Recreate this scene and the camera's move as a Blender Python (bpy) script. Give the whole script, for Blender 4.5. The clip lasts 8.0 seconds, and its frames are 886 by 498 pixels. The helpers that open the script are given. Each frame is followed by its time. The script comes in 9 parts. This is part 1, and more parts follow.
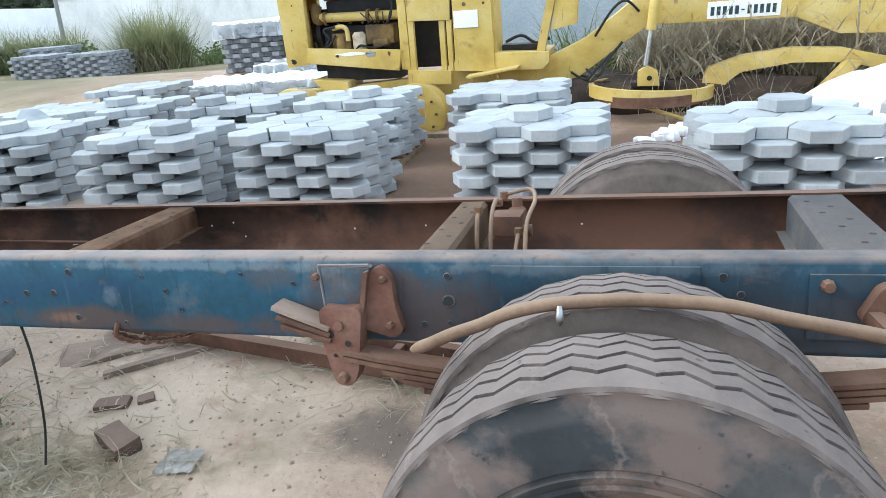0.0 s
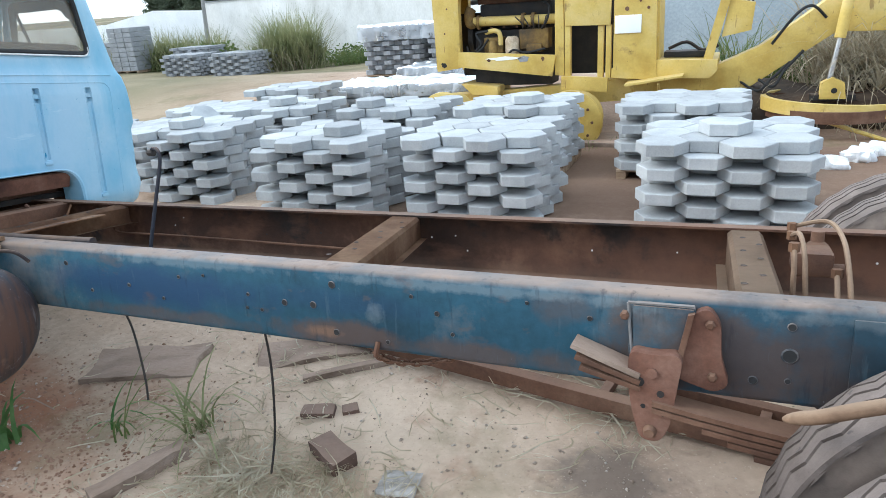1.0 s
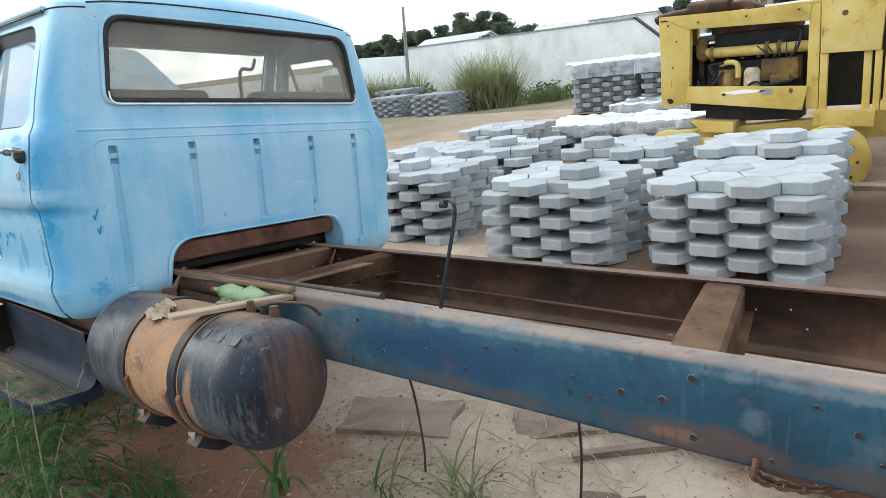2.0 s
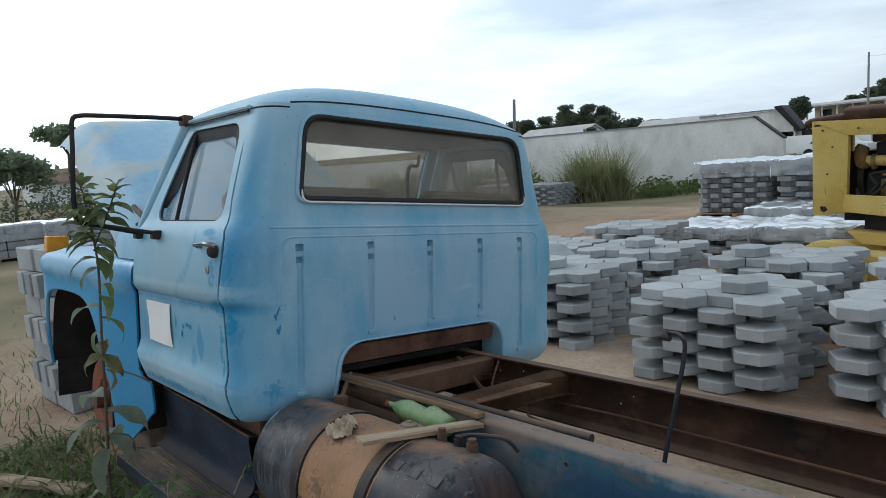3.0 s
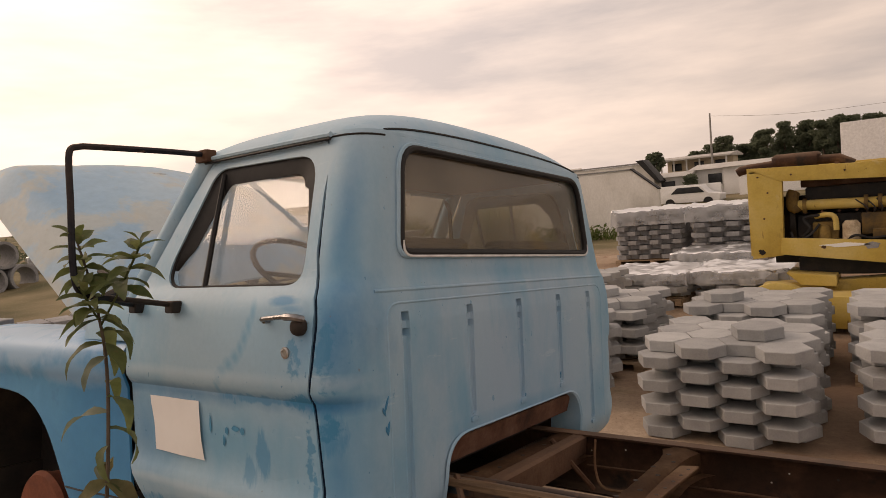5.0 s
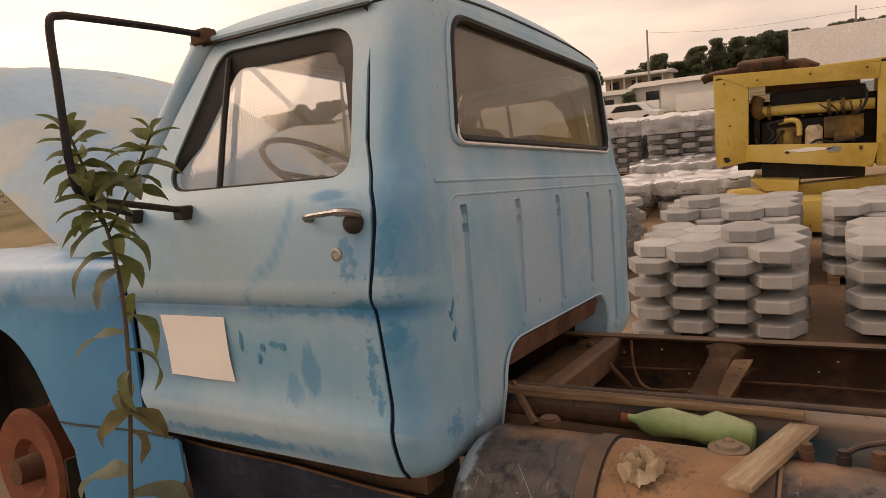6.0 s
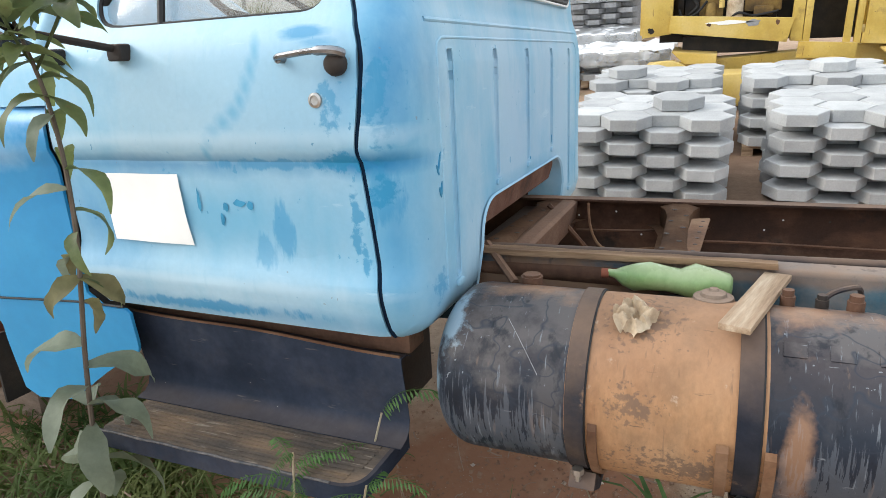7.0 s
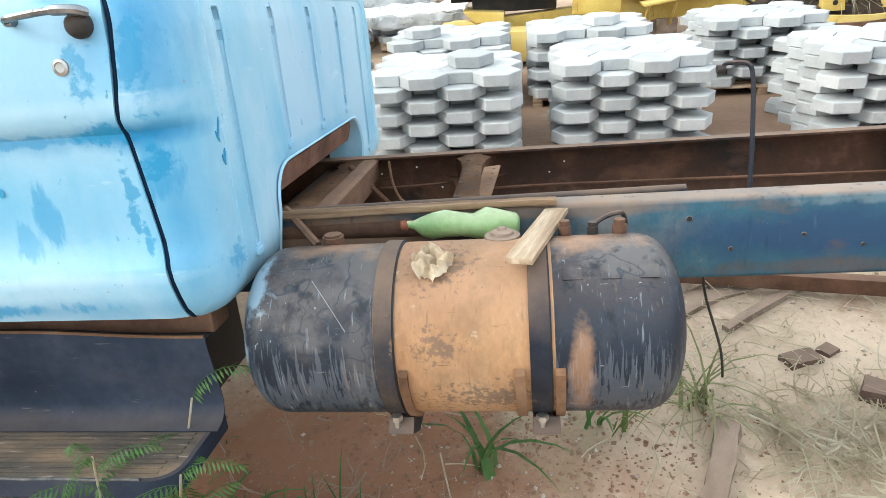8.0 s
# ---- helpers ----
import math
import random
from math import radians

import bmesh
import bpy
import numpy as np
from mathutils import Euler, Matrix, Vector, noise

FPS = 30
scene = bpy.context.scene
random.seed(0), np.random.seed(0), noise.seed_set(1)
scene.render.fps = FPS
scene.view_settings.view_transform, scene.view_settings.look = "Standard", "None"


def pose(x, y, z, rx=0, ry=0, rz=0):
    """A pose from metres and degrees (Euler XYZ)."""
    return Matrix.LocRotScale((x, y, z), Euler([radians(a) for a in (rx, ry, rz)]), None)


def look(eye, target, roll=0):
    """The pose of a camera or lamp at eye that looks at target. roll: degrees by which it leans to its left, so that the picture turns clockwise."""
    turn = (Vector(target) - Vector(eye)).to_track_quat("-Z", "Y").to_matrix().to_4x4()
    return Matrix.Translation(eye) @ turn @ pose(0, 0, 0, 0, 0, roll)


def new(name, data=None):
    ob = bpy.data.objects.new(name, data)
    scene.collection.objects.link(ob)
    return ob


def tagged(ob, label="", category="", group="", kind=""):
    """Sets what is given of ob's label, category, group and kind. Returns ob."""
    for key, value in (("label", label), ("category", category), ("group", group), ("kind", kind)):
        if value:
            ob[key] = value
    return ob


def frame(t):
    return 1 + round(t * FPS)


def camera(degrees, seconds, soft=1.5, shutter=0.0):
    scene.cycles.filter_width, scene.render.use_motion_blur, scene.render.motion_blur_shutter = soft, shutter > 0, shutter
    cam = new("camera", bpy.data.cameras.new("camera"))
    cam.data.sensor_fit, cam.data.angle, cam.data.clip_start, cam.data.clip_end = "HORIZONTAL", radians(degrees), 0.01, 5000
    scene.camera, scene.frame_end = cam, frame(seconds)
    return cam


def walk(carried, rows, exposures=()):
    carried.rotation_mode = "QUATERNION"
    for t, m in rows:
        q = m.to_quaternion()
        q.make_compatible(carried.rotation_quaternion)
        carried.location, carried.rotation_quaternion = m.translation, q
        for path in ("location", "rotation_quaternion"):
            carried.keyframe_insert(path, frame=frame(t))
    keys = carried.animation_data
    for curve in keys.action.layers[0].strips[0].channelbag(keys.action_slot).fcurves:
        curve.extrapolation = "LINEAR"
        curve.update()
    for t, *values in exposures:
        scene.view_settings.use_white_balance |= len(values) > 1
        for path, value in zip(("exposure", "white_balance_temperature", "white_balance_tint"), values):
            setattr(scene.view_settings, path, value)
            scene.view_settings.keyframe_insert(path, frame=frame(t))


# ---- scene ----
cam = camera(68.3, 8.0, soft=0.5)
PATH = [
    (0, (0.381, -1.387, 1.61), (-0.109, 0.406, 0.872), -4.5),
    (0.5, (0.144, -1.338, 1.613), (-0.535, 0.391, 0.871), -2.0),
    (1, (-0.178, -1.356, 1.641), (-0.956, 0.346, 0.935), -4.3),
    (1.5, (-0.444, -1.391, 1.668), (-1.454, 0.208, 1.016), -4.1),
    (2, (-0.736, -1.292, 1.676), (-1.98, 0.173, 1.122), -7.0),
    (2.2, (-0.841, -1.269, 1.702), (-2.172, 0.15, 1.237), -7.2),
    (3.3, (-1.315, -1.425, 1.803), (-2.798, -0.109, 1.539), -3.5),
    (3.5, (-1.408, -1.443, 1.802), (-2.847, -0.084, 1.514), -0.8),
    (4, (-1.687, -1.405, 1.791), (-3.032, 0.059, 1.572), -2.8),
    (4.2, (-1.818, -1.395, 1.804), (-3.176, 0.067, 1.658), -5.9),
    (5.3, (-2.324, -1.618, 1.822), (-3.463, 0.017, 1.652), -4.6),
    (5.5, (-2.397, -1.629, 1.805), (-3.538, 0.001, 1.602), -4.4),
    (6, (-2.628, -1.577, 1.73), (-3.655, 0.094, 1.341), -6.8),
    (6.5, (-2.781, -1.551, 1.667), (-3.659, 0.107, 0.973), -5.6),
    (7, (-2.851, -1.598, 1.667), (-3.608, 0.084, 0.894), -4.8),
    (7.5, (-2.822, -1.599, 1.662), (-3.317, 0.152, 0.83), -4.4),
    (8, (-2.782, -1.593, 1.639), (-3.028, 0.177, 0.74), -4.6),
]
EXPOSURES = [(0.0, 1.33, 5800, 4), (1.0, 1.28, 5930, 5), (1.5, 1.18, 6050, 4), (2.2, 0.95, 6300, 5), (3.3, -0.2, 6100, 5), (4.0, -0.15, 6300, 8), (4.2, -0.2, 7000, 13), (5.3, -0.26, 10700, 30), (6.0, -0.05, 11200, 31), (6.3, 0.5, 8300, 20), (6.5, 0.95, 7300, 14), (7.0, 1.25, 6900, 10), (7.5, 1.38, 6800, 7), (8.0, 1.70, 6700, 4)]
walk(cam, [(t, look(eye, target, roll)) for t, eye, target, roll in PATH], EXPOSURES)

# ---------------------------------------------------------------- frames of reference
# the truck leans to its far side; its parts are built in its own frame
TRUCK = Matrix((
    (0.99972, 0.00288, -0.02364, 0.0),
    (0.0, 0.99264, 0.12110, 0.0),
    (0.02382, -0.12107, 0.99236, 0.13),
    (0, 0, 0, 1)))
RNG = random.Random(7)

# ---------------------------------------------------------------- sky and sun
world = bpy.data.worlds.new("world")
scene.world = world
world.use_nodes = True
wn, wl = world.node_tree.nodes, world.node_tree.links
wn.clear()
w_out = wn.new("ShaderNodeOutputWorld")
w_bg = wn.new("ShaderNodeBackground")
w_sky = wn.new("ShaderNodeTexSky")
w_sky.sky_type = "NISHITA"
w_sky.sun_disc = False
w_sky.sun_elevation, w_sky.sun_rotation = radians(32), radians(-70)
w_sky.dust_density = 3.0
w_co = wn.new("ShaderNodeTexCoord")
w_map = wn.new("ShaderNodeMapping")
w_map.inputs["Scale"].default_value = (1.0, 1.0, 5.0)
w_map.inputs["Rotation"].default_value = (0.12, 0.10, 0.5)
w_n = wn.new("ShaderNodeTexNoise")
w_n.inputs["Scale"].default_value, w_n.inputs["Detail"].default_value, w_n.inputs["Roughness"].default_value = 1.9, 7.0, 0.55
w_ramp = wn.new("ShaderNodeValToRGB")
w_ramp.color_ramp.elements[0].position, w_ramp.color_ramp.elements[0].color = 0.36, (0.47, 0.555, 0.67, 1)
w_ramp.color_ramp.elements[1].position, w_ramp.color_ramp.elements[1].color = 0.66, (0.89, 0.95, 1.02, 1)
# the veiled sun makes the cloud brighter on its side
w_dot = wn.new("ShaderNodeVectorMath")
w_dot.operation = "DOT_PRODUCT"
w_dot.inputs[1].default_value = Vector((-0.86, 0.28, 0.42)).normalized()
w_glow = wn.new("ShaderNodeMapRange")
w_glow.inputs["From Min"].default_value, w_glow.inputs["From Max"].default_value = 0.45, 1.0
w_glow.inputs["To Min"].default_value, w_glow.inputs["To Max"].default_value = 1.0, 1.75
w_mul = wn.new("ShaderNodeVectorMath")
w_mul.operation = "SCALE"
w_skys = wn.new("ShaderNodeVectorMath")
w_skys.operation = "SCALE"
w_skys.inputs["Scale"].default_value = 0.10
w_mix = wn.new("ShaderNodeMix")
w_mix.data_type = "RGBA"
w_mix.inputs["Factor"].default_value = 0.88
wl.new(w_co.outputs["Generated"], w_map.inputs["Vector"])
wl.new(w_map.outputs["Vector"], w_n.inputs["Vector"])
wl.new(w_n.outputs["Fac"], w_ramp.inputs["Fac"])
wl.new(w_co.outputs["Generated"], w_dot.inputs[0])
wl.new(w_dot.outputs["Value"], w_glow.inputs["Value"])
wl.new(w_ramp.outputs["Color"], w_mul.inputs[0])
wl.new(w_glow.outputs["Result"], w_mul.inputs["Scale"])
wl.new(w_sky.outputs["Color"], w_skys.inputs[0])
wl.new(w_skys.outputs["Vector"], w_mix.inputs["A"])
wl.new(w_mul.outputs["Vector"], w_mix.inputs["B"])
wl.new(w_mix.outputs["Result"], w_bg.inputs["Color"])
w_bg.inputs["Strength"].default_value = 1.0
wl.new(w_bg.outputs["Background"], w_out.inputs["Surface"])

sun_data = bpy.data.lights.new("sun", "SUN")
sun_data.energy, sun_data.angle, sun_data.color = 0.9, radians(25), (1.0, 0.95, 0.88)
sun = new("sun", sun_data)
sun.matrix_world = look((-20, -6, 14), (0, 1, 0))


# ---------------------------------------------------------------- materials
def mat(name, cols, rough=0.8, metal=0.0, scale=3.0, fine=40.0, bump=0.2, bump_scale=None, dust=None, dust_amount=0.7,
        spots=None, spot_scale=6.0, spot_cut=0.62, rand=0.0, spec=0.3, stretch=(1, 1, 1), streak=None, grit=0.55):
    """A weathered surface: two or three colours mixed by coarse noise, fine grain, optional dust on what faces up,
    optional spots (colour) where a second noise passes spot_cut, and a shift of brightness from piece to piece."""
    m = bpy.data.materials.new(name)
    m.use_nodes = True
    n, l = m.node_tree.nodes, m.node_tree.links
    bs = n["Principled BSDF"]
    bs.inputs["Roughness"].default_value, bs.inputs["Metallic"].default_value = rough, metal
    bs.inputs["Specular IOR Level"].default_value = spec
    co = n.new("ShaderNodeTexCoord")
    vec = n.new("ShaderNodeMapping")
    vec.inputs["Scale"].default_value = stretch
    l.new(co.outputs["Object"], vec.inputs["Vector"])
    src = vec.outputs["Vector"]
    info = None
    if rand:
        info = n.new("ShaderNodeObjectInfo")
        add = n.new("ShaderNodeVectorMath")
        add.operation = "MULTIPLY_ADD"
        add.inputs[0].default_value = (1, 1, 1)
        sc = n.new("ShaderNodeVectorMath")
        sc.operation = "SCALE"
        sc.inputs[0].default_value = (37.0, 11.0, 23.0)
        l.new(info.outputs["Random"], sc.inputs["Scale"])
        add2 = n.new("ShaderNodeVectorMath")
        add2.operation = "ADD"
        l.new(src, add2.inputs[0])
        l.new(sc.outputs["Vector"], add2.inputs[1])
        n.remove(add)
        src = add2.outputs["Vector"]

    def noise_node(s, detail=5.0, r=0.6):
        t = n.new("ShaderNodeTexNoise")
        t.inputs["Scale"].default_value, t.inputs["Detail"].default_value, t.inputs["Roughness"].default_value = s, detail, r
        l.new(src, t.inputs["Vector"])
        return t

    big = noise_node(scale)
    ramp = n.new("ShaderNodeValToRGB")
    els = ramp.color_ramp.elements
    els[0].position, els[0].color = 0.33, (*cols[0], 1)
    els[1].position, els[1].color = 0.68, (*cols[-1], 1)
    if len(cols) > 2:
        e = els.new(0.5)
        e.color = (*cols[1], 1)
    l.new(big.outputs["Fac"], ramp.inputs["Fac"])
    col = ramp.outputs["Color"]

    def mixin(fac, b, mode="MIX"):
        nonlocal col
        x = n.new("ShaderNodeMix")
        x.data_type, x.blend_type = "RGBA", mode
        l.new(col, x.inputs["A"])
        if isinstance(fac, (int, float)):
            x.inputs["Factor"].default_value = fac
        else:
            l.new(fac, x.inputs["Factor"])
        if isinstance(b, tuple):
            x.inputs["B"].default_value = (*b, 1)
        else:
            l.new(b, x.inputs["B"])
        col = x.outputs["Result"]

    def ranged(sock, a, b, c=0.0, d=1.0):
        r = n.new("ShaderNodeMapRange")
        r.inputs["From Min"].default_value, r.inputs["From Max"].default_value = a, b
        r.inputs["To Min"].default_value, r.inputs["To Max"].default_value = c, d
        l.new(sock, r.inputs["Value"])
        return r.outputs["Result"]

    for colour, s, cut, amount in ([(spots, spot_scale, spot_cut, 0.9)] if spots else []) + (streak or []):
        sp = noise_node(s, 6.0, 0.65)
        mixin(ranged(sp.outputs["Fac"], cut, cut + 0.06, 0.0, amount), colour)
    grain = noise_node(fine, 3.0, 0.7)
    g = n.new("ShaderNodeMix")
    g.data_type, g.blend_type = "RGBA", "MULTIPLY"
    g.inputs["Factor"].default_value = grit
    l.new(col, g.inputs["A"])
    gr = n.new("ShaderNodeValToRGB")
    gr.color_ramp.elements[0].position, gr.color_ramp.elements[0].color = 0.25, (0.62, 0.62, 0.62, 1)
    gr.color_ramp.elements[1].position, gr.color_ramp.elements[1].color = 0.7, (1.15, 1.15, 1.15, 1)
    l.new(grain.outputs["Fac"], gr.inputs["Fac"])
    l.new(gr.outputs["Color"], g.inputs["B"])
    col = g.outputs["Result"]
    if dust:
        geo = n.new("ShaderNodeNewGeometry")
        sep = n.new("ShaderNodeSeparateXYZ")
        l.new(geo.outputs["Normal"], sep.inputs["Vector"])
        up = ranged(sep.outputs["Z"], 0.35, 0.9)
        dn = noise_node(5.0, 6.0)
        mul = n.new("ShaderNodeMath")
        mul.operation = "MULTIPLY"
        l.new(up, mul.inputs[0])
        l.new(ranged(dn.outputs["Fac"], 0.25, 0.6, dust_amount * 0.5, dust_amount), mul.inputs[1])
        mixin(mul.outputs["Value"], dust)
        dn2 = noise_node(2.2, 7.0, 0.7)
        mixin(ranged(dn2.outputs["Fac"], 0.52, 0.75, 0.0, dust_amount * 0.6), dust)
    if rand:
        hsv = n.new("ShaderNodeHueSaturation")
        l.new(ranged(info.outputs["Random"], 0, 1, 1 - rand, 1 + rand), hsv.inputs["Value"])
        l.new(col, hsv.inputs["Color"])
        col = hsv.outputs["Color"]
    l.new(col, bs.inputs["Base Color"])
    rr = ranged(big.outputs["Fac"], 0.3, 0.7, max(0.05, rough - 0.12), min(1.0, rough + 0.1))
    l.new(rr, bs.inputs["Roughness"])
    if bump:
        b = n.new("ShaderNodeBump")
        b.inputs["Strength"].default_value = bump
        b.inputs["Distance"].default_value = 0.01
        bn = noise_node(bump_scale or fine * 0.7, 6.0, 0.65)
        l.new(bn.outputs["Fac"], b.inputs["Height"])
        l.new(b.outputs["Normal"], bs.inputs["Normal"])
    return m


def glass(name, tint=(0.9, 0.92, 0.92), haze=0.25, haze_col=(0.55, 0.52, 0.48), gloss=0.05):
    """A dusty pane: clear, with a film of dirt and a mirror gloss."""
    m = bpy.data.materials.new(name)
    m.use_nodes = True
    n, l = m.node_tree.nodes, m.node_tree.links
    n.clear()
    out = n.new("ShaderNodeOutputMaterial")
    tr = n.new("ShaderNodeBsdfTransparent")
    tr.inputs["Color"].default_value = (*tint, 1)
    gl = n.new("ShaderNodeBsdfGlossy")
    gl.inputs["Roughness"].default_value = gloss
    df = n.new("ShaderNodeBsdfDiffuse")
    df.inputs["Color"].default_value = (*haze_col, 1)
    fr = n.new("ShaderNodeFresnel")
    fr.inputs["IOR"].default_value = 1.45
    m1, m2 = n.new("ShaderNodeMixShader"), n.new("ShaderNodeMixShader")
    no = n.new("ShaderNodeTexNoise")
    no.inputs["Scale"].default_value, no.inputs["Detail"].default_value = 4.0, 6.0
    mr = n.new("ShaderNodeMapRange")
    mr.inputs["From Min"].default_value, mr.inputs["From Max"].default_value = 0.3, 0.7
    mr.inputs["To Min"].default_value, mr.inputs["To Max"].default_value = haze * 0.6, haze * 1.3
    co = n.new("ShaderNodeTexCoord")
    l.new(co.outputs["Object"], no.inputs["Vector"])
    l.new(no.outputs["Fac"], mr.inputs["Value"])
    l.new(mr.outputs["Result"], m1.inputs["Fac"])
    l.new(tr.outputs["BSDF"], m1.inputs[1])
    l.new(df.outputs["BSDF"], m1.inputs[2])
    l.new(fr.outputs["Fac"], m2.inputs["Fac"])
    l.new(m1.outputs["Shader"], m2.inputs[1])
    l.new(gl.outputs["BSDF"], m2.inputs[2])
    l.new(m2.outputs["Shader"], out.inputs["Surface"])
    return m


def zones(m, colour, spots, rough_edge=1.1, scale=6.0, soft=0.55, stretch=(1, 1, 1)):
    """Worn or stained places with an uneven edge: (centre, radii, amount) in the object's own space; radius 0 spans an axis."""
    n, l = m.node_tree.nodes, m.node_tree.links
    bs = n["Principled BSDF"]
    old = bs.inputs["Base Color"].links[0].from_socket
    co, no = n.new("ShaderNodeTexCoord"), n.new("ShaderNodeTexNoise")
    no.inputs["Scale"].default_value, no.inputs["Detail"].default_value, no.inputs["Roughness"].default_value = scale, 6.0, 0.62
    mp = n.new("ShaderNodeMapping")
    mp.inputs["Scale"].default_value = stretch
    l.new(co.outputs["Object"], mp.inputs["Vector"])
    l.new(mp.outputs["Vector"], no.inputs["Vector"])
    total = None
    for centre, radii, amount in spots:
        sub, mul, ln = n.new("ShaderNodeVectorMath"), n.new("ShaderNodeVectorMath"), n.new("ShaderNodeVectorMath")
        sub.operation, mul.operation, ln.operation = "SUBTRACT", "MULTIPLY", "LENGTH"
        sub.inputs[1].default_value = centre
        mul.inputs[1].default_value = [1 / r if r else 0.0 for r in radii]
        l.new(co.outputs["Object"], sub.inputs[0])
        l.new(sub.outputs["Vector"], mul.inputs[0])
        l.new(mul.outputs["Vector"], ln.inputs[0])
        mad = n.new("ShaderNodeMath")
        mad.operation = "MULTIPLY_ADD"
        l.new(no.outputs["Fac"], mad.inputs[0])
        mad.inputs[1].default_value = rough_edge * 2
        l.new(ln.outputs["Value"], mad.inputs[2])
        mr = n.new("ShaderNodeMapRange")
        mr.inputs["From Min"].default_value, mr.inputs["From Max"].default_value = 1.0 + rough_edge, 1.0 - soft + rough_edge
        mr.inputs["To Min"].default_value, mr.inputs["To Max"].default_value = 0.0, amount
        l.new(mad.outputs["Value"], mr.inputs["Value"])
        if total is None:
            total = mr.outputs["Result"]
        else:
            mx = n.new("ShaderNodeMath")
            mx.operation = "MAXIMUM"
            l.new(total, mx.inputs[0])
            l.new(mr.outputs["Result"], mx.inputs[1])
            total = mx.outputs["Value"]
    mix = n.new("ShaderNodeMix")
    mix.data_type = "RGBA"
    l.new(total, mix.inputs["Factor"])
    l.new(old, mix.inputs["A"])
    mix.inputs["B"].default_value = (*colour, 1)
    l.new(mix.outputs["Result"], bs.inputs["Base Color"])
    return m


def marks(m, colour, stretch, lo, hi, amount, band=False, detail=6.0):
    """Streaks, flecks or (band) tide lines: a stretched noise cut between lo and hi."""
    n, l = m.node_tree.nodes, m.node_tree.links
    bs = n["Principled BSDF"]
    old = bs.inputs["Base Color"].links[0].from_socket
    co, mp, no = n.new("ShaderNodeTexCoord"), n.new("ShaderNodeMapping"), n.new("ShaderNodeTexNoise")
    mp.inputs["Scale"].default_value = stretch
    no.inputs["Scale"].default_value, no.inputs["Detail"].default_value, no.inputs["Roughness"].default_value = 1.0, detail, 0.6
    l.new(co.outputs["Object"], mp.inputs["Vector"])
    l.new(mp.outputs["Vector"], no.inputs["Vector"])
    fac = no.outputs["Fac"]
    if band:
        d, ab = n.new("ShaderNodeMath"), n.new("ShaderNodeMath")
        d.operation, ab.operation = "SUBTRACT", "ABSOLUTE"
        d.inputs[1].default_value = 0.5
        l.new(fac, d.inputs[0])
        l.new(d.outputs["Value"], ab.inputs[0])
        fac = ab.outputs["Value"]
    mr = n.new("ShaderNodeMapRange")
    mr.inputs["From Min"].default_value, mr.inputs["From Max"].default_value = lo, hi
    mr.inputs["To Min"].default_value, mr.inputs["To Max"].default_value = 0.0, amount
    l.new(fac, mr.inputs["Value"])
    mix = n.new("ShaderNodeMix")
    mix.data_type = "RGBA"
    l.new(mr.outputs["Result"], mix.inputs["Factor"])
    l.new(old, mix.inputs["A"])
    mix.inputs["B"].default_value = (*colour, 1)
    l.new(mix.outputs["Result"], bs.inputs["Base Color"])
    return m


DUST = (0.30, 0.205, 0.15)
M_BLUE = mat("cab_blue_paint", [(0.275, 0.475, 0.605), (0.345, 0.525, 0.635), (0.41, 0.57, 0.66)], 0.52, 0, 0.9, 60, 0.02, 50, grit=0.12,
             streak=[((0.37, 0.54, 0.66), 2.0, 0.60, 0.40)], spec=0.4)
# the back wall is the chalkiest sheet
zones(M_BLUE, (0.36, 0.495, 0.625), [((-3.44, 0.5, 1.2), (0.075, 0.86, 0.75), 0.7)], 0.35, 4.0, 0.8)
marks(M_BLUE, (0.13, 0.40, 0.565), (7, 7, 1.6), 0.52, 0.74, 0.5, detail=7.0)
marks(M_BLUE, (0.07, 0.345, 0.535), (3.2, 3.2, 2.2), 0.50, 0.72, 0.55, detail=8.0)
# unfaded deep blue where the chalky film is rubbed off, soft along the rear corner; under the crease and at the sill it
# also paints in their shade
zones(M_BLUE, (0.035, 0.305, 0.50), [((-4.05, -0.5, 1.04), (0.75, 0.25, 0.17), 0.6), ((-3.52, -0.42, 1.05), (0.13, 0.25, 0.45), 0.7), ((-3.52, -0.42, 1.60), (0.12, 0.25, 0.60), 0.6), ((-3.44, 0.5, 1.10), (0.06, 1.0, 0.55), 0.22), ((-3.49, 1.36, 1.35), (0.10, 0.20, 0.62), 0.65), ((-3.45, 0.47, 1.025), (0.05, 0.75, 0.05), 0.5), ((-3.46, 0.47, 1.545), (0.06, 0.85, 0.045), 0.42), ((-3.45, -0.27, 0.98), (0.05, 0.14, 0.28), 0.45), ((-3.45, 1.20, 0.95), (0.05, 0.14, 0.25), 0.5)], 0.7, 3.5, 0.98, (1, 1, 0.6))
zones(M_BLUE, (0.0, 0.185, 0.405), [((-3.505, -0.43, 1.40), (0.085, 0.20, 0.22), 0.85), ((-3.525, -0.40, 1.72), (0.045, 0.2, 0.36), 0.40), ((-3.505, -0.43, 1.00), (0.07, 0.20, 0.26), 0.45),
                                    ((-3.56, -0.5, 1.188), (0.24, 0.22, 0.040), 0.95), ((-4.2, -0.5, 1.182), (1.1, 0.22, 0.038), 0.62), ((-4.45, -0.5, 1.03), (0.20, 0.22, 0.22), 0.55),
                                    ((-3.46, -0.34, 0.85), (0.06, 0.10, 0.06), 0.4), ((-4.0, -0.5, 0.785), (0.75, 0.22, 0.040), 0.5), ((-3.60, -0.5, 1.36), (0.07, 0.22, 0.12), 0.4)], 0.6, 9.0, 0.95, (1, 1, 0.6))
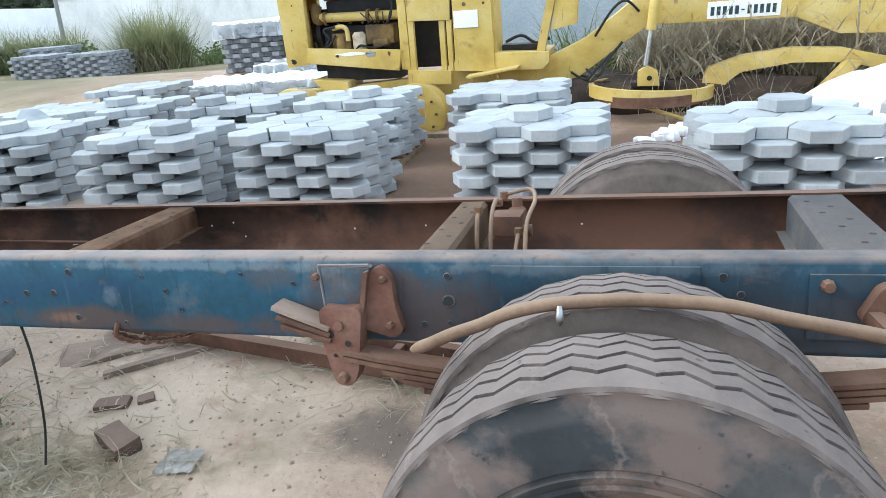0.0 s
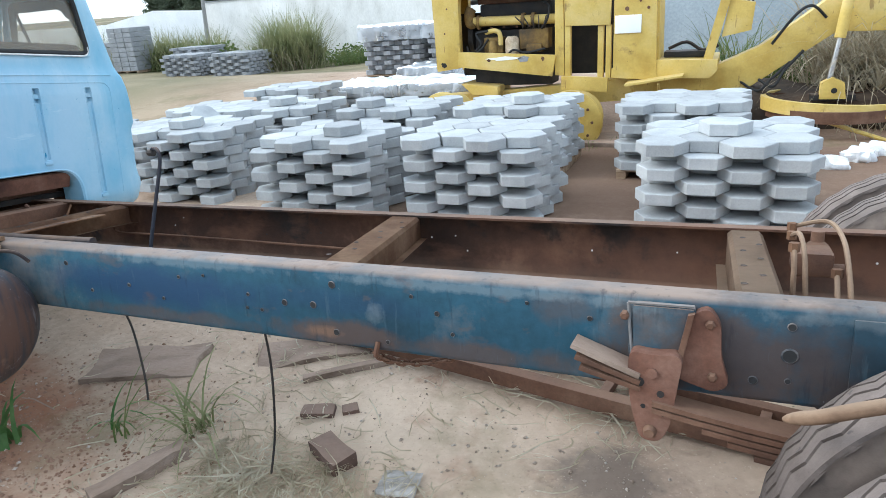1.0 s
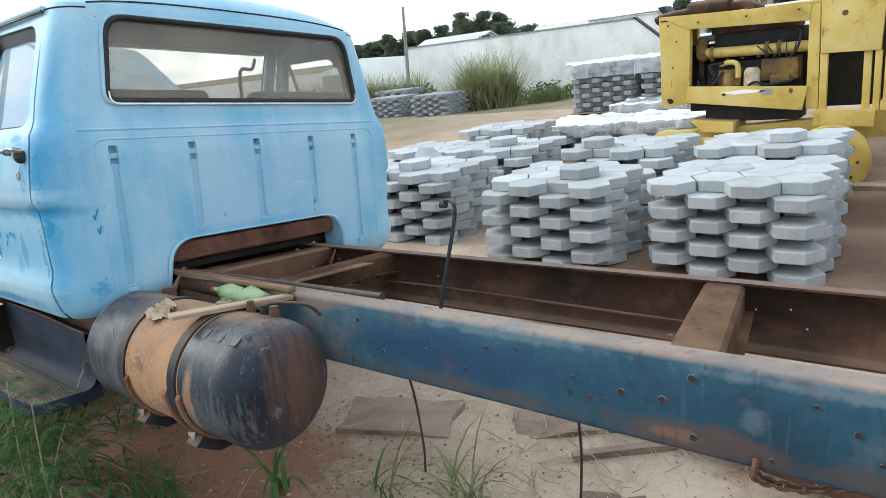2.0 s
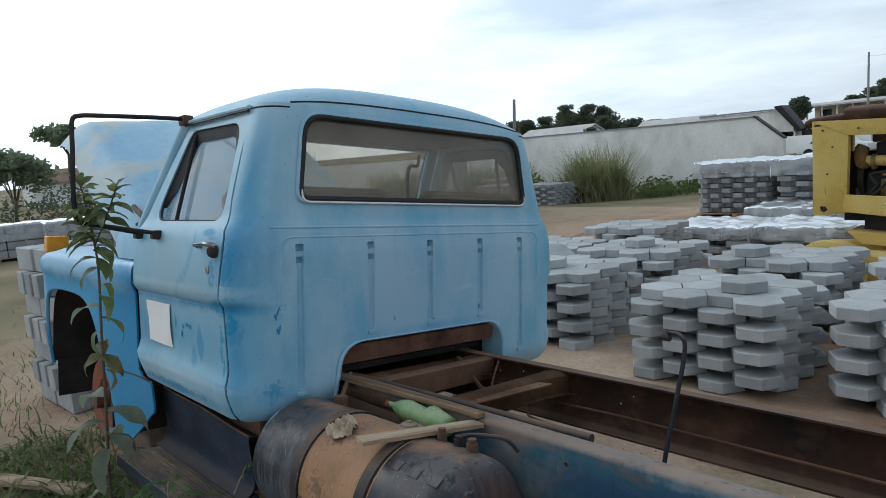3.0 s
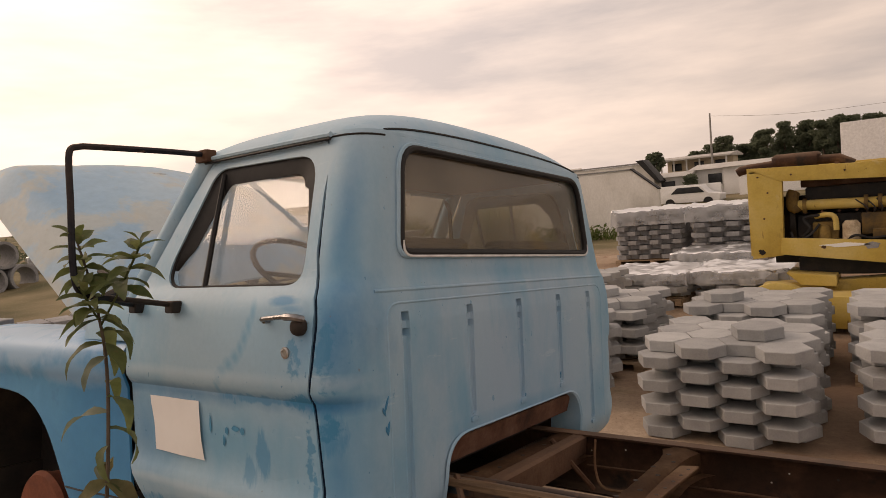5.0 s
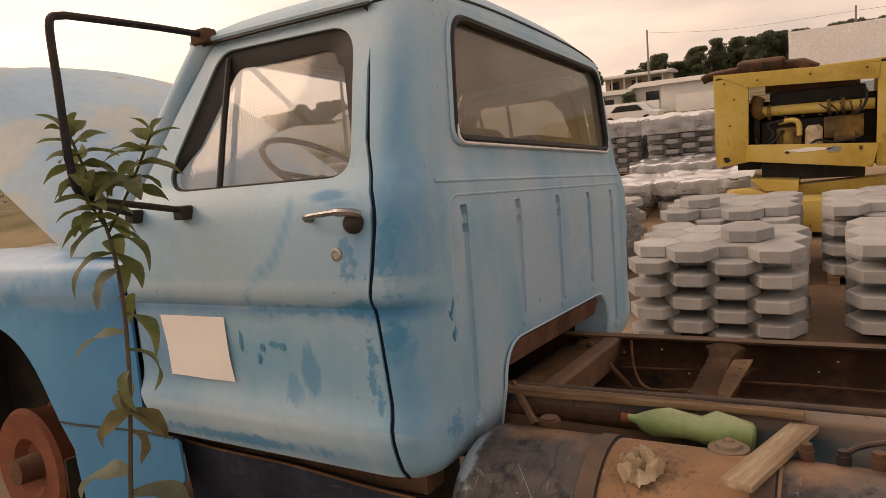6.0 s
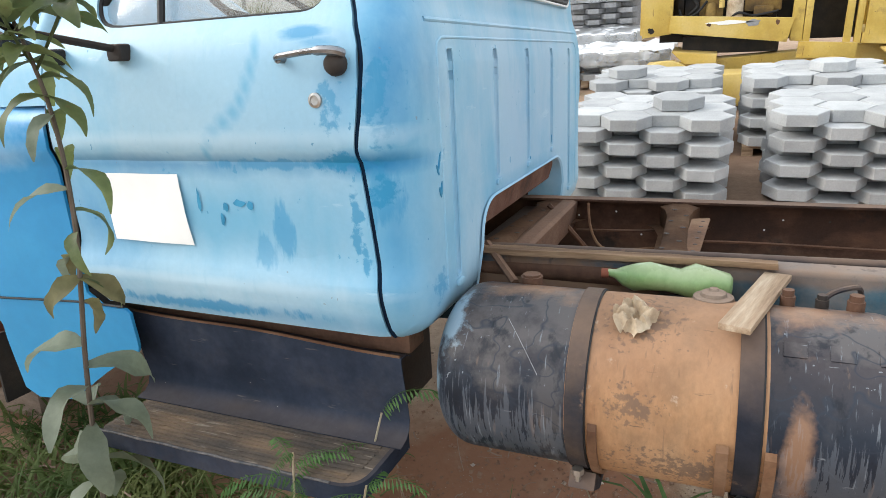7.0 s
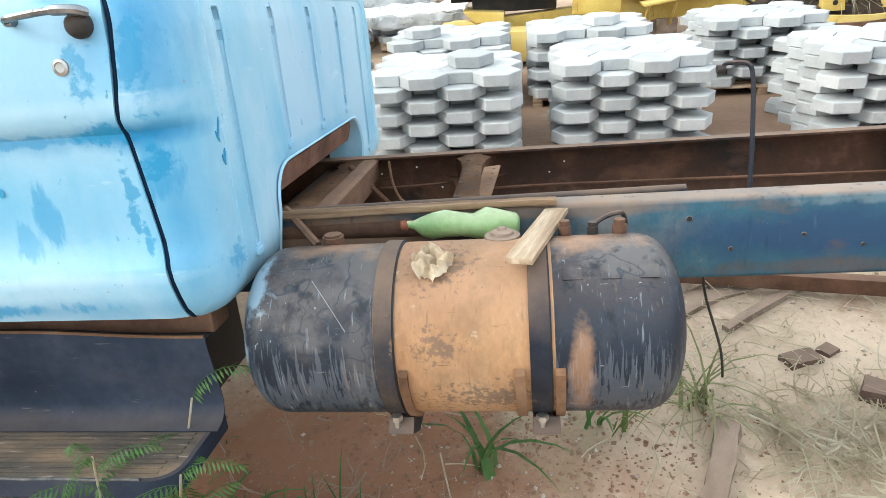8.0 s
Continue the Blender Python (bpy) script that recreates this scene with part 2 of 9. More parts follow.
# brushed-off streaks and torn flakes
zones(M_BLUE, (0.010, 0.235, 0.45), [((-3.815, -0.5, 1.02), (0.05, 0.22, 0.07), 0.6), ((-3.88, -0.5, 0.96), (0.035, 0.22, 0.05), 0.45), ((-3.53, -0.46, 1.11), (0.045, 0.2, 0.07), 0.6),
                                      ((-3.80, -0.5, 1.187), (0.22, 0.22, 0.014), 0.6), ((-4.15, -0.5, 0.792), (0.40, 0.22, 0.020), 0.7)], 1.6, 14.0, 0.45, (2.0, 2.0, 0.5))
zones(M_BLUE, (0.005, 0.225, 0.42), [((-3.60, -0.5, 1.06), (0.016, 0.22, 0.09), 0.7), ((-3.585, -0.5, 0.96), (0.012, 0.22, 0.05), 0.7), ((-3.525, -0.46, 1.13), (0.032, 0.2, 0.04), 0.85), ((-3.63, -0.5, 1.33), (0.030, 0.22, 0.05), 0.6),
                                    ((-3.52, -0.46, 1.34), (0.035, 0.2, 0.09), 0.6), ((-3.62, -0.5, 1.19), (0.06, 0.22, 0.025), 0.8), ((-3.47, -0.34, 0.86), (0.03, 0.05, 0.04), 0.5)], 2.2, 30.0, 0.4)
# wiped place over the handle and the thin run below it
zones(M_BLUE, (0.015, 0.24, 0.455), [((-3.69, -0.5, 1.483), (0.075, 0.22, 0.020), 0.85), ((-3.66, -0.5, 1.46), (0.06, 0.22, 0.016), 0.6)], 0.7, 14.0, 0.6, (0.6, 1, 2))
RUN = [(-3.822, 1.475), (-3.835, 1.43), (-3.85, 1.39), (-3.868, 1.352), (-3.888, 1.326), (-3.918, 1.300), (-3.952, 1.276), (-3.985, 1.255), (-4.003, 1.232), (-4.012, 1.20)]
zones(M_BLUE, (0.07, 0.325, 0.52), [(((x0 + x1) / 2, -0.5, (z0 + z1) / 2), (abs(x1 - x0) * 0.8 + 0.009, 0.22, abs(z1 - z0) * 0.9 + 0.010), 0.62) for (x0, z0), (x1, z1) in zip(RUN, RUN[1:])], 0.3, 30.0, 0.9)
# pale bands paint the highlight along the crease and the lower roll
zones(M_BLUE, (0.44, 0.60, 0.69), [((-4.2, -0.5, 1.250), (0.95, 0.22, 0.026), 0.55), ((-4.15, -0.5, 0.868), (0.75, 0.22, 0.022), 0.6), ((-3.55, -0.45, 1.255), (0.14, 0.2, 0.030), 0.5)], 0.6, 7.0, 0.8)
M_WINGBLUE = mat("wing_blue_paint", grit=0.14, cols=[(0.012, 0.205, 0.44), (0.025, 0.26, 0.50), (0.055, 0.315, 0.54)], rough=0.45, metal=0, scale=1.0, fine=22, bump=0.04, bump_scale=50, spec=0.45,
                 streak=[((0.025, 0.19, 0.42), 2.0, 0.60, 0.6)])
zones(M_WINGBLUE, (0.30, 0.49, 0.65), [((-5.6, 0, 1.31), (1.3, 0, 0.13), 0.85), ((-4.9, 0, 1.22), (0.4, 0, 0.07), 0.5), ((-6.4, 0, 1.0), (0.2, 0, 0.4), 0.5)], 0.9, 5.0)
M_HOOD = mat("bonnet_blue_paint", grit=0.25, cols=[(0.20, 0.40, 0.58), (0.30, 0.49, 0.63), (0.40, 0.55, 0.64)], rough=0.55, metal=0, scale=0.9, fine=20, bump=0.05, bump_scale=40, spec=0.35,
             streak=[((0.50, 0.52, 0.47), 1.6, 0.52, 0.7), ((0.40, 0.36, 0.29), 7.0, 0.66, 0.6), ((0.12, 0.30, 0.48), 2.1, 0.64, 0.5)])
M_FRAME = mat("chassis_blue_paint", [(0.018, 0.044, 0.064), (0.025, 0.076, 0.112), (0.043, 0.111, 0.148)], 0.55, 0, 1.1, 25, 0.12, 50, dust=(0.27, 0.195, 0.15),
              dust_amount=0.9, spots=(0.15, 0.085, 0.06), spot_scale=6, spot_cut=0.68, spec=0.15,
              streak=[((0.10, 0.15, 0.18), 2.2, 0.60, 0.4), ((0.012, 0.024, 0.042), 1.5, 0.60, 0.5), ((0.26, 0.27, 0.27), 26.0, 0.74, 0.6)])
zones(M_FRAME, (0.020, 0.048, 0.100), [((-1.95, 0, 0.735), (0.62, 0, 0.085), 0.85), ((-1.15, 0, 0.75), (0.3, 0, 0.05), 0.4)], 0.8, 6.0)
zones(M_FRAME, (0.10, 0.062, 0.046), [((-0.12, 0, 0.70), (0.34, 0, 0.15), 0.75), ((-1.15, 0, 0.65), (0.30, 0, 0.05), 0.7), ((-0.72, 0, 0.645), (0.35, 0, 0.04), 0.6), ((-0.5, 0, 0.80), (0.10, 0, 0.06), 0.4), ((-1.9, 0, 0.64), (0.5, 0, 0.03), 0.5), ((0.9, 0, 0.7), (0.4, 0, 0.1), 0.5)], 1.3, 7.0)
zones(M_FRAME, (0.20, 0.235, 0.25), [((-0.75, 0, 0.825), (0.55, 0, 0.02), 0.4), ((0.4, 0, 0.825), (0.5, 0, 0.025), 0.5), ((-1.75, 0, 0.83), (0.4, 0, 0.02), 0.35), ((-1.05, 0, 0.73), (0.03, 0, 0.04), 0.3)], 1.3, 16.0)
zones(M_FRAME, (0.23, 0.13, 0.075), [((-3.25, 0, 0.77), (0.36, 0, 0.13), 0.85), ((-2.7, 0, 0.83), (0.5, 0, 0.03), 0.5)], 0.9, 7.0)
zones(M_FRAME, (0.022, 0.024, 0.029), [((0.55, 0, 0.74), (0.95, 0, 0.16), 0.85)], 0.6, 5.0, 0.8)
marks(M_FRAME, (0.12, 0.07, 0.05), (5, 5, 9), 0.60, 0.68, 0.4)
M_RUST = mat("rusty_steel", [(0.062, 0.030, 0.019), (0.125, 0.062, 0.038), (0.20, 0.115, 0.075)], 0.9, 0, 3.0, 60, 0.35, 45, dust=(0.22, 0.135, 0.09), dust_amount=0.4)
M_SLATE = mat("dusty_blue_grey_steel", [(0.10, 0.105, 0.11), (0.16, 0.16, 0.16), (0.22, 0.20, 0.185)], 0.8, 0, 4.0, 50, 0.15, 40, dust=(0.27, 0.22, 0.19), dust_amount=0.5, spec=0.2)
M_REDRUST = mat("red_brown_rust", [(0.07, 0.032, 0.022), (0.15, 0.068, 0.044), (0.22, 0.12, 0.085)], 0.9, 0, 6.0, 60, 0.3, 45)
M_PIPE = mat("dusty_brown_pipe", [(0.085, 0.040, 0.021), (0.165, 0.084, 0.045), (0.27, 0.165, 0.10)], 0.9, 0, 3.0, 60, 0.2, 45)
M_DUSTPIPE = mat("pale_dusty_pipe", [(0.12, 0.070, 0.042), (0.20, 0.125, 0.078), (0.27, 0.18, 0.12)], 0.95, 0, 3.0, 60, 0.25, 45, dust=(0.31, 0.22, 0.15), dust_amount=0.55)
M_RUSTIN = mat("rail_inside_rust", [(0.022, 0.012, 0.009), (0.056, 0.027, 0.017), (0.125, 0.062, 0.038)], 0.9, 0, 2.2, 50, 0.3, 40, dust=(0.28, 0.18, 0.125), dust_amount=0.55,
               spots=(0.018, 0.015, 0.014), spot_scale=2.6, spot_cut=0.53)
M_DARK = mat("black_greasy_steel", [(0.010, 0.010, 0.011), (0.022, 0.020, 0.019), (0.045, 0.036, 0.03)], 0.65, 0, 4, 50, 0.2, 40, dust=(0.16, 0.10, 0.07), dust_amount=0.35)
M_TANKBLACK = mat("tank_black_paint", [(0.006, 0.009, 0.016), (0.011, 0.017, 0.029), (0.022, 0.031, 0.046)], 0.46, 0, 2.4, 40, 0.08, 40, dust=(0.20, 0.135, 0.10), dust_amount=0.20, spec=0.3)
zones(M_TANKBLACK, (0.105, 0.095, 0.092), [((-3.28, -0.36, 0.77), (0.20, 0.16, 0.12), 0.7), ((-3.15, -0.30, 0.82), (0.12, 0.16, 0.06), 0.7), ((-2.52, -0.33, 0.81), (0.15, 0.12, 0.05), 0.75), ((-3.16, -0.45, 0.62), (0.05, 0.2, 0.2), 0.55)], 1.6, 9.0)
marks(M_TANKBLACK, (0.075, 0.072, 0.076), (9, 9, 6), 0.56, 0.70, 0.30, detail=7.0)
marks(M_TANKBLACK, (0.020, 0.028, 0.042), (6, 6, 9), 0.012, 0.0, 0.8, band=True, detail=2.0)
marks(M_TANKBLACK, (0.22, 0.25, 0.28), (95, 18, 5.0), 0.62, 0.68, 0.5)
marks(M_TANKBLACK, (0.34, 0.36, 0.38), (16, 70, 70), 0.68, 0.71, 0.35)
marks(M_TANKBLACK, (0.005, 0.008, 0.014), (22, 22, 6), 0.56, 0.66, 0.75)
marks(M_TANKBLACK, (0.24, 0.26, 0.29), (30, 30, 26), 0.69, 0.72, 0.35, detail=8.0)
zones(M_TANKBLACK, (0.115, 0.060, 0.040), [((-2.40, -0.20, 0.62), (0.10, 0.17, 0.24), 0.8)], 1.1, 10.0, 0.7, (1, 3.5, 0.5))
marks(M_TANKBLACK, (0.20, 0.13, 0.09), (40, 12, 5.0), 0.63, 0.72, 0.45)
marks(M_TANKBLACK, (0.30, 0.33, 0.36), (60, 60, 50), 0.71, 0.735, 0.5, detail=3.0)
zones(M_TANKBLACK, (0.30, 0.165, 0.095), [((-2.64, -0.45, 0.60), (0.035, 0.2, 0.20), 0.7), ((-2.31, -0.24, 0.62), (0.06, 0.16, 0.15), 0.6), ((-2.9, -0.22, 0.86), (0.8, 0.16, 0.055), 0.8)], 1.2, 8.0)
zones(M_TANKBLACK, (0.25, 0.275, 0.31), [((-3.28, -0.47, 0.52), (0.24, 0.09, 0.09), 0.20), ((-2.55, -0.47, 0.53), (0.18, 0.09, 0.09), 0.18)], 3.4, 44.0, 0.25, (2.6, 1.0, 0.16))
# pale blue highlight painted on the rim of the left end
zones(M_TANKBLACK, (0.30, 0.42, 0.50), [((-3.42, -0.36, 0.78), (0.05, 0.10, 0.08), 0.7), ((-3.46, -0.44, 0.62), (0.03, 0.1, 0.12), 0.5)], 1.5, 22.0)
M_TANKOCHRE = mat("tank_ochre_dirt", [(0.28, 0.14, 0.068), (0.37, 0.20, 0.10), (0.42, 0.255, 0.14)], 0.85, 0, 2.5, 45, 0.12, 40, dust=(0.32, 0.19, 0.125), dust_amount=0.6,
                  streak=[((0.21, 0.12, 0.072), 3.0, 0.58, 0.55)], stretch=(1.6, 1, 0.8))
marks(M_TANKOCHRE, (0.085, 0.066, 0.055), (60, 16, 5.0), 0.62, 0.70, 0.45)
marks(M_TANKOCHRE, (0.13, 0.085, 0.055), (5, 5, 3.5), 0.53, 0.70, 0.55, detail=8.0)
marks(M_TANKOCHRE, (0.46, 0.36, 0.27), (30, 30, 24), 0.66, 0.72, 0.5)
marks(M_TANKOCHRE, (0.07, 0.055, 0.048), (5, 5, 46), 0.665, 0.70, 0.6)
zones(M_TANKOCHRE, (0.095, 0.072, 0.06), [((-2.97, -0.46, 0.66), (0.045, 0.2, 0.035), 0.6), ((-2.82, -0.44, 0.52), (0.15, 0.2, 0.04), 0.65), ((-2.965, -0.36, 0.82), (0.07, 0.10, 0.04), 0.55)], 3.2, 70.0)
M_JOINT = mat("dark_blue_joint", [(0.002, 0.008, 0.022), (0.004, 0.020, 0.045)], 0.8, 0, 14, 40, 0.05, spec=0.1)
M_RIM = mat("worn_hole_rim", [(0.03, 0.035, 0.042), (0.16, 0.14, 0.13)], 0.7, 0, 45, 60, 0.2)
zones(M_FRAME, (0.17, 0.105, 0.072), [((-1.235, 0, 0.652), (0.07, 0, 0.022), 0.85)], 1.0, 14.0)
M_STRAP = mat("dusty_steel_strap", [(0.009, 0.012, 0.021), (0.022, 0.023, 0.030), (0.070, 0.050, 0.040)], 0.7, 0, 5.0, 50, 0.2, 40, dust=(0.27, 0.175, 0.12), dust_amount=0.45, streak=[((0.26, 0.155, 0.095), 9.0, 0.62, 0.6), ((0.30, 0.30, 0.30), 24.0, 0.68, 0.5), ((0.012, 0.014, 0.018), 6.0, 0.60, 0.6)], spec=0.2)
M_TYRE = mat("dusty_tyre_rubber", [(0.060, 0.048, 0.042), (0.115, 0.090, 0.078), (0.175, 0.138, 0.120)], 0.92, 0, 3, 50, 0.25, 60, dust=(0.235, 0.185, 0.158), dust_amount=0.6,
             streak=[((0.045, 0.04, 0.038), 4.0, 0.60, 0.5), ((0.28, 0.225, 0.195), 9.0, 0.60, 0.4)])
M_TYREWALL = mat("tyre_sidewall_rubber", [(0.018, 0.020, 0.021), (0.036, 0.040, 0.042), (0.075, 0.070, 0.065)], 0.75, 0, 2.6, 30, 0.2, 30, dust=(0.20, 0.15, 0.115), dust_amount=0.4)
M_TYREDUST = mat("dusty_tyre_sidewall", [(0.08, 0.062, 0.052), (0.15, 0.115, 0.095), (0.22, 0.175, 0.145)], 0.9, 0, 2.2, 30, 0.2, 30, dust=(0.22, 0.165, 0.13), dust_amount=0.5)
M_TREAD = mat("worn_step_tread", [(0.030, 0.031, 0.035), (0.092, 0.072, 0.057), (0.225, 0.150, 0.096)], 0.75, 0, 2.2, 40, 0.3, 30, stretch=(1.0, 3, 3), streak=[((0.30, 0.24, 0.19), 16.0, 0.70, 0.6)])
M_STEP = mat("black_brown_step_sheet", [(0.012, 0.018, 0.031), (0.027, 0.035, 0.055), (0.050, 0.055, 0.070)], 0.8, 0, 3.0, 40, 0.15, 40, dust=(0.10, 0.075, 0.06), dust_amount=0.4, spec=0.15)
marks(M_STEP, (0.14, 0.12, 0.11), (6, 30, 40), 0.66, 0.72, 0.5)
marks(M_STEP, (0.40, 0.38, 0.35), (60, 60, 60), 0.755, 0.775, 0.7, detail=2.0)
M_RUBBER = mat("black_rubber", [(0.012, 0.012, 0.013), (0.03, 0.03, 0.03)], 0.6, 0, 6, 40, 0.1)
M_CHROME = mat("dull_chrome", [(0.35, 0.33, 0.31), (0.55, 0.53, 0.5)], 0.35, 0.9, 12, 60, 0.1)
M_HANDLE = mat("pitted_dark_chrome", [(0.13, 0.13, 0.135), (0.34, 0.34, 0.35)], 0.30, 0.9, 12, 60, 0.1)
M_YELLOW = mat("grader_yellow_paint", grit=0.25, cols=[(0.46, 0.305, 0.066), (0.575, 0.405, 0.105), (0.64, 0.485, 0.185)], rough=0.6, metal=0, scale=1.8, fine=40, bump=0.1, bump_scale=40, dust=(0.50, 0.40, 0.22), dust_amount=0.28,
               spots=(0.10, 0.05, 0.025), spot_scale=7.5, spot_cut=0.675, streak=[((0.27, 0.17, 0.06), 2.4, 0.60, 0.55), ((0.62, 0.52, 0.30), 4.0, 0.65, 0.4)])
M_ENGINE = mat("grimy_engine_paint", [(0.045, 0.032, 0.02), (0.16, 0.095, 0.03), (0.30, 0.19, 0.055)], 0.75, 0, 4.0, 40, 0.2, 40, dust=(0.14, 0.10, 0.06), dust_amount=0.5)
marks(M_TYREWALL, (0.16, 0.112, 0.090), (4.5, 4.5, 6.0), 0.47, 0.60, 0.75, detail=9.0)
marks(M_TYREWALL, (0.24, 0.18, 0.15), (3, 3, 3), 0.02, 0.0, 0.35, band=True)
marks(M_TYREWALL, (0.010, 0.012, 0.015), (26, 26, 26), 0.62, 0.70, 0.7)
marks(M_TYRE, (0.05, 0.043, 0.04), (34, 34, 34), 0.64, 0.70, 0.6)
marks(M_TREAD, (0.34, 0.29, 0.24), (7, 60, 60), 0.61, 0.68, 0.6)
marks(M_TREAD, (0.50, 0.46, 0.40), (90, 90, 90), 0.76, 0.79, 0.7, detail=2.0)
marks(M_BLUE, (0.03, 0.25, 0.44), (26, 26, 17), 0.705, 0.715, 0.55, detail=4.0)
marks(M_BLUE, (0.18, 0.40, 0.54), (30, 30, 2.2), 0.58, 0.74, 0.28)
marks(M_BLUE, (0.20, 0.17, 0.14), (55, 55, 40), 0.735, 0.75, 0.5, detail=3.0)
marks(M_BLUE, (0.47, 0.62, 0.70), (5, 5, 26), 0.66, 0.72, 0.35)
marks(M_BLUE, (0.03, 0.20, 0.36), (34, 34, 30), 0.725, 0.74, 0.7, detail=3.0)
marks(M_HOOD, (0.50, 0.48, 0.40), (3, 5, 3), 0.55, 0.66, 0.6)
marks(M_HOOD, (0.16, 0.15, 0.13), (14, 5, 6), 0.69, 0.71, 0.6)
marks(M_FRAME, (0.11, 0.078, 0.06), (11, 11, 20), 0.64, 0.71, 0.4)
marks(M_FRAME, (0.10, 0.15, 0.18), (40, 40, 5.0), 0.62, 0.70, 0.20)
marks(M_FRAME, (0.010, 0.016, 0.026), (30, 30, 4.0), 0.60, 0.70, 0.45)
marks(M_FRAME, (0.24, 0.26, 0.27), (60, 60, 40), 0.71, 0.73, 0.5)
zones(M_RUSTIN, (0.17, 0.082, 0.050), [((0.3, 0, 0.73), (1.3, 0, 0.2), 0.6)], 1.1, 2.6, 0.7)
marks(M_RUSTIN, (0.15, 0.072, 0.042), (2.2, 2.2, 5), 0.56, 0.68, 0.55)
marks(M_YELLOW, (0.17, 0.085, 0.035), (20, 20, 4), 0.655, 0.70, 0.6)
marks(M_YELLOW, (0.06, 0.04, 0.025), (40, 40, 40), 0.71, 0.73, 0.8, detail=3.0)
M_CONC = mat("grey_concrete", [(0.33, 0.338, 0.341), (0.385, 0.392, 0.393), (0.432, 0.438, 0.434)], 0.95, 0, 5, 90, 0.3, 120, rand=0.15, spec=0.2, grit=0.3)
M_CONCFAR = mat("grey_concrete_far", [(0.25, 0.255, 0.26), (0.34, 0.345, 0.355)], 0.95, 0, 4, 20, 0.1, spec=0.2)
M_WOOD = mat("weathered_wood", [(0.20, 0.13, 0.08), (0.33, 0.23, 0.15), (0.46, 0.36, 0.26)], 0.9, 0, 5, 50, 0.35, 35, rand=0.1, stretch=(0.5, 4, 4))
M_STRIP = mat("brown_splintered_wood", [(0.11, 0.062, 0.036), (0.21, 0.125, 0.072), (0.33, 0.215, 0.13)], 0.9, 0, 5, 50, 0.35, 35, stretch=(0.5, 5, 5))
M_OLDWOOD = mat("grey_rotten_wood", [(0.13, 0.09, 0.065), (0.23, 0.17, 0.13), (0.33, 0.26, 0.21)], 0.95, 0, 4, 50, 0.5, 30, stretch=(1, 2, 2), dust=DUST, dust_amount=0.6)
M_WALL = mat("stained_white_wall", [(0.58, 0.56, 0.52), (0.74, 0.72, 0.68), (0.82, 0.80, 0.77)], 0.95, 0, 0.7, 12, 0.1, 8, grit=0.3,
             spots=(0.16, 0.15, 0.14), spot_scale=1.3, spot_cut=0.71, stretch=(1, 1, 0.6))
M_WHITE = mat("white_paint", [(0.72, 0.72, 0.71), (0.82, 0.82, 0.81)], 0.8, 0, 1.5, 20, 0.05)
M_TARP = mat("white_tarpaulin", [(0.70, 0.70, 0.70), (0.85, 0.85, 0.85)], 0.6, 0, 2, 15, 0.1)
M_PAPER = mat("white_paper", [(0.82, 0.82, 0.80), (0.86, 0.86, 0.85)], 0.85, 0, 3, 8, 0.0, grit=0.08)
M_BLUEGREY = mat("blue_grey_sheet", [(0.26, 0.31, 0.34), (0.33, 0.38, 0.41)], 0.6, 0, 1.2, 20, 0.05)
M_ROOF = mat("clay_roof", [(0.18, 0.11, 0.085), (0.28, 0.18, 0.14)], 0.95, 0, 1.2, 12, 0.1)
M_ASB = mat("fibre_cement_roof", [(0.45, 0.43, 0.40), (0.58, 0.56, 0.53)], 0.95, 0, 0.8, 10, 0.1)
M_CREAM = mat("cream_house_wall", [(0.52, 0.44, 0.33), (0.62, 0.54, 0.43)], 0.95, 0, 0.6, 10, 0.05)
M_BRICK = mat("brown_fired_brick", [(0.085, 0.052, 0.040), (0.155, 0.098, 0.074)], 0.95, 0, 8, 60, 0.3, dust=DUST, dust_amount=0.5)
M_DARKGLASS = mat("dark_window", [(0.02, 0.022, 0.025), (0.05, 0.055, 0.06)], 0.2, 0, 1, 5, 0.0)
M_SEAT = mat("dark_brown_vinyl", [(0.035, 0.025, 0.02), (0.07, 0.05, 0.04)], 0.6, 0, 4, 40, 0.1)
M_LINER = mat("cab_inside_paint", [(0.10, 0.09, 0.085), (0.17, 0.15, 0.14)], 0.8, 0, 3, 30, 0.1)
M_DRUM = mat("rust_red_drum", [(0.16, 0.05, 0.03), (0.28, 0.09, 0.05)], 0.85, 0, 4, 40, 0.2)
M_AMBER = mat("amber_plastic", [(0.75, 0.26, 0.015), (0.85, 0.34, 0.03)], 0.3, 0, 5, 20, 0.0)
M_BOTTLE = mat("green_plastic", [(0.20, 0.34, 0.13), (0.32, 0.47, 0.22)], 0.3, 0, 3, 20, 0.05, dust=(0.42, 0.40, 0.28), dust_amount=0.5)
M_CLOTH = mat("dirty_cloth", [(0.30, 0.21, 0.13), (0.64, 0.53, 0.39)], 0.95, 0, 9, 60, 0.3)
M_LEAF = mat("green_leaf", [(0.080, 0.112, 0.038), (0.135, 0.168, 0.062), (0.20, 0.23, 0.10)], 0.5, 0, 6, 30, 0.1, rand=0.25, spec=0.4)
marks(M_LEAF, (0.20, 0.16, 0.07), (45, 45, 45), 0.64, 0.70, 0.6, detail=4.0)
M_LEAFDRY = mat("yellowing_leaf", [(0.15, 0.155, 0.07), (0.22, 0.18, 0.09)], 0.7, 0, 6, 30, 0.1, rand=0.2)
M_LEAFPALE = mat("pale_grey_leaf", [(0.17, 0.20, 0.14), (0.24, 0.27, 0.20)], 0.6, 0, 6, 30, 0.1, rand=0.15)
M_GRASS = mat("green_grass", [(0.055, 0.10, 0.025), (0.12, 0.165, 0.05), (0.22, 0.23, 0.09)], 0.7, 0, 3, 10, 0.0)
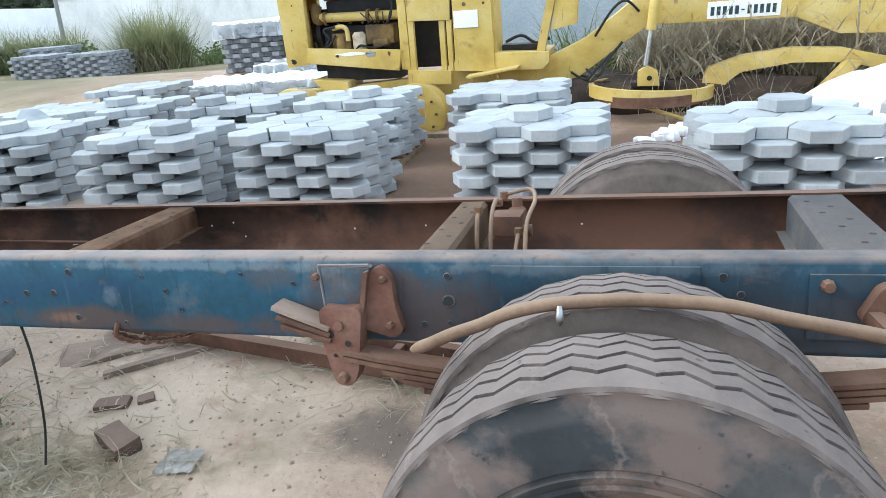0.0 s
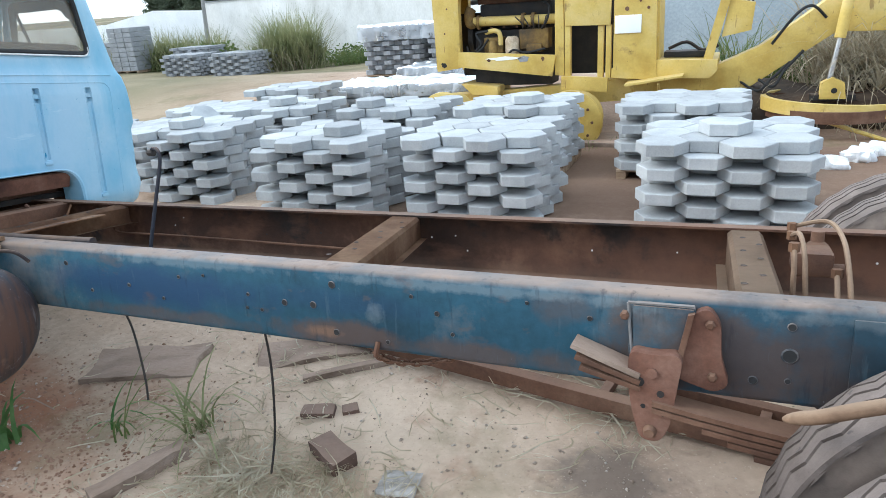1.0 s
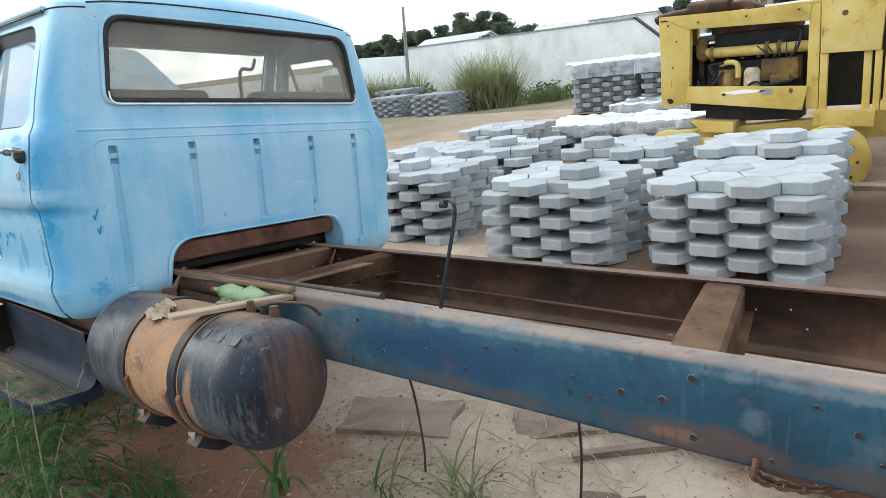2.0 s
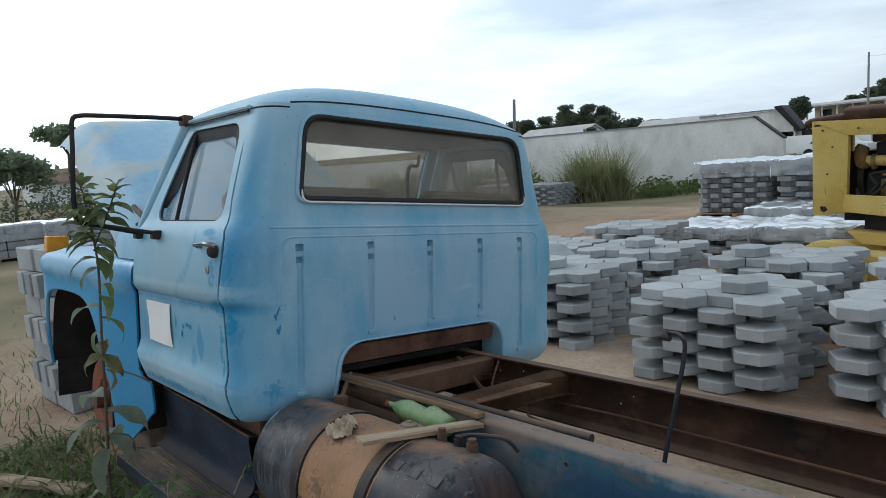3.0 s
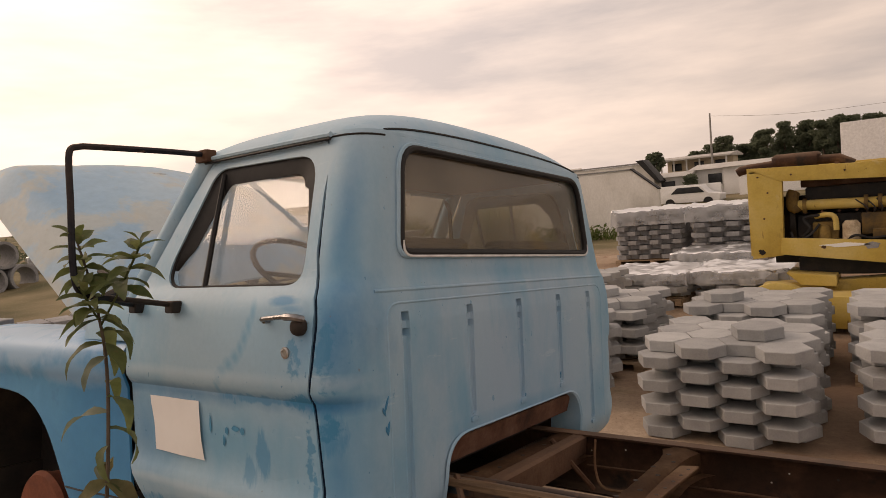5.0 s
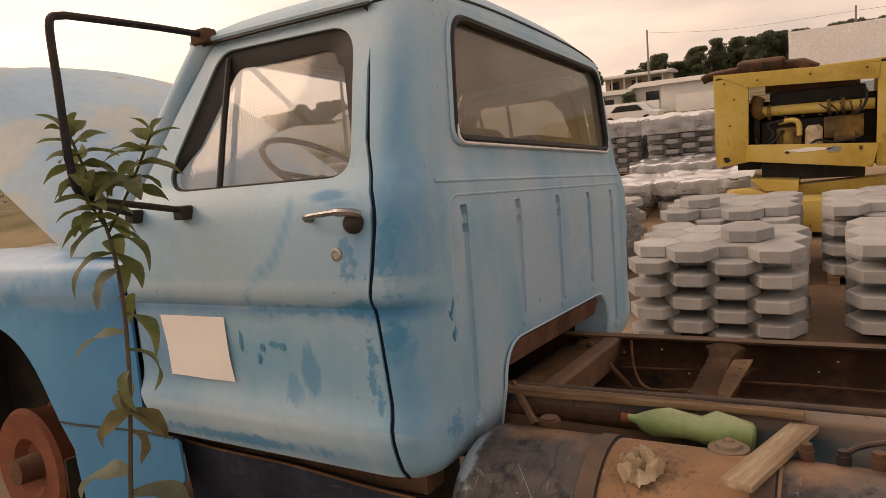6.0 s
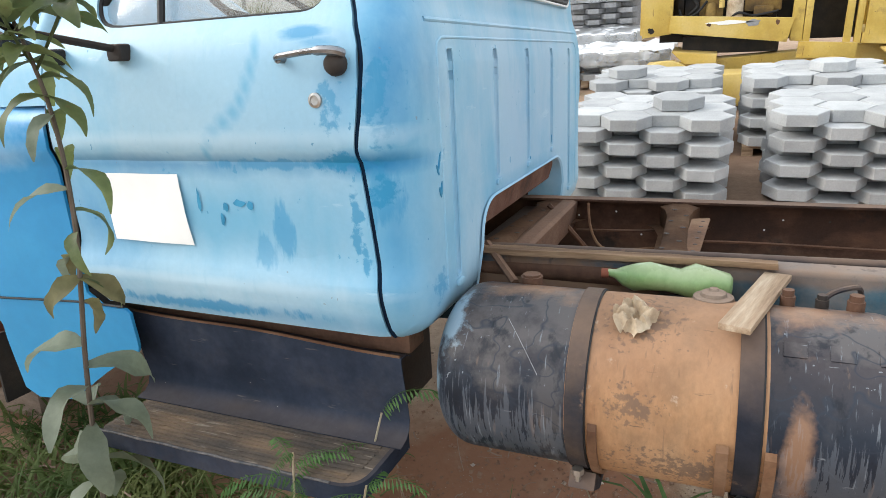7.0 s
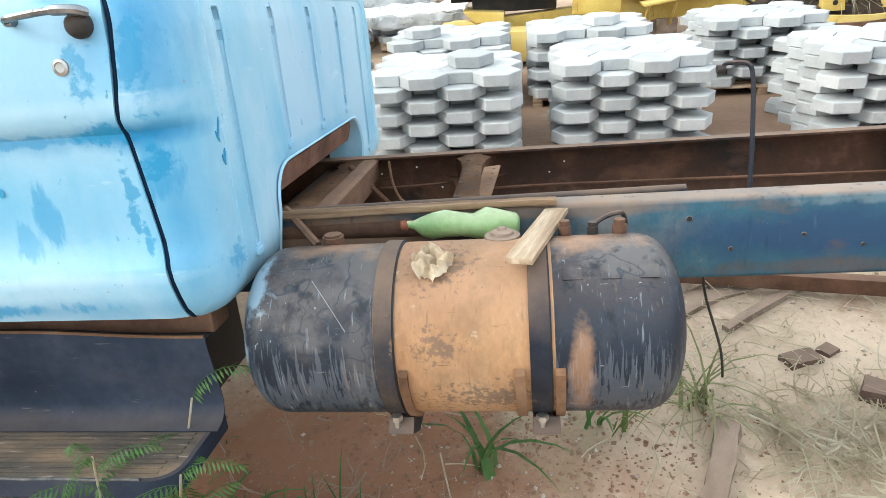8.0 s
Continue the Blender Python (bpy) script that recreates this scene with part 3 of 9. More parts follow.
M_TALL = mat("tall_grass_blades", [(0.14, 0.165, 0.07), (0.25, 0.26, 0.125), (0.38, 0.36, 0.20)], 0.75, 0, 1.4, 10, 0.0)
M_DARKSOIL = mat("dark_humus", [(0.028, 0.020, 0.015), (0.055, 0.038, 0.027), (0.10, 0.07, 0.048)], 0.98, 0, 3, 30, 0.6, 14)
M_REDSOIL = mat("red_soil_crumb", [(0.20, 0.105, 0.065), (0.32, 0.20, 0.14)], 0.98, 0, 5, 30, 0.4, 20)
M_WEED = mat("fresh_weed_green", [(0.045, 0.105, 0.028), (0.075, 0.165, 0.045), (0.13, 0.215, 0.075)], 0.6, 0, 5, 15, 0.0)
M_STRAW = mat("dry_straw", [(0.31, 0.255, 0.165), (0.45, 0.385, 0.275), (0.57, 0.515, 0.405)], 0.9, 0, 6, 20, 0.0)
M_TREELIGHT = mat("light_tree_foliage", [(0.15, 0.19, 0.115), (0.21, 0.25, 0.155), (0.28, 0.32, 0.21)], 0.8, 0, 0.5, 3, 0.0)
M_TREE = mat("tree_foliage", [(0.08, 0.105, 0.07), (0.13, 0.155, 0.10), (0.175, 0.20, 0.135)], 0.8, 0, 0.5, 3, 0.0)
M_BARK = mat("bark", [(0.09, 0.07, 0.055), (0.16, 0.13, 0.10)], 0.95, 0, 3, 20, 0.3)
M_POLE = mat("concrete_pole", [(0.25, 0.24, 0.23), (0.34, 0.33, 0.31)], 0.95, 0, 2, 20, 0.1)
M_SOIL = mat("sandy_red_soil", [(0.25, 0.165, 0.115), (0.37, 0.265, 0.190), (0.47, 0.36, 0.272)], 0.98, 0, 0.55, 22, 0.6, 16, spec=0.1,
             streak=[((0.22, 0.105, 0.06), 0.8, 0.60, 0.75), ((0.13, 0.085, 0.06), 2.6, 0.67, 0.55), ((0.50, 0.38, 0.29), 7.0, 0.62, 0.35), ((0.17, 0.10, 0.065), 34.0, 0.68, 0.55)])
def add_far_grass(m):
    """Beyond the yard the soil is covered with dry green pasture."""
    n, l = m.node_tree.nodes, m.node_tree.links
    bs = n["Principled BSDF"]
    old = bs.inputs["Base Color"].links[0].from_socket
    co, sep = n.new("ShaderNodeTexCoord"), n.new("ShaderNodeSeparateXYZ")
    l.new(co.outputs["Object"], sep.inputs["Vector"])
    r1, r2 = n.new("ShaderNodeMapRange"), n.new("ShaderNodeMapRange")
    r1.inputs["From Min"].default_value, r1.inputs["From Max"].default_value = 16.0, 19.0
    r2.inputs["From Min"].default_value, r2.inputs["From Max"].default_value = -7.5, -12.0
    l.new(sep.outputs["Y"], r1.inputs["Value"])
    l.new(sep.outputs["X"], r2.inputs["Value"])
    mx, no, rp, mix = n.new("ShaderNodeMath"), n.new("ShaderNodeTexNoise"), n.new("ShaderNodeValToRGB"), n.new("ShaderNodeMix")
    mx.operation = "MAXIMUM"
    l.new(r1.outputs["Result"], mx.inputs[0])
    l.new(r2.outputs["Result"], mx.inputs[1])
    no.inputs["Scale"].default_value, no.inputs["Detail"].default_value = 0.25, 6.0
    l.new(co.outputs["Object"], no.inputs["Vector"])
    rp.color_ramp.elements[0].position, rp.color_ramp.elements[0].color = 0.35, (0.10, 0.095, 0.05, 1)
    rp.color_ramp.elements[1].position, rp.color_ramp.elements[1].color = 0.65, (0.27, 0.215, 0.135, 1)
    l.new(no.outputs["Fac"], rp.inputs["Fac"])
    mix.data_type = "RGBA"
    l.new(mx.outputs["Value"], mix.inputs["Factor"])
    l.new(old, mix.inputs["A"])
    l.new(rp.outputs["Color"], mix.inputs["B"])
    l.new(mix.outputs["Result"], bs.inputs["Base Color"])


add_far_grass(M_SOIL)
marks(M_SOIL, (0.14, 0.085, 0.058), (48, 48, 48), 0.58, 0.70, 0.45, detail=4.0)
marks(M_SOIL, (0.52, 0.42, 0.33), (80, 80, 80), 0.64, 0.70, 0.5, detail=3.0)
zones(M_SOIL, (0.52, 0.402, 0.298), [((-1.5, 0.2, 0), (1.35, 1.3, 0), 0.75), ((0.2, 1.2, 0), (1.2, 1.0, 0), 0.5)], 0.9, 1.6, 0.9)
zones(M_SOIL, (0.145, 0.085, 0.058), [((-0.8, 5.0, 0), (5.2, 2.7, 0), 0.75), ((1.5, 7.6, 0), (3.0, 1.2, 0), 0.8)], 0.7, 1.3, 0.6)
marks(M_SOIL, (0.13, 0.115, 0.055), (0.9, 0.9, 0.9), 0.58, 0.66, 0.45, detail=8.0)
# redder, darker earth beside the cab and tank; a dark stain, darker weedy ground
zones(M_SOIL, (0.255, 0.118, 0.068), [((-3.55, -0.05, 0), (1.05, 0.75, 0), 0.85), ((-4.9, -0.2, 0), (1.2, 1.0, 0), 0.6), ((-1.3, 2.75, 0), (2.2, 0.45, 0), 0.6)], 1.0, 2.2)
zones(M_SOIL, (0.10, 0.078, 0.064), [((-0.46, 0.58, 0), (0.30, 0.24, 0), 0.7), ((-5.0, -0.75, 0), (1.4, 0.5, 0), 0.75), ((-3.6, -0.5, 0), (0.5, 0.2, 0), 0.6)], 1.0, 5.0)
def leafy(m, share=0.45):
    """Lets light through thin leaves."""
    n, l = m.node_tree.nodes, m.node_tree.links
    bs = n["Principled BSDF"]
    out = n["Material Output"]
    tl, mx = n.new("ShaderNodeBsdfTranslucent"), n.new("ShaderNodeMixShader")
    l.new(bs.inputs["Base Color"].links[0].from_socket, tl.inputs["Color"])
    mx.inputs["Fac"].default_value = share
    l.new(bs.outputs["BSDF"], mx.inputs[1])
    l.new(tl.outputs["BSDF"], mx.inputs[2])
    l.new(mx.outputs["Shader"], out.inputs["Surface"])


for m_ in (M_TREE, M_TREELIGHT, M_GRASS, M_TALL, M_WEED, M_LEAF, M_LEAFPALE, M_LEAFDRY, M_STRAW):
    leafy(m_)
M_STONE = mat("small_stones", [(0.20, 0.14, 0.10), (0.36, 0.28, 0.22), (0.5, 0.44, 0.38)], 0.95, 0, 30, 80, 0.2)
M_SCAR = mat("bare_deep_blue", [(0.02, 0.21, 0.38), (0.05, 0.30, 0.48)], 0.6, 0, 14, 40, 0.05)
M_BAR = mat("dark_lettering", [(0.03, 0.05, 0.05), (0.04, 0.06, 0.06)], 0.7, 0, 5, 20, 0)
# the haze of both panes is dirt plus painted-in pale glare of the sky
M_GLASS = glass("dusty_glare_glass", haze=0.26, haze_col=(0.58, 0.55, 0.50))
M_GLASSB = glass("rear_window_glass", (0.74, 0.70, 0.62), 0.34, (0.40, 0.34, 0.26))
M_FILM = glass("plastic_film", (0.96, 0.97, 0.98), 0.30, (0.72, 0.74, 0.76), 0.30)
M_WRAP = mat("dusty_plastic_wrapper", [(0.20, 0.175, 0.15), (0.30, 0.27, 0.24), (0.42, 0.39, 0.36)], 0.38, 0, 9, 50, 0.15, 40, spec=0.4)


# ---------------------------------------------------------------- mesh helpers
def finish(name, bm, material, angle=38.0):
    me = bpy.data.meshes.new(name)
    bm.normal_update()
    bm.to_mesh(me)
    bm.free()
    for p in me.polygons:
        p.use_smooth = True
    me.set_sharp_from_angle(angle=radians(angle))
    if material:
        me.materials.append(material)
    return me


def part(name, bm, material, parent, label="", angle=38.0, m=None):
    """Links a bmesh as one mesh object under a thing or a part."""
    ob = new(name, finish(name, bm, material, angle))
    ob.parent = parent
    if m is not None:
        ob.matrix_basis = m
    if label:
        tagged(ob, label)
    return ob


def piece(name, me, parent, m):
    """One more object on a shared mesh."""
    ob = new(name, me)
    ob.parent = parent
    ob.matrix_basis = m
    return ob


def thing(name, label, category, m=None, group="", kind=""):
    ob = new(name)
    ob.empty_display_size = 0.1
    if m is not None:
        ob.matrix_basis = m
    return tagged(ob, label, category, group, kind)


def solo(name, bm, material, label, category, m=None, group="", kind="", angle=38.0):
    """A thing that is one mesh."""
    ob = new(name, finish(name, bm, material, angle))
    if m is not None:
        ob.matrix_basis = m
    return tagged(ob, label, category, group, kind)


def join(bm, other, m=None):
    me = bpy.data.meshes.new("tmp")
    if m is not None:
        bmesh.ops.transform(other, matrix=m, verts=other.verts)
    other.to_mesh(me)
    other.free()
    bm.from_mesh(me)
    bpy.data.meshes.remove(me)
    return bm


def box(lo, hi, bev=0.0, seg=2, m=None):
    bm = bmesh.new()
    bmesh.ops.create_cube(bm, size=1)
    lo, hi = Vector(lo), Vector(hi)
    for v in bm.verts:
        v.co = Vector([(lo[i] + hi[i]) / 2 + v.co[i] * (hi[i] - lo[i]) for i in range(3)])
    if bev:
        bmesh.ops.bevel(bm, geom=bm.edges[:], offset=bev, segments=seg, affect="EDGES", profile=0.7)
    if m is not None:
        bmesh.ops.transform(bm, matrix=m, verts=bm.verts)
    return bm


def prism(outline, axis, a, b, bev=0.0):
    """An outline (two coordinates, in the order of the other two axes) drawn out along an axis from a to b."""
    bm = bmesh.new()
    i = "xyz".index(axis)

    def at(p, d):
        q = list(p)
        q.insert(i, d)
        return q
    lo = [bm.verts.new(at(p, a)) for p in outline]
    hi = [bm.verts.new(at(p, b)) for p in outline]
    k = len(outline)
    bm.faces.new(lo)
    bm.faces.new(hi)
    for j in range(k):
        bm.faces.new((lo[j], lo[(j + 1) % k], hi[(j + 1) % k], hi[j]))
    bmesh.ops.recalc_face_normals(bm, faces=bm.faces)
    if bev:
        bmesh.ops.bevel(bm, geom=bm.edges[:], offset=bev, segments=2, affect="EDGES", profile=0.7)
    return bm


def smooth_line(pts, n=6):
    """A Catmull-Rom line through the points."""
    p = [Vector(q) for q in pts]
    out = []
    for i in range(len(p) - 1):
        a, b, c, d = p[max(i - 1, 0)], p[i], p[i + 1], p[min(i + 2, len(p) - 1)]
        for k in range(n):
            t = k / n
            out.append(0.5 * ((2 * b) + (c - a) * t + (2 * a - 5 * b + 4 * c - d) * t * t + (3 * b - a - 3 * c + d) * t ** 3))
    out.append(p[-1])
    return out


def tube(pts, r, seg=8, closed=False, bm=None):
    """A round bar along a line; r is a number or one per point."""
    bm = bm or bmesh.new()
    pts = [Vector(p) for p in pts]
    k = len(pts)
    rs = r if isinstance(r, (list, tuple)) else [r] * k
    rings, side = [], None
    for i, p in enumerate(pts):
        a = pts[(i - 1) % k] if closed or i else p
        b = pts[(i + 1) % k] if closed or i < k - 1 else p
        d = (b - a).normalized()
        if side is None:
            side = d.orthogonal().normalized()
        side = (side - d * side.dot(d)).normalized()
        up = d.cross(side)
        rings.append([bm.verts.new(p + rs[i] * (math.cos(t) * side + math.sin(t) * up)) for t in [2 * math.pi * j / seg for j in range(seg)]])
    for i in range(k if closed else k - 1):
        a, b = rings[i], rings[(i + 1) % k]
        for j in range(seg):
            bm.faces.new((a[j], a[(j + 1) % seg], b[(j + 1) % seg], b[j]))
    if not closed:
        bm.faces.new(rings[0][::-1])
        bm.faces.new(rings[-1])
    return bm


def lathe(profile, axis, centre, seg=32, bm=None):
    """(along, radius) pairs turned round an axis through centre; ends with radius 0 close."""
    bm = bm or bmesh.new()
    i = "xyz".index(axis)
    j, k = [q for q in range(3) if q != i]
    rings = []
    for a, r in profile:
        ring = []
        for s in range(seg if r > 1e-6 else 1):
            t = 2 * math.pi * s / seg
            v = [0, 0, 0]
            v[i], v[j], v[k] = centre[i] + a, centre[j] + r * math.cos(t), centre[k] + r * math.sin(t)
            ring.append(bm.verts.new(v))
        rings.append(ring)
    for a, b in zip(rings, rings[1:]):
        for s in range(seg):
            q = [a[s % len(a)], a[(s + 1) % len(a)], b[(s + 1) % len(b)], b[s % len(b)]]
            q = [v for n_, v in enumerate(q) if v not in q[:n_]]
            if len(q) > 2:
                bm.faces.new(q)
    bmesh.ops.recalc_face_normals(bm, faces=bm.faces)
    return bm


def rounded(poly, radii, n=5):
    """A polygon with its corners rounded; radii: one number or one per corner."""
    out, k = [], len(poly)
    for i in range(k):
        r = radii if isinstance(radii, (int, float)) else radii[i]
        p, a, b = Vector(poly[i]), Vector(poly[i - 1]), Vector(poly[(i + 1) % k])
        if r <= 0:
            out.append(tuple(p))
            continue
        d1, d2 = (a - p), (b - p)
        r1 = min(r, d1.length * 0.45, d2.length * 0.45)
        q1, q2 = p + d1.normalized() * r1, p + d2.normalized() * r1
        for s in range(n + 1):
            t = s / n
            out.append(tuple((1 - t) ** 2 * q1 + 2 * t * (1 - t) * p + t * t * q2))
    return out


def panel(outer, holes, cuts_u, cuts_v, to3, thick):
    """A sheet: an outline with holes in (u, v), cut by lines so that it can bend, set into space by to3, and given thickness."""
    bm = bmesh.new()
    for loop in [outer] + list(holes):
        vs = [bm.verts.new((p[0], p[1], 0)) for p in loop]
        for i in range(len(vs)):
            bm.edges.new((vs[i], vs[(i + 1) % len(vs)]))
    bmesh.ops.triangle_fill(bm, use_beauty=True, edges=bm.edges[:])
    for axis, cuts in ((0, cuts_u), (1, cuts_v)):
        for c in cuts:
            co, no = [0, 0, 0], [0, 0, 0]
            co[axis], no[axis] = c, 1
            bmesh.ops.bisect_plane(bm, geom=bm.verts[:] + bm.edges[:] + bm.faces[:], plane_co=co, plane_no=no, dist=1e-5)
    for v in bm.verts:
        v.co = to3(v.co.x, v.co.y)
    return thicken(bm, thick)


def thicken(bm, thick):
    """Gives an open sheet its thickness on the side towards the middle of the cab."""
    bmesh.ops.recalc_face_normals(bm, faces=bm.faces)
    mid = Vector((-4.3, 0.47, 1.2))
    if sum((f.calc_center_median() - mid).normalized().dot(f.normal) * f.calc_area() for f in bm.faces) < 0:
        bmesh.ops.reverse_faces(bm, faces=bm.faces)
    bm.normal_update()
    thick = abs(thick)
    faces, rim = bm.faces[:], [e for e in bm.edges if e.is_boundary]
    inner = {v: bm.verts.new(v.co - v.normal * thick) for v in bm.verts[:]}
    for f in faces:
        bm.faces.new([inner[v] for v in reversed(f.verts)])
    for e in rim:
        a, b = e.link_loops[0].vert, e.link_loops[0].link_loop_next.vert
        bm.faces.new((b, a, inner[a], inner[b]))
    return bm


def lerp_table(table, x):
    if x <= table[0][0]:
        return table[0][1]
    for (a, va), (b, vb) in zip(table, table[1:]):
        if x <= b:
            t = (x - a) / (b - a)
            return va + (vb - va) * t
    return table[-1][1]


def steps(a, b, n):
    return [a + (b - a) * i / n for i in range(n + 1)]


def blade(bm, base, heading, length, width, rise, droop, seg=5):
    """One leaf of grass: a narrow strip that rises and bends over."""
    d = Vector((math.cos(heading), math.sin(heading), 0))
    s = Vector((-d.y, d.x, 0))
    last = None
    p = Vector(base)
    ang = rise
    for i in range(seg + 1):
        w = width * (1 - (i / seg) ** 1.6) * 0.5 + 0.0004
        a, b = bm.verts.new(p - s * w), bm.verts.new(p + s * w)
        if last:
            bm.faces.new((last[0], last[1], b, a))
        last = (a, b)
        p = p + (d * math.cos(ang) + Vector((0, 0, math.sin(ang)))) * length / seg
        ang -= droop / seg
    return bm


def rough(bm, amount, scale, seed):
    for v in bm.verts:
        v.co += Vector((noise.noise(v.co * scale + Vector((seed, 0, 0))), noise.noise(v.co * scale + Vector((0, seed, 0))), noise.noise(v.co * scale + Vector((0, 0, seed))))) * amount
    return bm


def cut_box(lo, hi, n, bev):
    bm = box(lo, hi, bev)
    bmesh.ops.subdivide_edges(bm, edges=[e for e in bm.edges if e.calc_length() > .05], cuts=n, use_grid_fill=True)
    return bm


# ---------------------------------------------------------------- ground
YARD = [(-99, 0.0), (6.6, 0.0), (8.0, 0.10), (9.4, 0.33), (11.6, 0.33), (14.0, 0.05), (17.0, -0.18), (21.0, -0.32), (25.0, -0.45), (30.0, -0.40), (44.0, 0.0), (9999, 0.0)]


def ground_height(x, y):
    h = 0.012 * noise.noise((x * 1.7, y * 1.7, 0.3)) + 0.02 * noise.noise((x * 0.45, y * 0.45, 5.0))
    h += 0.02 * max(0.0, min(y - 30, 120)) + 0.02 * max(0.0, min(-x - 48, 120))
    # a low rise under the tall stacks, then the yard falls towards its back wall
    h += lerp_table(YARD, y)
    return h - 0.33 * math.exp(-((x + 18.5) / 5.0) ** 2 - ((y - 19.0) / 4.0) ** 2)


def build_ground():
    def axis(lo, hi):
        near = steps(lo, hi, int((hi - lo) / 0.11))
        far = [0.4, 1, 2, 4, 8, 14, 24, 40, 70, 130, 300, 800, 2000]
        return [lo - d for d in reversed(far)] + near + [hi + d for d in far]
    xs, ys = axis(-9.5, 3.0), axis(-2.5, 8.0)
    verts = [(x, y, ground_height(x, y)) for y in ys for x in xs]
    k = len(xs)
    faces = [(j * k + i, j * k + i + 1, (j + 1) * k + i + 1, (j + 1) * k + i) for j in range(len(ys) - 1) for i in range(k - 1)]
    me = bpy.data.meshes.new("ground")
    me.from_pydata(verts, [], faces)
    for p in me.polygons:
        p.use_smooth = True
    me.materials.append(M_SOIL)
    tagged(new("ground", me), "bare sandy reddish soil of a storage yard", "ground", kind="structure")


build_ground()

# ---------------------------------------------------------------- the truck
truck = thing("truck", "old blue flatbed truck without a bed, leaning, bonnet open", "truck", TRUCK)
YC = 0.47   # the truck's middle
RAIL_TOP, RAIL_BOT = 0.85, 0.610


def build_rail(y_web, inward, name, material, label):
    """A channel rail: web outside, flanges to the inside, rounded at the bends."""
    f, t = 0.076, 0.008
    s = inward
    out = [(y_web, RAIL_TOP - 0.016), (y_web + s * 0.005, RAIL_TOP - 0.005), (y_web + s * 0.016, RAIL_TOP), (y_web + s * f, RAIL_TOP), (y_web + s * f, RAIL_TOP - t),
           (y_web + s * 0.02, RAIL_TOP - t), (y_web + s * t, RAIL_TOP - 0.02), (y_web + s * t, RAIL_BOT + 0.02), (y_web + s * 0.02, RAIL_BOT + t),
           (y_web + s * f, RAIL_BOT + t), (y_web + s * f, RAIL_BOT), (y_web + s * 0.016, RAIL_BOT), (y_web + s * 0.005, RAIL_BOT + 0.005), (y_web, RAIL_BOT + 0.016)]
    bm = bmesh.new()
    xs = [-6.3] + steps(-6.0, 2.9, 40)
    rows = []
    for x in xs:
        wob = 0.003 * noise.noise((x * 2, y_web, 0))
        rows.append([bm.verts.new((x, y + wob, z)) for y, z in out])
    k = len(out)
    for a, b in zip(rows, rows[1:]):
        for j in range(k):
            bm.faces.new((a[j], a[(j + 1) % k], b[(j + 1) % k], b[j]))
    bm.faces.new(rows[0])
    bm.faces.new(rows[-1])
    bmesh.ops.recalc_face_normals(bm, faces=bm.faces)
    return part(name, bm, material, truck, label, angle=50)


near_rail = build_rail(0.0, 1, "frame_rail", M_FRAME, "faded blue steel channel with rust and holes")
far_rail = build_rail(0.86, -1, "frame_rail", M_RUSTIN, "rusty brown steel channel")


def build_crossmember(x, w, depth, material, gusset=True, skew=0.0):
    """A pressed hat section between the rails, flared at its ends."""
    bm = bmesh.new()
    ys = [0.078, 0.14, 0.24, 0.62, 0.72, 0.782]
    flare = [0.055, 0.02, 0, 0, 0.02, 0.055] if gusset else [0] * 6
    rows = []
    for y, fl in zip(ys, flare):
        h = w / 2
        z = RAIL_TOP - 0.006
        xx = x + skew * (y - 0.43)
        pts = [(-h - 0.03 - fl, z - depth), (-h - fl * 0.6, z - depth), (-h - fl * 0.6, z - 0.012), (-h + 0.012, z), (h - 0.012, z), (h + fl * 0.6, z - 0.012),
               (h + fl * 0.6, z - depth), (h + 0.03 + fl, z - depth)]
        rows.append([bm.verts.new((xx + px_, y, pz)) for px_, pz in pts])
    for a, b in zip(rows, rows[1:]):
        for j in range(7):
            bm.faces.new((a[j], a[j + 1], b[j + 1], b[j]))
    bmesh.ops.solidify(bm, geom=bm.faces[:], thickness=0.006)
    bmesh.ops.recalc_face_normals(bm, faces=bm.faces)
    ob = part("cross_member", bm, material, truck, "rust-brown pressed steel cross member")
    for k_ in range(7):
        hb = lathe([(0, 0.0), (0.001, 0.008), (0.0, 0.009)], "z", (x + (0.022 if k_ % 2 else -0.022), 0.16 + k_ * 0.085, RAIL_TOP - 0.0045), 8)
        part("rivet_hole", hb, M_DARK, ob)
    return ob


build_crossmember(-1.275, 0.135, 0.085, M_PIPE, False, -0.19)
build_crossmember(-0.075, 0.105, 0.12, M_DUSTPIPE, False, -0.04)
build_crossmember(-2.945, 0.075, 0.085, M_PIPE, True, -.03)
build_crossmember(-3.455, 0.085, 0.075, M_PIPE, True, .06)
gus = part("gusset_plate", prism(rounded([(-2.915, .15), (-2.865, .13), (-2.845, .62), (-2.905, .60)], .01), "z", .826, .832, .001), M_PIPE, truck, "drilled steel strip beside the cross member")
for k in range(6):
    part("rivet_hole", lathe([(0, 0.0), (0.001, 0.006), (0.0, 0.007)], "z", (-2.882 + .003 * k, .19 + k * .075, .8325), 8), M_DARK, gus)
part("brake_line", tube(smooth_line([(-3.30, .78, .835), (-3.27, .70, .74), (-3.20, .64, .69), (-3.02, .66, .70), (-2.99, .64, .68), (-2.97, .62, .665), (-2.80, .60, .66)], 4), .0055, 6), M_PIPE, truck, "thin kinked brake line")
build_crossmember(1.02, 0.17, 0.12, M_SLATE, False, 0.10)
build_crossmember(2.3, 0.12, 0.12, M_RUST)

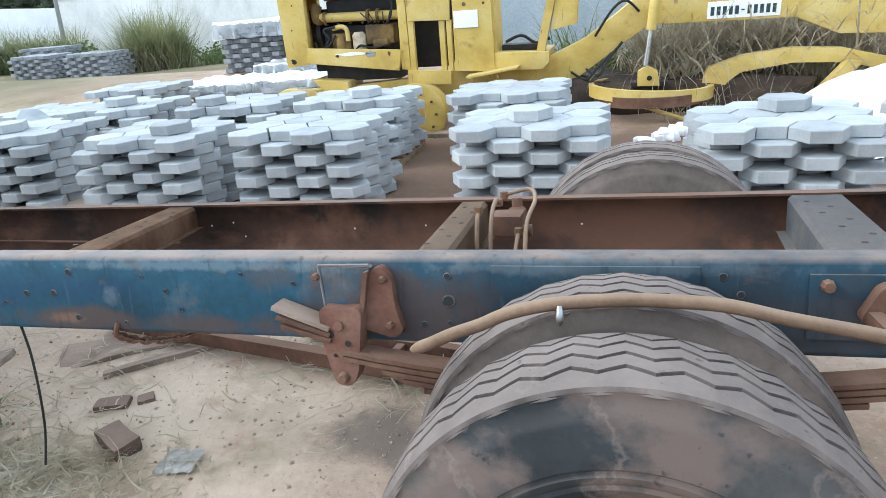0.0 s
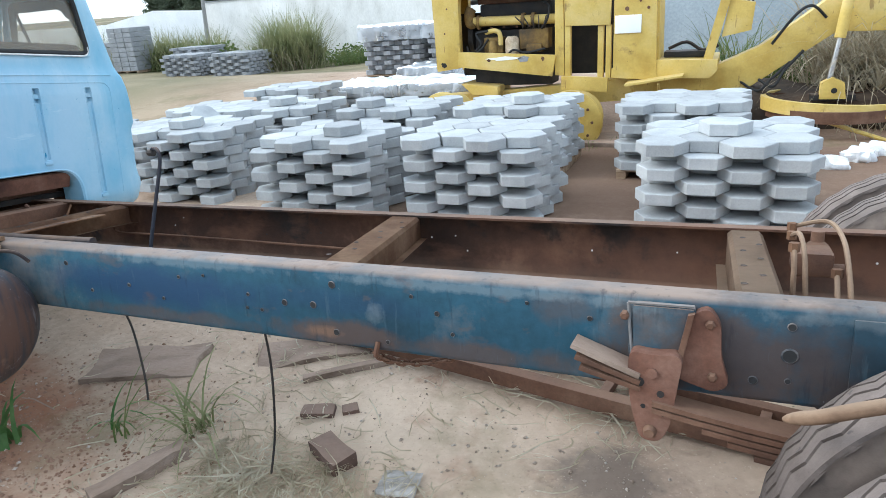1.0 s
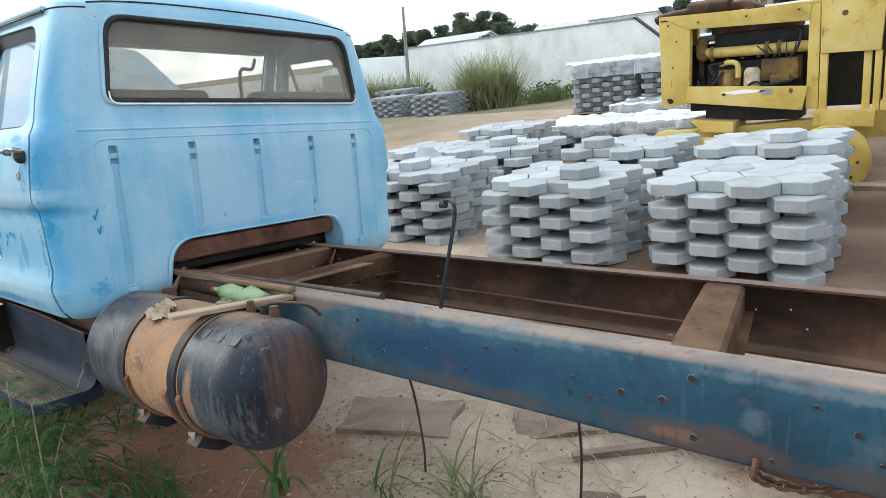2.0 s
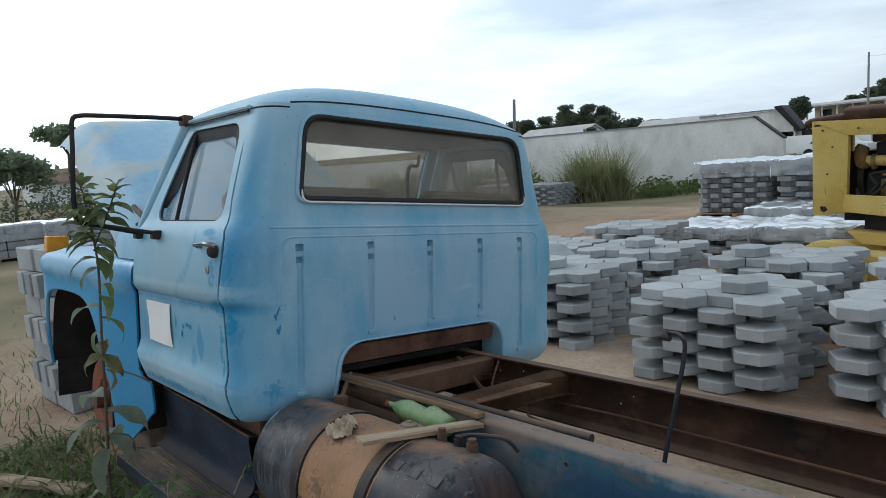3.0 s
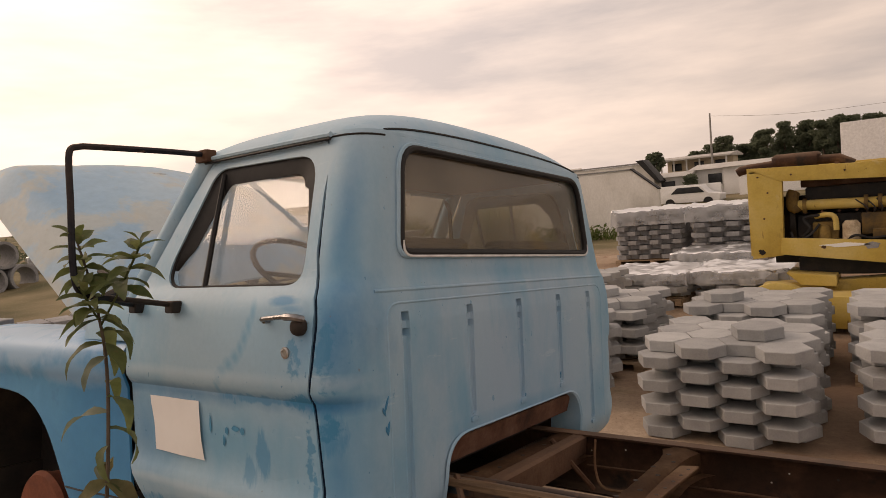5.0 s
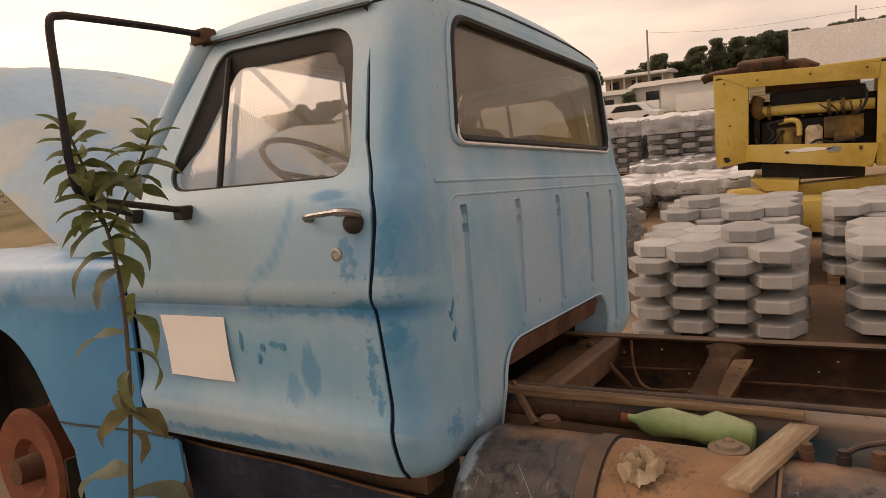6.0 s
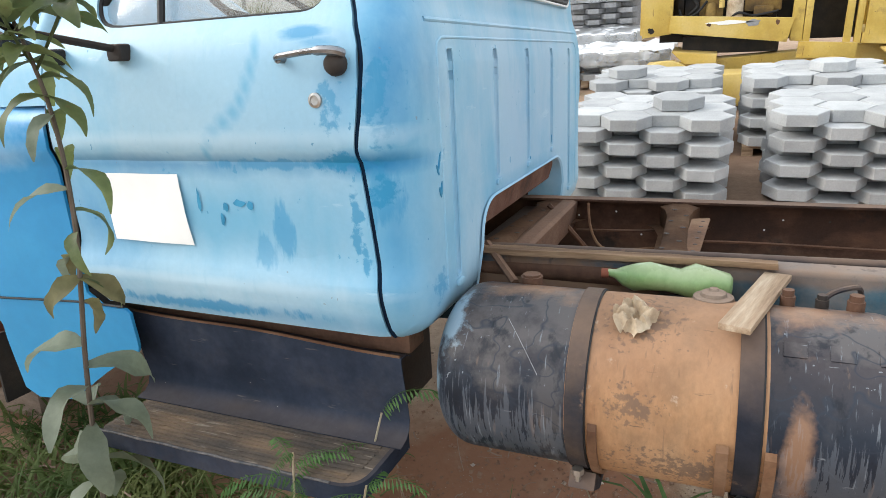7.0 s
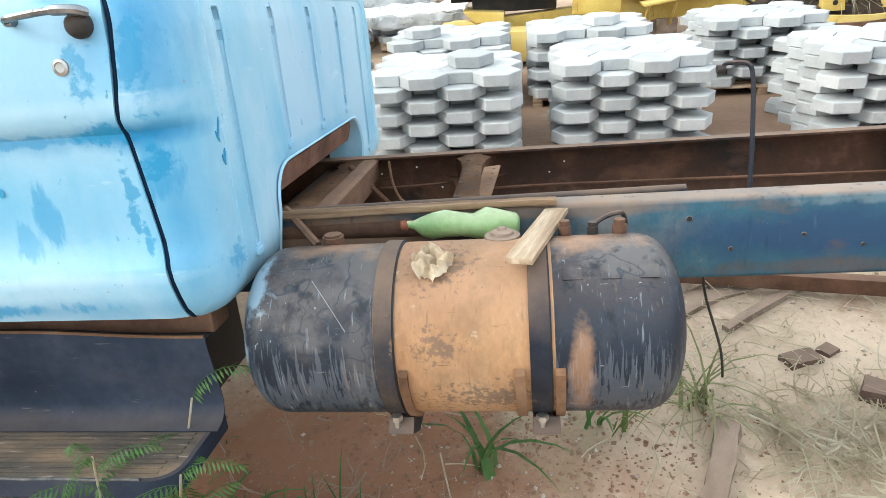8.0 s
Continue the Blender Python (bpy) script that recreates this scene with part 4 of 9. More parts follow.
# holes and bolts along the near rail, black discs painting the holes' shade: (x, z, radius)
for hx, hz, hr in ((-1.187, .801, .013), (-1.362, .731, .012), (-1.258, .733, .013), (-0.854, .745, .009), (0.0, .732, .020), (-2.013, .734, .008), (-2.313, .792, .010),
                   (-0.81, .690, .007), (-1.183, .655, .012), (-1.50, .745, .007), (-1.508, .701, .006), (-1.451, .699, .007), (-1.674, .793, .006), (-1.012, .644, .008), (-0.93, .788, .007), (-0.46, .690, .016), (-0.44, .775, .008),
                   (-0.07, .665, .012), (0.0, .672, .008), (0.66, .805, .012), (0.70, .762, .011), (0.0, .80, .011), (-1.78, .78, .007), (-1.86, .700, .007), (-2.2, .70, .008),
                   (-0.60, .80, .006), (1.1, .80, .012), (1.16, .76, .012)):
    hole_ = part("bolt_hole", lathe([(-0.0030, 0.0), (-0.0032, hr * .72)], "y", (hx, 0.0, hz), 12), M_RUBBER, near_rail)
    part("worn_rim", lathe([(-0.0034, hr * .72), (-0.0036, hr * .76), (-0.0020, hr * .86), (-0.0005, hr * .92)], "y", (hx, 0.0, hz), 12), M_RIM, hole_)
# far rail holes as flat discs: small ones painted white as daylight, others dark
for hx, hz, hr in ((-1.256, .748, .007), (-1.15, .76, .006), (-1.10, .70, .006), (-2.45, .78, .008), (-2.1, .72, .008), (-1.8, .74, .010), (-3.2, .79, .007), (-3.1, .70, .007), (-2.6, .78, .006),
                   (-2.66, .74, .006), (-0.6, .73, .007), (-0.3, .74, .006), (0.3, .74, .007), (-3.35, .77, .007)):
    bm = lathe([(-0.0025, 0.0), (-0.003, hr * .55)], "y", (hx, 0.852, hz), 10)
    part("bolt_hole", bm, M_WHITE if hr < .0075 else M_DARK, far_rail)

# reinforcing plate and rear spring bracket on the near rail
part("side_plate", box((0.115, -0.008, 0.665), (0.61, 0.0, 0.83), 0.002), M_FRAME, truck, "bluish steel side plate")
part("side_plate", box((0.84, -0.010, 0.66), (1.35, 0.0, 0.815), 0.002), M_FRAME, truck)
for bx in (0.875, 1.0, 1.14):
    part("bolt", lathe([(-0.03, 0), (-0.03, .012), (-.012, .016), (-.010, .016)], "y", (bx, 0.0, 0.79), 8), M_RUST, truck)

# spring hanger: a casting with flat ears
hang = part("spring_hanger", prism(rounded([(-0.335, 0.832), (-0.195, 0.832), (-0.215, 0.70), (-0.235, 0.68), (-0.325, 0.68), (-0.345, 0.71)], 0.012), "y", -0.026, 0.0, 0.003), M_FRAME, truck,
            "blue and rust cast spring hanger")
bm = prism(rounded([(-0.205, 0.82), (-0.168, 0.838), (-0.142, 0.80), (-0.138, 0.72), (-0.118, 0.655), (-0.15, 0.635), (-0.235, 0.66), (-0.225, 0.72)], 0.02), "y", -0.032, 0.0, 0.005)
part("gusset", bm, M_REDRUST, hang, "red-rust gusset")
part("web", prism([(-.335, .83), (-.20, .83), (-.225, .70), (-.33, .70)], "y", -.034, -.026, .002), M_FRAME, hang)
part("web_edge", prism([(-.212, .822), (-.198, .826), (-.222, .70), (-.236, .70)], "y", -.05, -.03, .002), M_RUST, hang)
bm = prism(rounded([(-.335, .735), (-.285, .728), (-.215, .735), (-.225, .66), (-.238, .56), (-.258, .512), (-.305, .512), (-.325, .58), (-.338, .66)], 0.03), "y", -0.075, -0.02, 0.003)
part("shackle", bm, M_REDRUST, hang, "rust-brown cast shackle")
for kx, kz, kr in ((-.30, .60, .006), (-.255, .585, .006), (-.262, .635, .009), (-.31, .66, .012)):
    part("pit", lathe([(-.0765, 0), (-.0768, kr)], "y", (kx, 0, kz), 8), M_DARK, hang)
part("pin", lathe([(-0.092, 0), (-0.092, 0.011), (-0.082, 0.016), (-0.02, 0.016)], "y", (-0.283, 0.0, 0.538), 10), M_RUST, hang)
part("pin", lathe([(-0.084, 0), (-0.082, 0.013), (-0.02, 0.013)], "y", (-0.283, 0.0, 0.685), 12), M_REDRUST, hang)
for bx, bz in ((-0.165, .80), (-0.155, .675), (-0.352, .805)):
    part("bolt", lathe([(-0.046, 0), (-0.046, .007), (-.042, .011), (-.026, .011)], "y", (bx, 0.0, bz), 6), M_RUST, hang)
# rim of the hanger plate
part("rim", tube(smooth_line([(-0.345, -0.03, 0.835), (-0.338, -0.03, 0.75), (-0.332, -0.035, 0.70)], 4), 0.004, 6), M_SLATE, hang)
part("rim", tube([(-0.345, -0.03, 0.836), (-0.20, -0.03, 0.838)], 0.004, 6), M_SLATE, hang)

# leaf springs: near and far packs
def leaf_pack(y0, y1, name_parent):
    first = None
    for i in range(8):
        L = 0.70 - 0.055 * i if i > 1 else 0.70
        sag = lambda x: 0.10 * ((x - 0.42) / 0.9) ** 2
        bm = bmesh.new()
        z0 = 0.545 - 0.0165 * i
        xs = steps(0.42 - L, 0.42 + L, 14)
        rows = [[bm.verts.new((x, y, z0 + sag(x) + dz)) for y, dz in ((y0, 0), (y1, 0), (y1, 0.012), (y0, 0.012))] for x in xs]
        for a, b in zip(rows, rows[1:]):
            for j in range(4):
                bm.faces.new((a[j], a[(j + 1) % 4], b[(j + 1) % 4], b[j]))
        bm.faces.new(rows[0])
        bm.faces.new(rows[-1])
        bmesh.ops.recalc_face_normals(bm, faces=bm.faces)
        if first is None:
            first = part("leaf_spring", bm, M_RUST, name_parent, "rusty leaf spring pack")
        else:
            part("spring_leaf", bm, M_RUST, first)
    return first


leaf_pack(-0.085, -0.015, truck)
leaf_pack(0.875, 0.945, truck)
# upper helper leaves that stick out ahead of the hanger
for i in range(3):
    bm = box((-.10 + .012 * i, -.035, -.006), (.07, .035, .006), .002, m=Matrix.Translation((-0.375, -.05, 0.698 - 0.019 * i)) @ Matrix.Rotation(radians(20 - i * 3), 4, "Y"))
    part("helper_leaf", bm, M_OLDWOOD if i == 0 else M_RUST, truck)


def build_tyre(parent, y_mid, cx, cz, outward, wall=None, half=0.104):
    """A tyre with zigzag ribs round its tread, bulged side walls and a rim."""
    R, turns, per = 0.492, 34, 6
    seg = turns * per
    bm = bmesh.new()
    # lateral stations: position, depth, how far they follow the zigzag
    st = [(-1.0, .014, .25), (-.955, .004, 0), (-.645, .0, 1), (-.625, .014, 1), (-.565, .014, 1), (-.545, .0, 1), (-.25, 0, 1), (-.23, .014, 1), (-.17, .014, 1), (-.15, .0, 1),
          (.15, 0, 1), (.17, .014, 1), (.23, .014, 1), (.25, .0, 1), (.545, 0, 1), (.565, .014, 1), (.625, .014, 1), (.645, .0, 1), (.955, .004, 0), (1.0, .014, .25)]
    rows = []
    for i in range(seg):
        a = 2 * math.pi * i / seg
        ph = (i % per) / per
        zig = (4 * abs(ph - 0.5) - 1) * 0.105
        row = []
        for u, d, f in st:
            r = R - d - 0.012 * u * u
            y = y_mid + (u + zig * f) * half
            row.append(bm.verts.new((cx + r * math.sin(a), y, cz + r * math.cos(a))))
        rows.append(row)
    for i in range(seg):
        a, b = rows[i], rows[(i + 1) % seg]
        for j in range(len(st) - 1):
            bm.faces.new((a[j], a[j + 1], b[j + 1], b[j]))
    bmesh.ops.recalc_face_normals(bm, faces=bm.faces)
    wheel = part("wheel", bm, M_TYRE, parent, "worn truck tyre with zigzag tread, dusty", angle=30)
    # black strips laid in the grooves to paint their shade
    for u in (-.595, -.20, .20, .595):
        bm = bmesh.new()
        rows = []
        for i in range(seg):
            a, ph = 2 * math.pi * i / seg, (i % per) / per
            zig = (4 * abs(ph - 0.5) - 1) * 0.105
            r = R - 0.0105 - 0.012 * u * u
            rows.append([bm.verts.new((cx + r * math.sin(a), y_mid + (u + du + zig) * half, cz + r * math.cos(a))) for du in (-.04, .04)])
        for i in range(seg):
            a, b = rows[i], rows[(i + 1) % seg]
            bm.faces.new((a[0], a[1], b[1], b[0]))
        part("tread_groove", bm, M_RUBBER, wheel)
    for s in (-1, 1):
        prof = [(s * half * 1.0, R - .010 - .012), (s * half * .985, R - .034), (s * half * 1.01, R - .040), (s * half * 1.03, R - .060), (s * half * 1.06, R - .064), (s * half * 1.07, R - .078), (s * half * 1.17, R - .12), (s * half * 1.19, R - .145), (s * half * 1.155, R - .149), (s * half * 1.155, R - .156), (s * half * 1.18, R - .160), (s * half * 1.165, R - .172), (s * half * 1.135, R - .176), (s * half * 1.15, R - .185), (s * half * 1.12, R - .19),
                (s * half * 1.02, R - .215), (s * half * .93, R - .235), (s * half * .7, R - .245)]
        part("side_wall", lathe(prof, "y", (cx, y_mid, cz), 96), wall or M_TYREWALL, wheel)
    rim = [(-half * .95, R - .225), (-half * .9, R - .24), (-half * .3, R - .26), (0.0, R - .27), (0.02, 0.16), (0.05, 0.14), (0.06, 0.0)]
    part("rim", lathe([(a * outward, r) for a, r in rim], "y", (cx, y_mid, cz), 32), M_RUST, wheel)
    part("rim_flange", lathe([(outward * half * .95, R - .215), (outward * half * 1.0, R - .23), (outward * half * .7, R - .25), (0, R - .27)], "y", (cx, y_mid, cz), 32), M_DARK, wheel)
    return wheel


build_tyre(truck, -0.165, 0.435, 0.355, -1, M_TYREDUST)
build_tyre(truck, -0.482, 0.435, 0.333, -1, None, 0.116)
build_tyre(truck, 1.08, 0.545, 0.475, 1, M_TYREDUST)
build_tyre(truck, 1.38, 0.545, 0.485, 1, M_TYREDUST)
part("axle", tube([(0.435, -0.5, 0.34), (0.46, 0.2, 0.36), (0.47, 0.43, 0.37), (0.48, 0.66, 0.41), (0.5, 1.4, 0.48)], [0.06, 0.065, 0.15, 0.065, 0.06], 14), M_RUST, truck, "rusty rear axle")
# bent pipe over the wheels
pipe = part("bent_pipe", tube(smooth_line([(-0.025, -0.26, 0.708), (0.03, -0.295, 0.740), (0.085, -0.31, 0.770), (0.147, -0.31, 0.793), (0.207, -0.31, 0.820), (0.30, -0.31, 0.842), (0.43, -0.31, 0.853), (0.53, -0.31, 0.852), (0.623, -0.31, 0.845), (0.73, -0.31, 0.821), (0.88, -0.31, 0.793), (0.96, -0.31, 0.765)], 5), [.005, .009, .012] + [.0138] * 53, 10),
            M_DUSTPIPE, truck, "dusty bent brown pipe above the wheels")
part("clip", tube([(0.312, -0.325, 0.842), (0.312, -0.332, 0.832), (0.312, -0.334, 0.822), (0.312, -0.334, 0.812), (0.312, -0.333, 0.806)], [0.006, 0.008, 0.009, 0.007, 0.003], 10), M_CHROME, pipe)
part("pipe_bracket", box((0.945, -0.32, 0.715), (0.975, 0.0, 0.745), 0.004), M_RUST, truck)
part("lug", prism(rounded([(0.97, .80), (1.02, .81), (1.08, .74), (1.02, .68), (.93, .72)], .02), "y", -0.05, -.012, .006), M_RUST, truck)

# brake hoses and valve by the second cross member
valve = part("brake_valve", join(join(box((0.03, 0.46, 0.79), (0.13, 0.58, 0.855), 0.01), lathe([(-.04, 0), (-.04, .03), (.05, .03), (.06, .018), (.09, .018), (.09, 0)], "z", (0.10, 0.60, 0.80), 12)),
                                 lathe([(-.06, 0), (-.06, .02), (.06, .02), (.06, 0)], "x", (0.10, 0.50, 0.80), 10)), M_RUST, truck, "rusty brake valve")
for pts in ([(0.035, 0.62, 0.87), (0.045, 0.50, 0.90), (0.05, 0.38, 0.86), (0.055, 0.30, 0.72)], [(0.02, 0.34, 0.90), (0.02, 0.30, 0.84), (0.02, 0.27, 0.66)],
            [(0.04, 0.70, 0.88), (0.13, 0.70, 0.90), (0.16, 0.60, 0.88), (0.155, 0.40, 0.84), (0.16, 0.28, 0.70)], [(0.13, 0.40, 0.82), (0.125, 0.30, 0.74), (0.12, 0.25, 0.64)]):
    part("hose", tube(smooth_line(pts, 6), 0.0070, 8), M_DUSTPIPE, valve, "dusty rubber hose")
    part("fitting", lathe([(-.012, 0), (-.012, .014), (.012, .014), (.012, 0)], "z", pts[0], 6), M_PIPE, valve)

# brake line along the far rail, and small pipes
part("brake_line", tube(smooth_line([(-3.35, 0.80, 0.72), (-3.1, 0.79, 0.73), (-2.98, 0.76, 0.75), (-2.95, 0.76, 0.71), (-2.6, 0.80, 0.70), (-1.4, 0.82, 0.68)], 6), 0.006, 6), M_RUST, truck)
part("air_pipe", tube([(-3.6, 0.11, 0.83), (-2.30, 0.11, 0.845)], 0.016, 10), M_STRAP, truck, "long dusty pipe inside the rail")
part("air_pipe", tube([(-3.6, 0.03, 0.80), (-2.95, 0.02, 0.80)], 0.035, 10), M_RUST, truck)
# wooden strip on the rail by the cab, and the diagonal stay
part("wood_strip", rough(cut_box((-.435, -.019, -.009), (.435, .019, .009), 9, .003), .006, 11, 9), M_STRIP, truck, "splintered brown wooden strip on the rail", m=Matrix.Translation((-3.105, -.004, .861)) @ Matrix.Rotation(radians(1.5), 4, "Z"))
part("cab_mount", prism([(-3.41, .74), (-3.355, .74), (-3.345, .838), (-3.36, .846), (-3.40, .846), (-3.42, .836)], "y", 0.02, 0.80, .003), M_RUST, truck, "rust-brown cab mount cross piece")
part("cab_mount", box((-3.58, -.02, .72), (-3.50, .90, .80), .004), M_DARK, truck, "black cab mount cross piece")
part("stay", tube([(-3.42, .62, .86), (-3.28, .70, .66)], .010, 6), M_RUST, truck)
part("stay", tube([(-3.46, .02, .87), (-3.33, -.12, .80)], .012, 6), M_RUST, truck)
# stiff wire hook standing in the frame
part("hook_rod", tube(smooth_line([(-2.16, 0.315, 1.155), (-2.15, 0.31, 1.168), (-2.10, 0.285, 1.165), (-2.085, 0.275, 1.12), (-2.09, 0.23, 0.97), (-2.10, 0.185, 0.80), (-2.10, 0.17, 0.68)], 6), 0.0068, 8), M_STRAP, truck, "bent dusty iron rod")
part("hook_tip", lathe([(-.012, 0), (-.012, .013), (.012, .013), (.012, 0)], "x", (-2.165, 0.316, 1.152), 8), M_DARK, truck)
# wires that hang to the ground
part("wire", tube(smooth_line([(-1.545, 0.10, 0.63), (-1.54, 0.115, 0.45), (-1.56, 0.12, 0.2), (-1.59, 0.11, 0.03)], 6), 0.0042, 6), M_DARK, truck, "hanging black wire")
part("wire", tube(smooth_line([(-2.24, 0.12, 0.63), (-2.22, 0.15, 0.5), (-2.17, 0.13, 0.32), (-2.16, 0.12, 0.22)], 6), 0.0042, 6), M_DARK, truck, "hanging black wire")
# chain
chain = part("chain", tube([(-1.045, 0.0, 0.64), (-1.045, -0.012, 0.62), (-1.05, -0.01, 0.60)], 0.008, 6), M_RUST, truck, "short rusty chain under the rail")
link_pts = smooth_line([(-1.05, 0.0, 0.60), (-1.03, 0.03, 0.575), (-0.98, 0.06, 0.56), (-0.92, 0.10, 0.555), (-0.86, 0.14, 0.56), (-0.80, 0.17, 0.57)], 3)
for i, p in enumerate(link_pts[:-1]):
    d = (link_pts[i + 1] - p)
    ring = [(0.017 * math.cos(a), 0.010 * math.sin(a), 0) for a in steps(0, 2 * math.pi, 10)[:-1]]
    m = Matrix.Translation(p) @ d.to_track_quat("X", "Z").to_matrix().to_4x4() @ Matrix.Rotation(radians(90 * (i % 2)), 4, "X")
    bm = tube(ring, 0.0042, 6, True)
    part("chain_link", bm, M_RUST, chain, m=m)

# ---------------------------------------------------------------- fuel tank
TX0, TX1, TY, TZ, TR = -3.48, -2.385, -0.25, 0.612, 0.22


def tank_radius(x):
    d = min(x - TX0, TX1 - x)
    e = 0.115
    return TR if d >= e else TR * max(0.0, 1 - (1 - max(d, 0.0) / e) ** 2.5) ** 0.42


tank = part("fuel_tank", lathe([(x, tank_radius(x)) for x in steps(-3.115, -2.70, 6)], "x", (0, TY, TZ), 56), M_TANKOCHRE, truck, "cylindrical fuel tank, ochre dirt in the middle")
part("tank_end", lathe([(x, tank_radius(x)) for x in [TX0 + .115 * (k / 16) ** 2 for k in range(17)] + [-3.2, -3.115]], "x", (0, TY, TZ), 56), M_TANKBLACK, tank, "scuffed black painted end")
part("tank_end", lathe([(x, tank_radius(x)) for x in [-2.70, -2.56] + [TX1 - .115 * (k / 16) ** 2 for k in range(16, -1, -1)]], "x", (0, TY, TZ), 56), M_TANKBLACK, tank, "scuffed black painted end")
for sx0, sx1 in ((-3.113, -3.070), (-2.757, -2.711)):
    strap = part("strap", lathe([(sx0, TR), (sx0, TR + .006), (sx1, TR + .006), (sx1, TR)], "x", (0, TY, TZ), 56), M_STRAP, tank, "dusty dark steel strap with worn edges")
    part("rubber_strip", lathe([(sx1 - .002, TR), (sx1 - .002, TR + .0035), (sx1 + .004, TR + .0035), (sx1 + .004, TR)], "x", (0, TY, TZ), 56), M_RUBBER, strap)
    # angle brackets beside the strap, hugging the tank from its belly to half height
    for bx0, bx1 in (((sx1 + .010, sx1 + .030),) if sx0 < -3 else ((sx1 + .010, sx1 + .032), (sx0 - .036, sx0 - .012))):
        arc = [(TY - (TR + rr) * math.cos(a), TZ - (TR + rr) * math.sin(a)) for rr, a in [(.002, a) for a in steps(.02, 1.35, 12)] + [(.012, a) for a in steps(1.35, .08, 12)]]
        part("bracket", prism(arc, "x", bx0, bx1), M_PIPE, strap, "dusty brown steel support bracket")
    foot = [(TY - .155, TZ - TR * .80), (TY - .09, TZ - TR - .012), (TY + .06, TZ - TR - .012), (TY + .06, TZ - TR - .03), (TY - .10, TZ - TR - .035), (TY - .185, TZ - TR * .80 - .03)]
    part("cradle", prism(foot, "x", sx0, sx1 + .02, .003), M_STRAP, strap, "dark support bracket")
    part("cradle_arm", box((sx0, TY + .05, TZ - TR - .03), (sx1 + .02, .0, TZ - TR - .012), .003), M_RUST, strap)
    part("nut", lathe([(-.035, 0), (-.035, .008), (.0, .008), (.0, .015), (.014, .015), (.014, 0)], "z", ((sx0 + sx1) / 2, TY - .168, TZ - TR * .80 + .0), 6), M_CHROME, strap)
# filler cap and fittings
cap = part("filler_cap", lathe([(-.03, .045), (.0, .047), (.006, .045), (.008, .030), (.016, .028), (.020, .012), (.026, .010), (.026, 0)], "z", (-2.817, -0.19, 0.827), 24), M_OLDWOOD, tank, "round dusty filler cap")
for fx, fy, fr, fh in ((-2.66, -.185, .016, .03), (-2.59, -.18, .014, .022), (-2.525, -.185, .018, .028), (-3.27, -.16, .030, .012)):
    part("fitting", lathe([(-.03, fr), (fh * .5, fr), (fh * .5, fr * .8), (fh, fr * .8), (fh, 0)], "z", (fx, fy, 0.832), 10), M_DARK if fr < .015 else M_RUST, tank)
part("hose", tube(smooth_line([(-2.59, -.18, .840), (-2.57, -.17, .856), (-2.535, -.13, .856), (-2.50, -.06, .835), (-2.485, -.02, .79)], 5), .0065, 8), M_STRAP, tank)
for i in range(3):
    part("data_plate", box((-.022, -.0005, -.018), (.022, .0015, .018), .0006, m=Matrix.Translation((-2.655 + .085 * i, TY - TR * .56, TZ + TR * .835)) @ Matrix.Rotation(radians(-56), 4, "X")), M_TANKBLACK, tank)
part("scratch", tube(smooth_line([(-3.27, TY - TR * .55, TZ + TR * .842), (-3.22, TY - TR * .78, TZ + TR * .632), (-3.18, TY - TR * .92, TZ + TR * .40)], 4), .0009, 4), M_CONCFAR, tank)

# ---------------------------------------------------------------- cab
W_TABLE = [(.738, .922), (.750, .936), (.780, .950), (.82, .962), (.86, .972), (.89, .972), (.915, .963), (.95, .956), (1.05, .958), (1.17, .960), (1.192, .962), (1.206, .972),
           (1.225, .982), (1.26, .984), (1.34, .980), (1.43, .970), (1.49, .955), (1.52, .936), (1.55, .922), (1.75, .868), (1.95, .812), (1.995, .795), (2.03, .775)]
XB_TABLE = [(.738, -3.50), (.765, -3.47), (.83, -3.455), (1.40, -3.452), (1.50, -3.462), (1.54, -3.474), (1.62, -3.478), (1.95, -3.492), (2.0, -3.50), (2.03, -3.515)]
CORNER = 0.115


def door_gap(z):
    return lerp_table([(.738, -3.545), (.772, -3.545), (.872, -3.547), (1.0, -3.556), (1.12, -3.566), (1.21, -3.575), (1.31, -3.556), (1.42, -3.547), (1.48, -3.559), (1.547, -3.582), (1.62, -3.60), (1.80, -3.612),
                       (1.93, -3.632), (2.03, -3.66)], z)


def half_w(z):
    return lerp_table(W_TABLE, z)


def wrap3(s, z):
    """s: -1..1 across the back, to 2 round the corner, to 3 along the side to the door."""
    w, xb, q = half_w(z), lerp_table(XB_TABLE, z), abs(s)
    sg = 1 if s >= 0 else -1
    r = CORNER
    if q <= 1:
        y, x = q * (w - r), xb
    else:
        # the corner's arc, then the flat side; where the door's edge lies in the arc the sheet ends there
        xg = door_gap(z) + 0.0065
        a_max = math.acos(max(-1.0, min(1.0, (xg - (xb - r)) / r))) if xg > xb - r else math.pi / 2
        flat = max(0.0, (xb - r) - xg)
        d = (q - 1) / 2 * (r * a_max + flat)
        if d > r * a_max:
            return Vector((xb - r - (d - r * a_max), YC + sg * w, z))
        a = d / r
        y, x = w - r + r * math.sin(a), xb - r + r * math.cos(a)
    return Vector((x, YC + sg * y, z))


def side_w(x, z):
    """The half width of the body at x: full along the side, less where the rear corner turns in."""
    w, d = half_w(z), x - (lerp_table(XB_TABLE, z) - CORNER)
    return w if d <= 0 else w - CORNER + math.sqrt(max(0.0, CORNER ** 2 - d * d))


def s_of(y, z):
    return (y - YC) / (half_w(z) - CORNER)


def yz(p):
    return (s_of(p[0], p[1]), p[1])


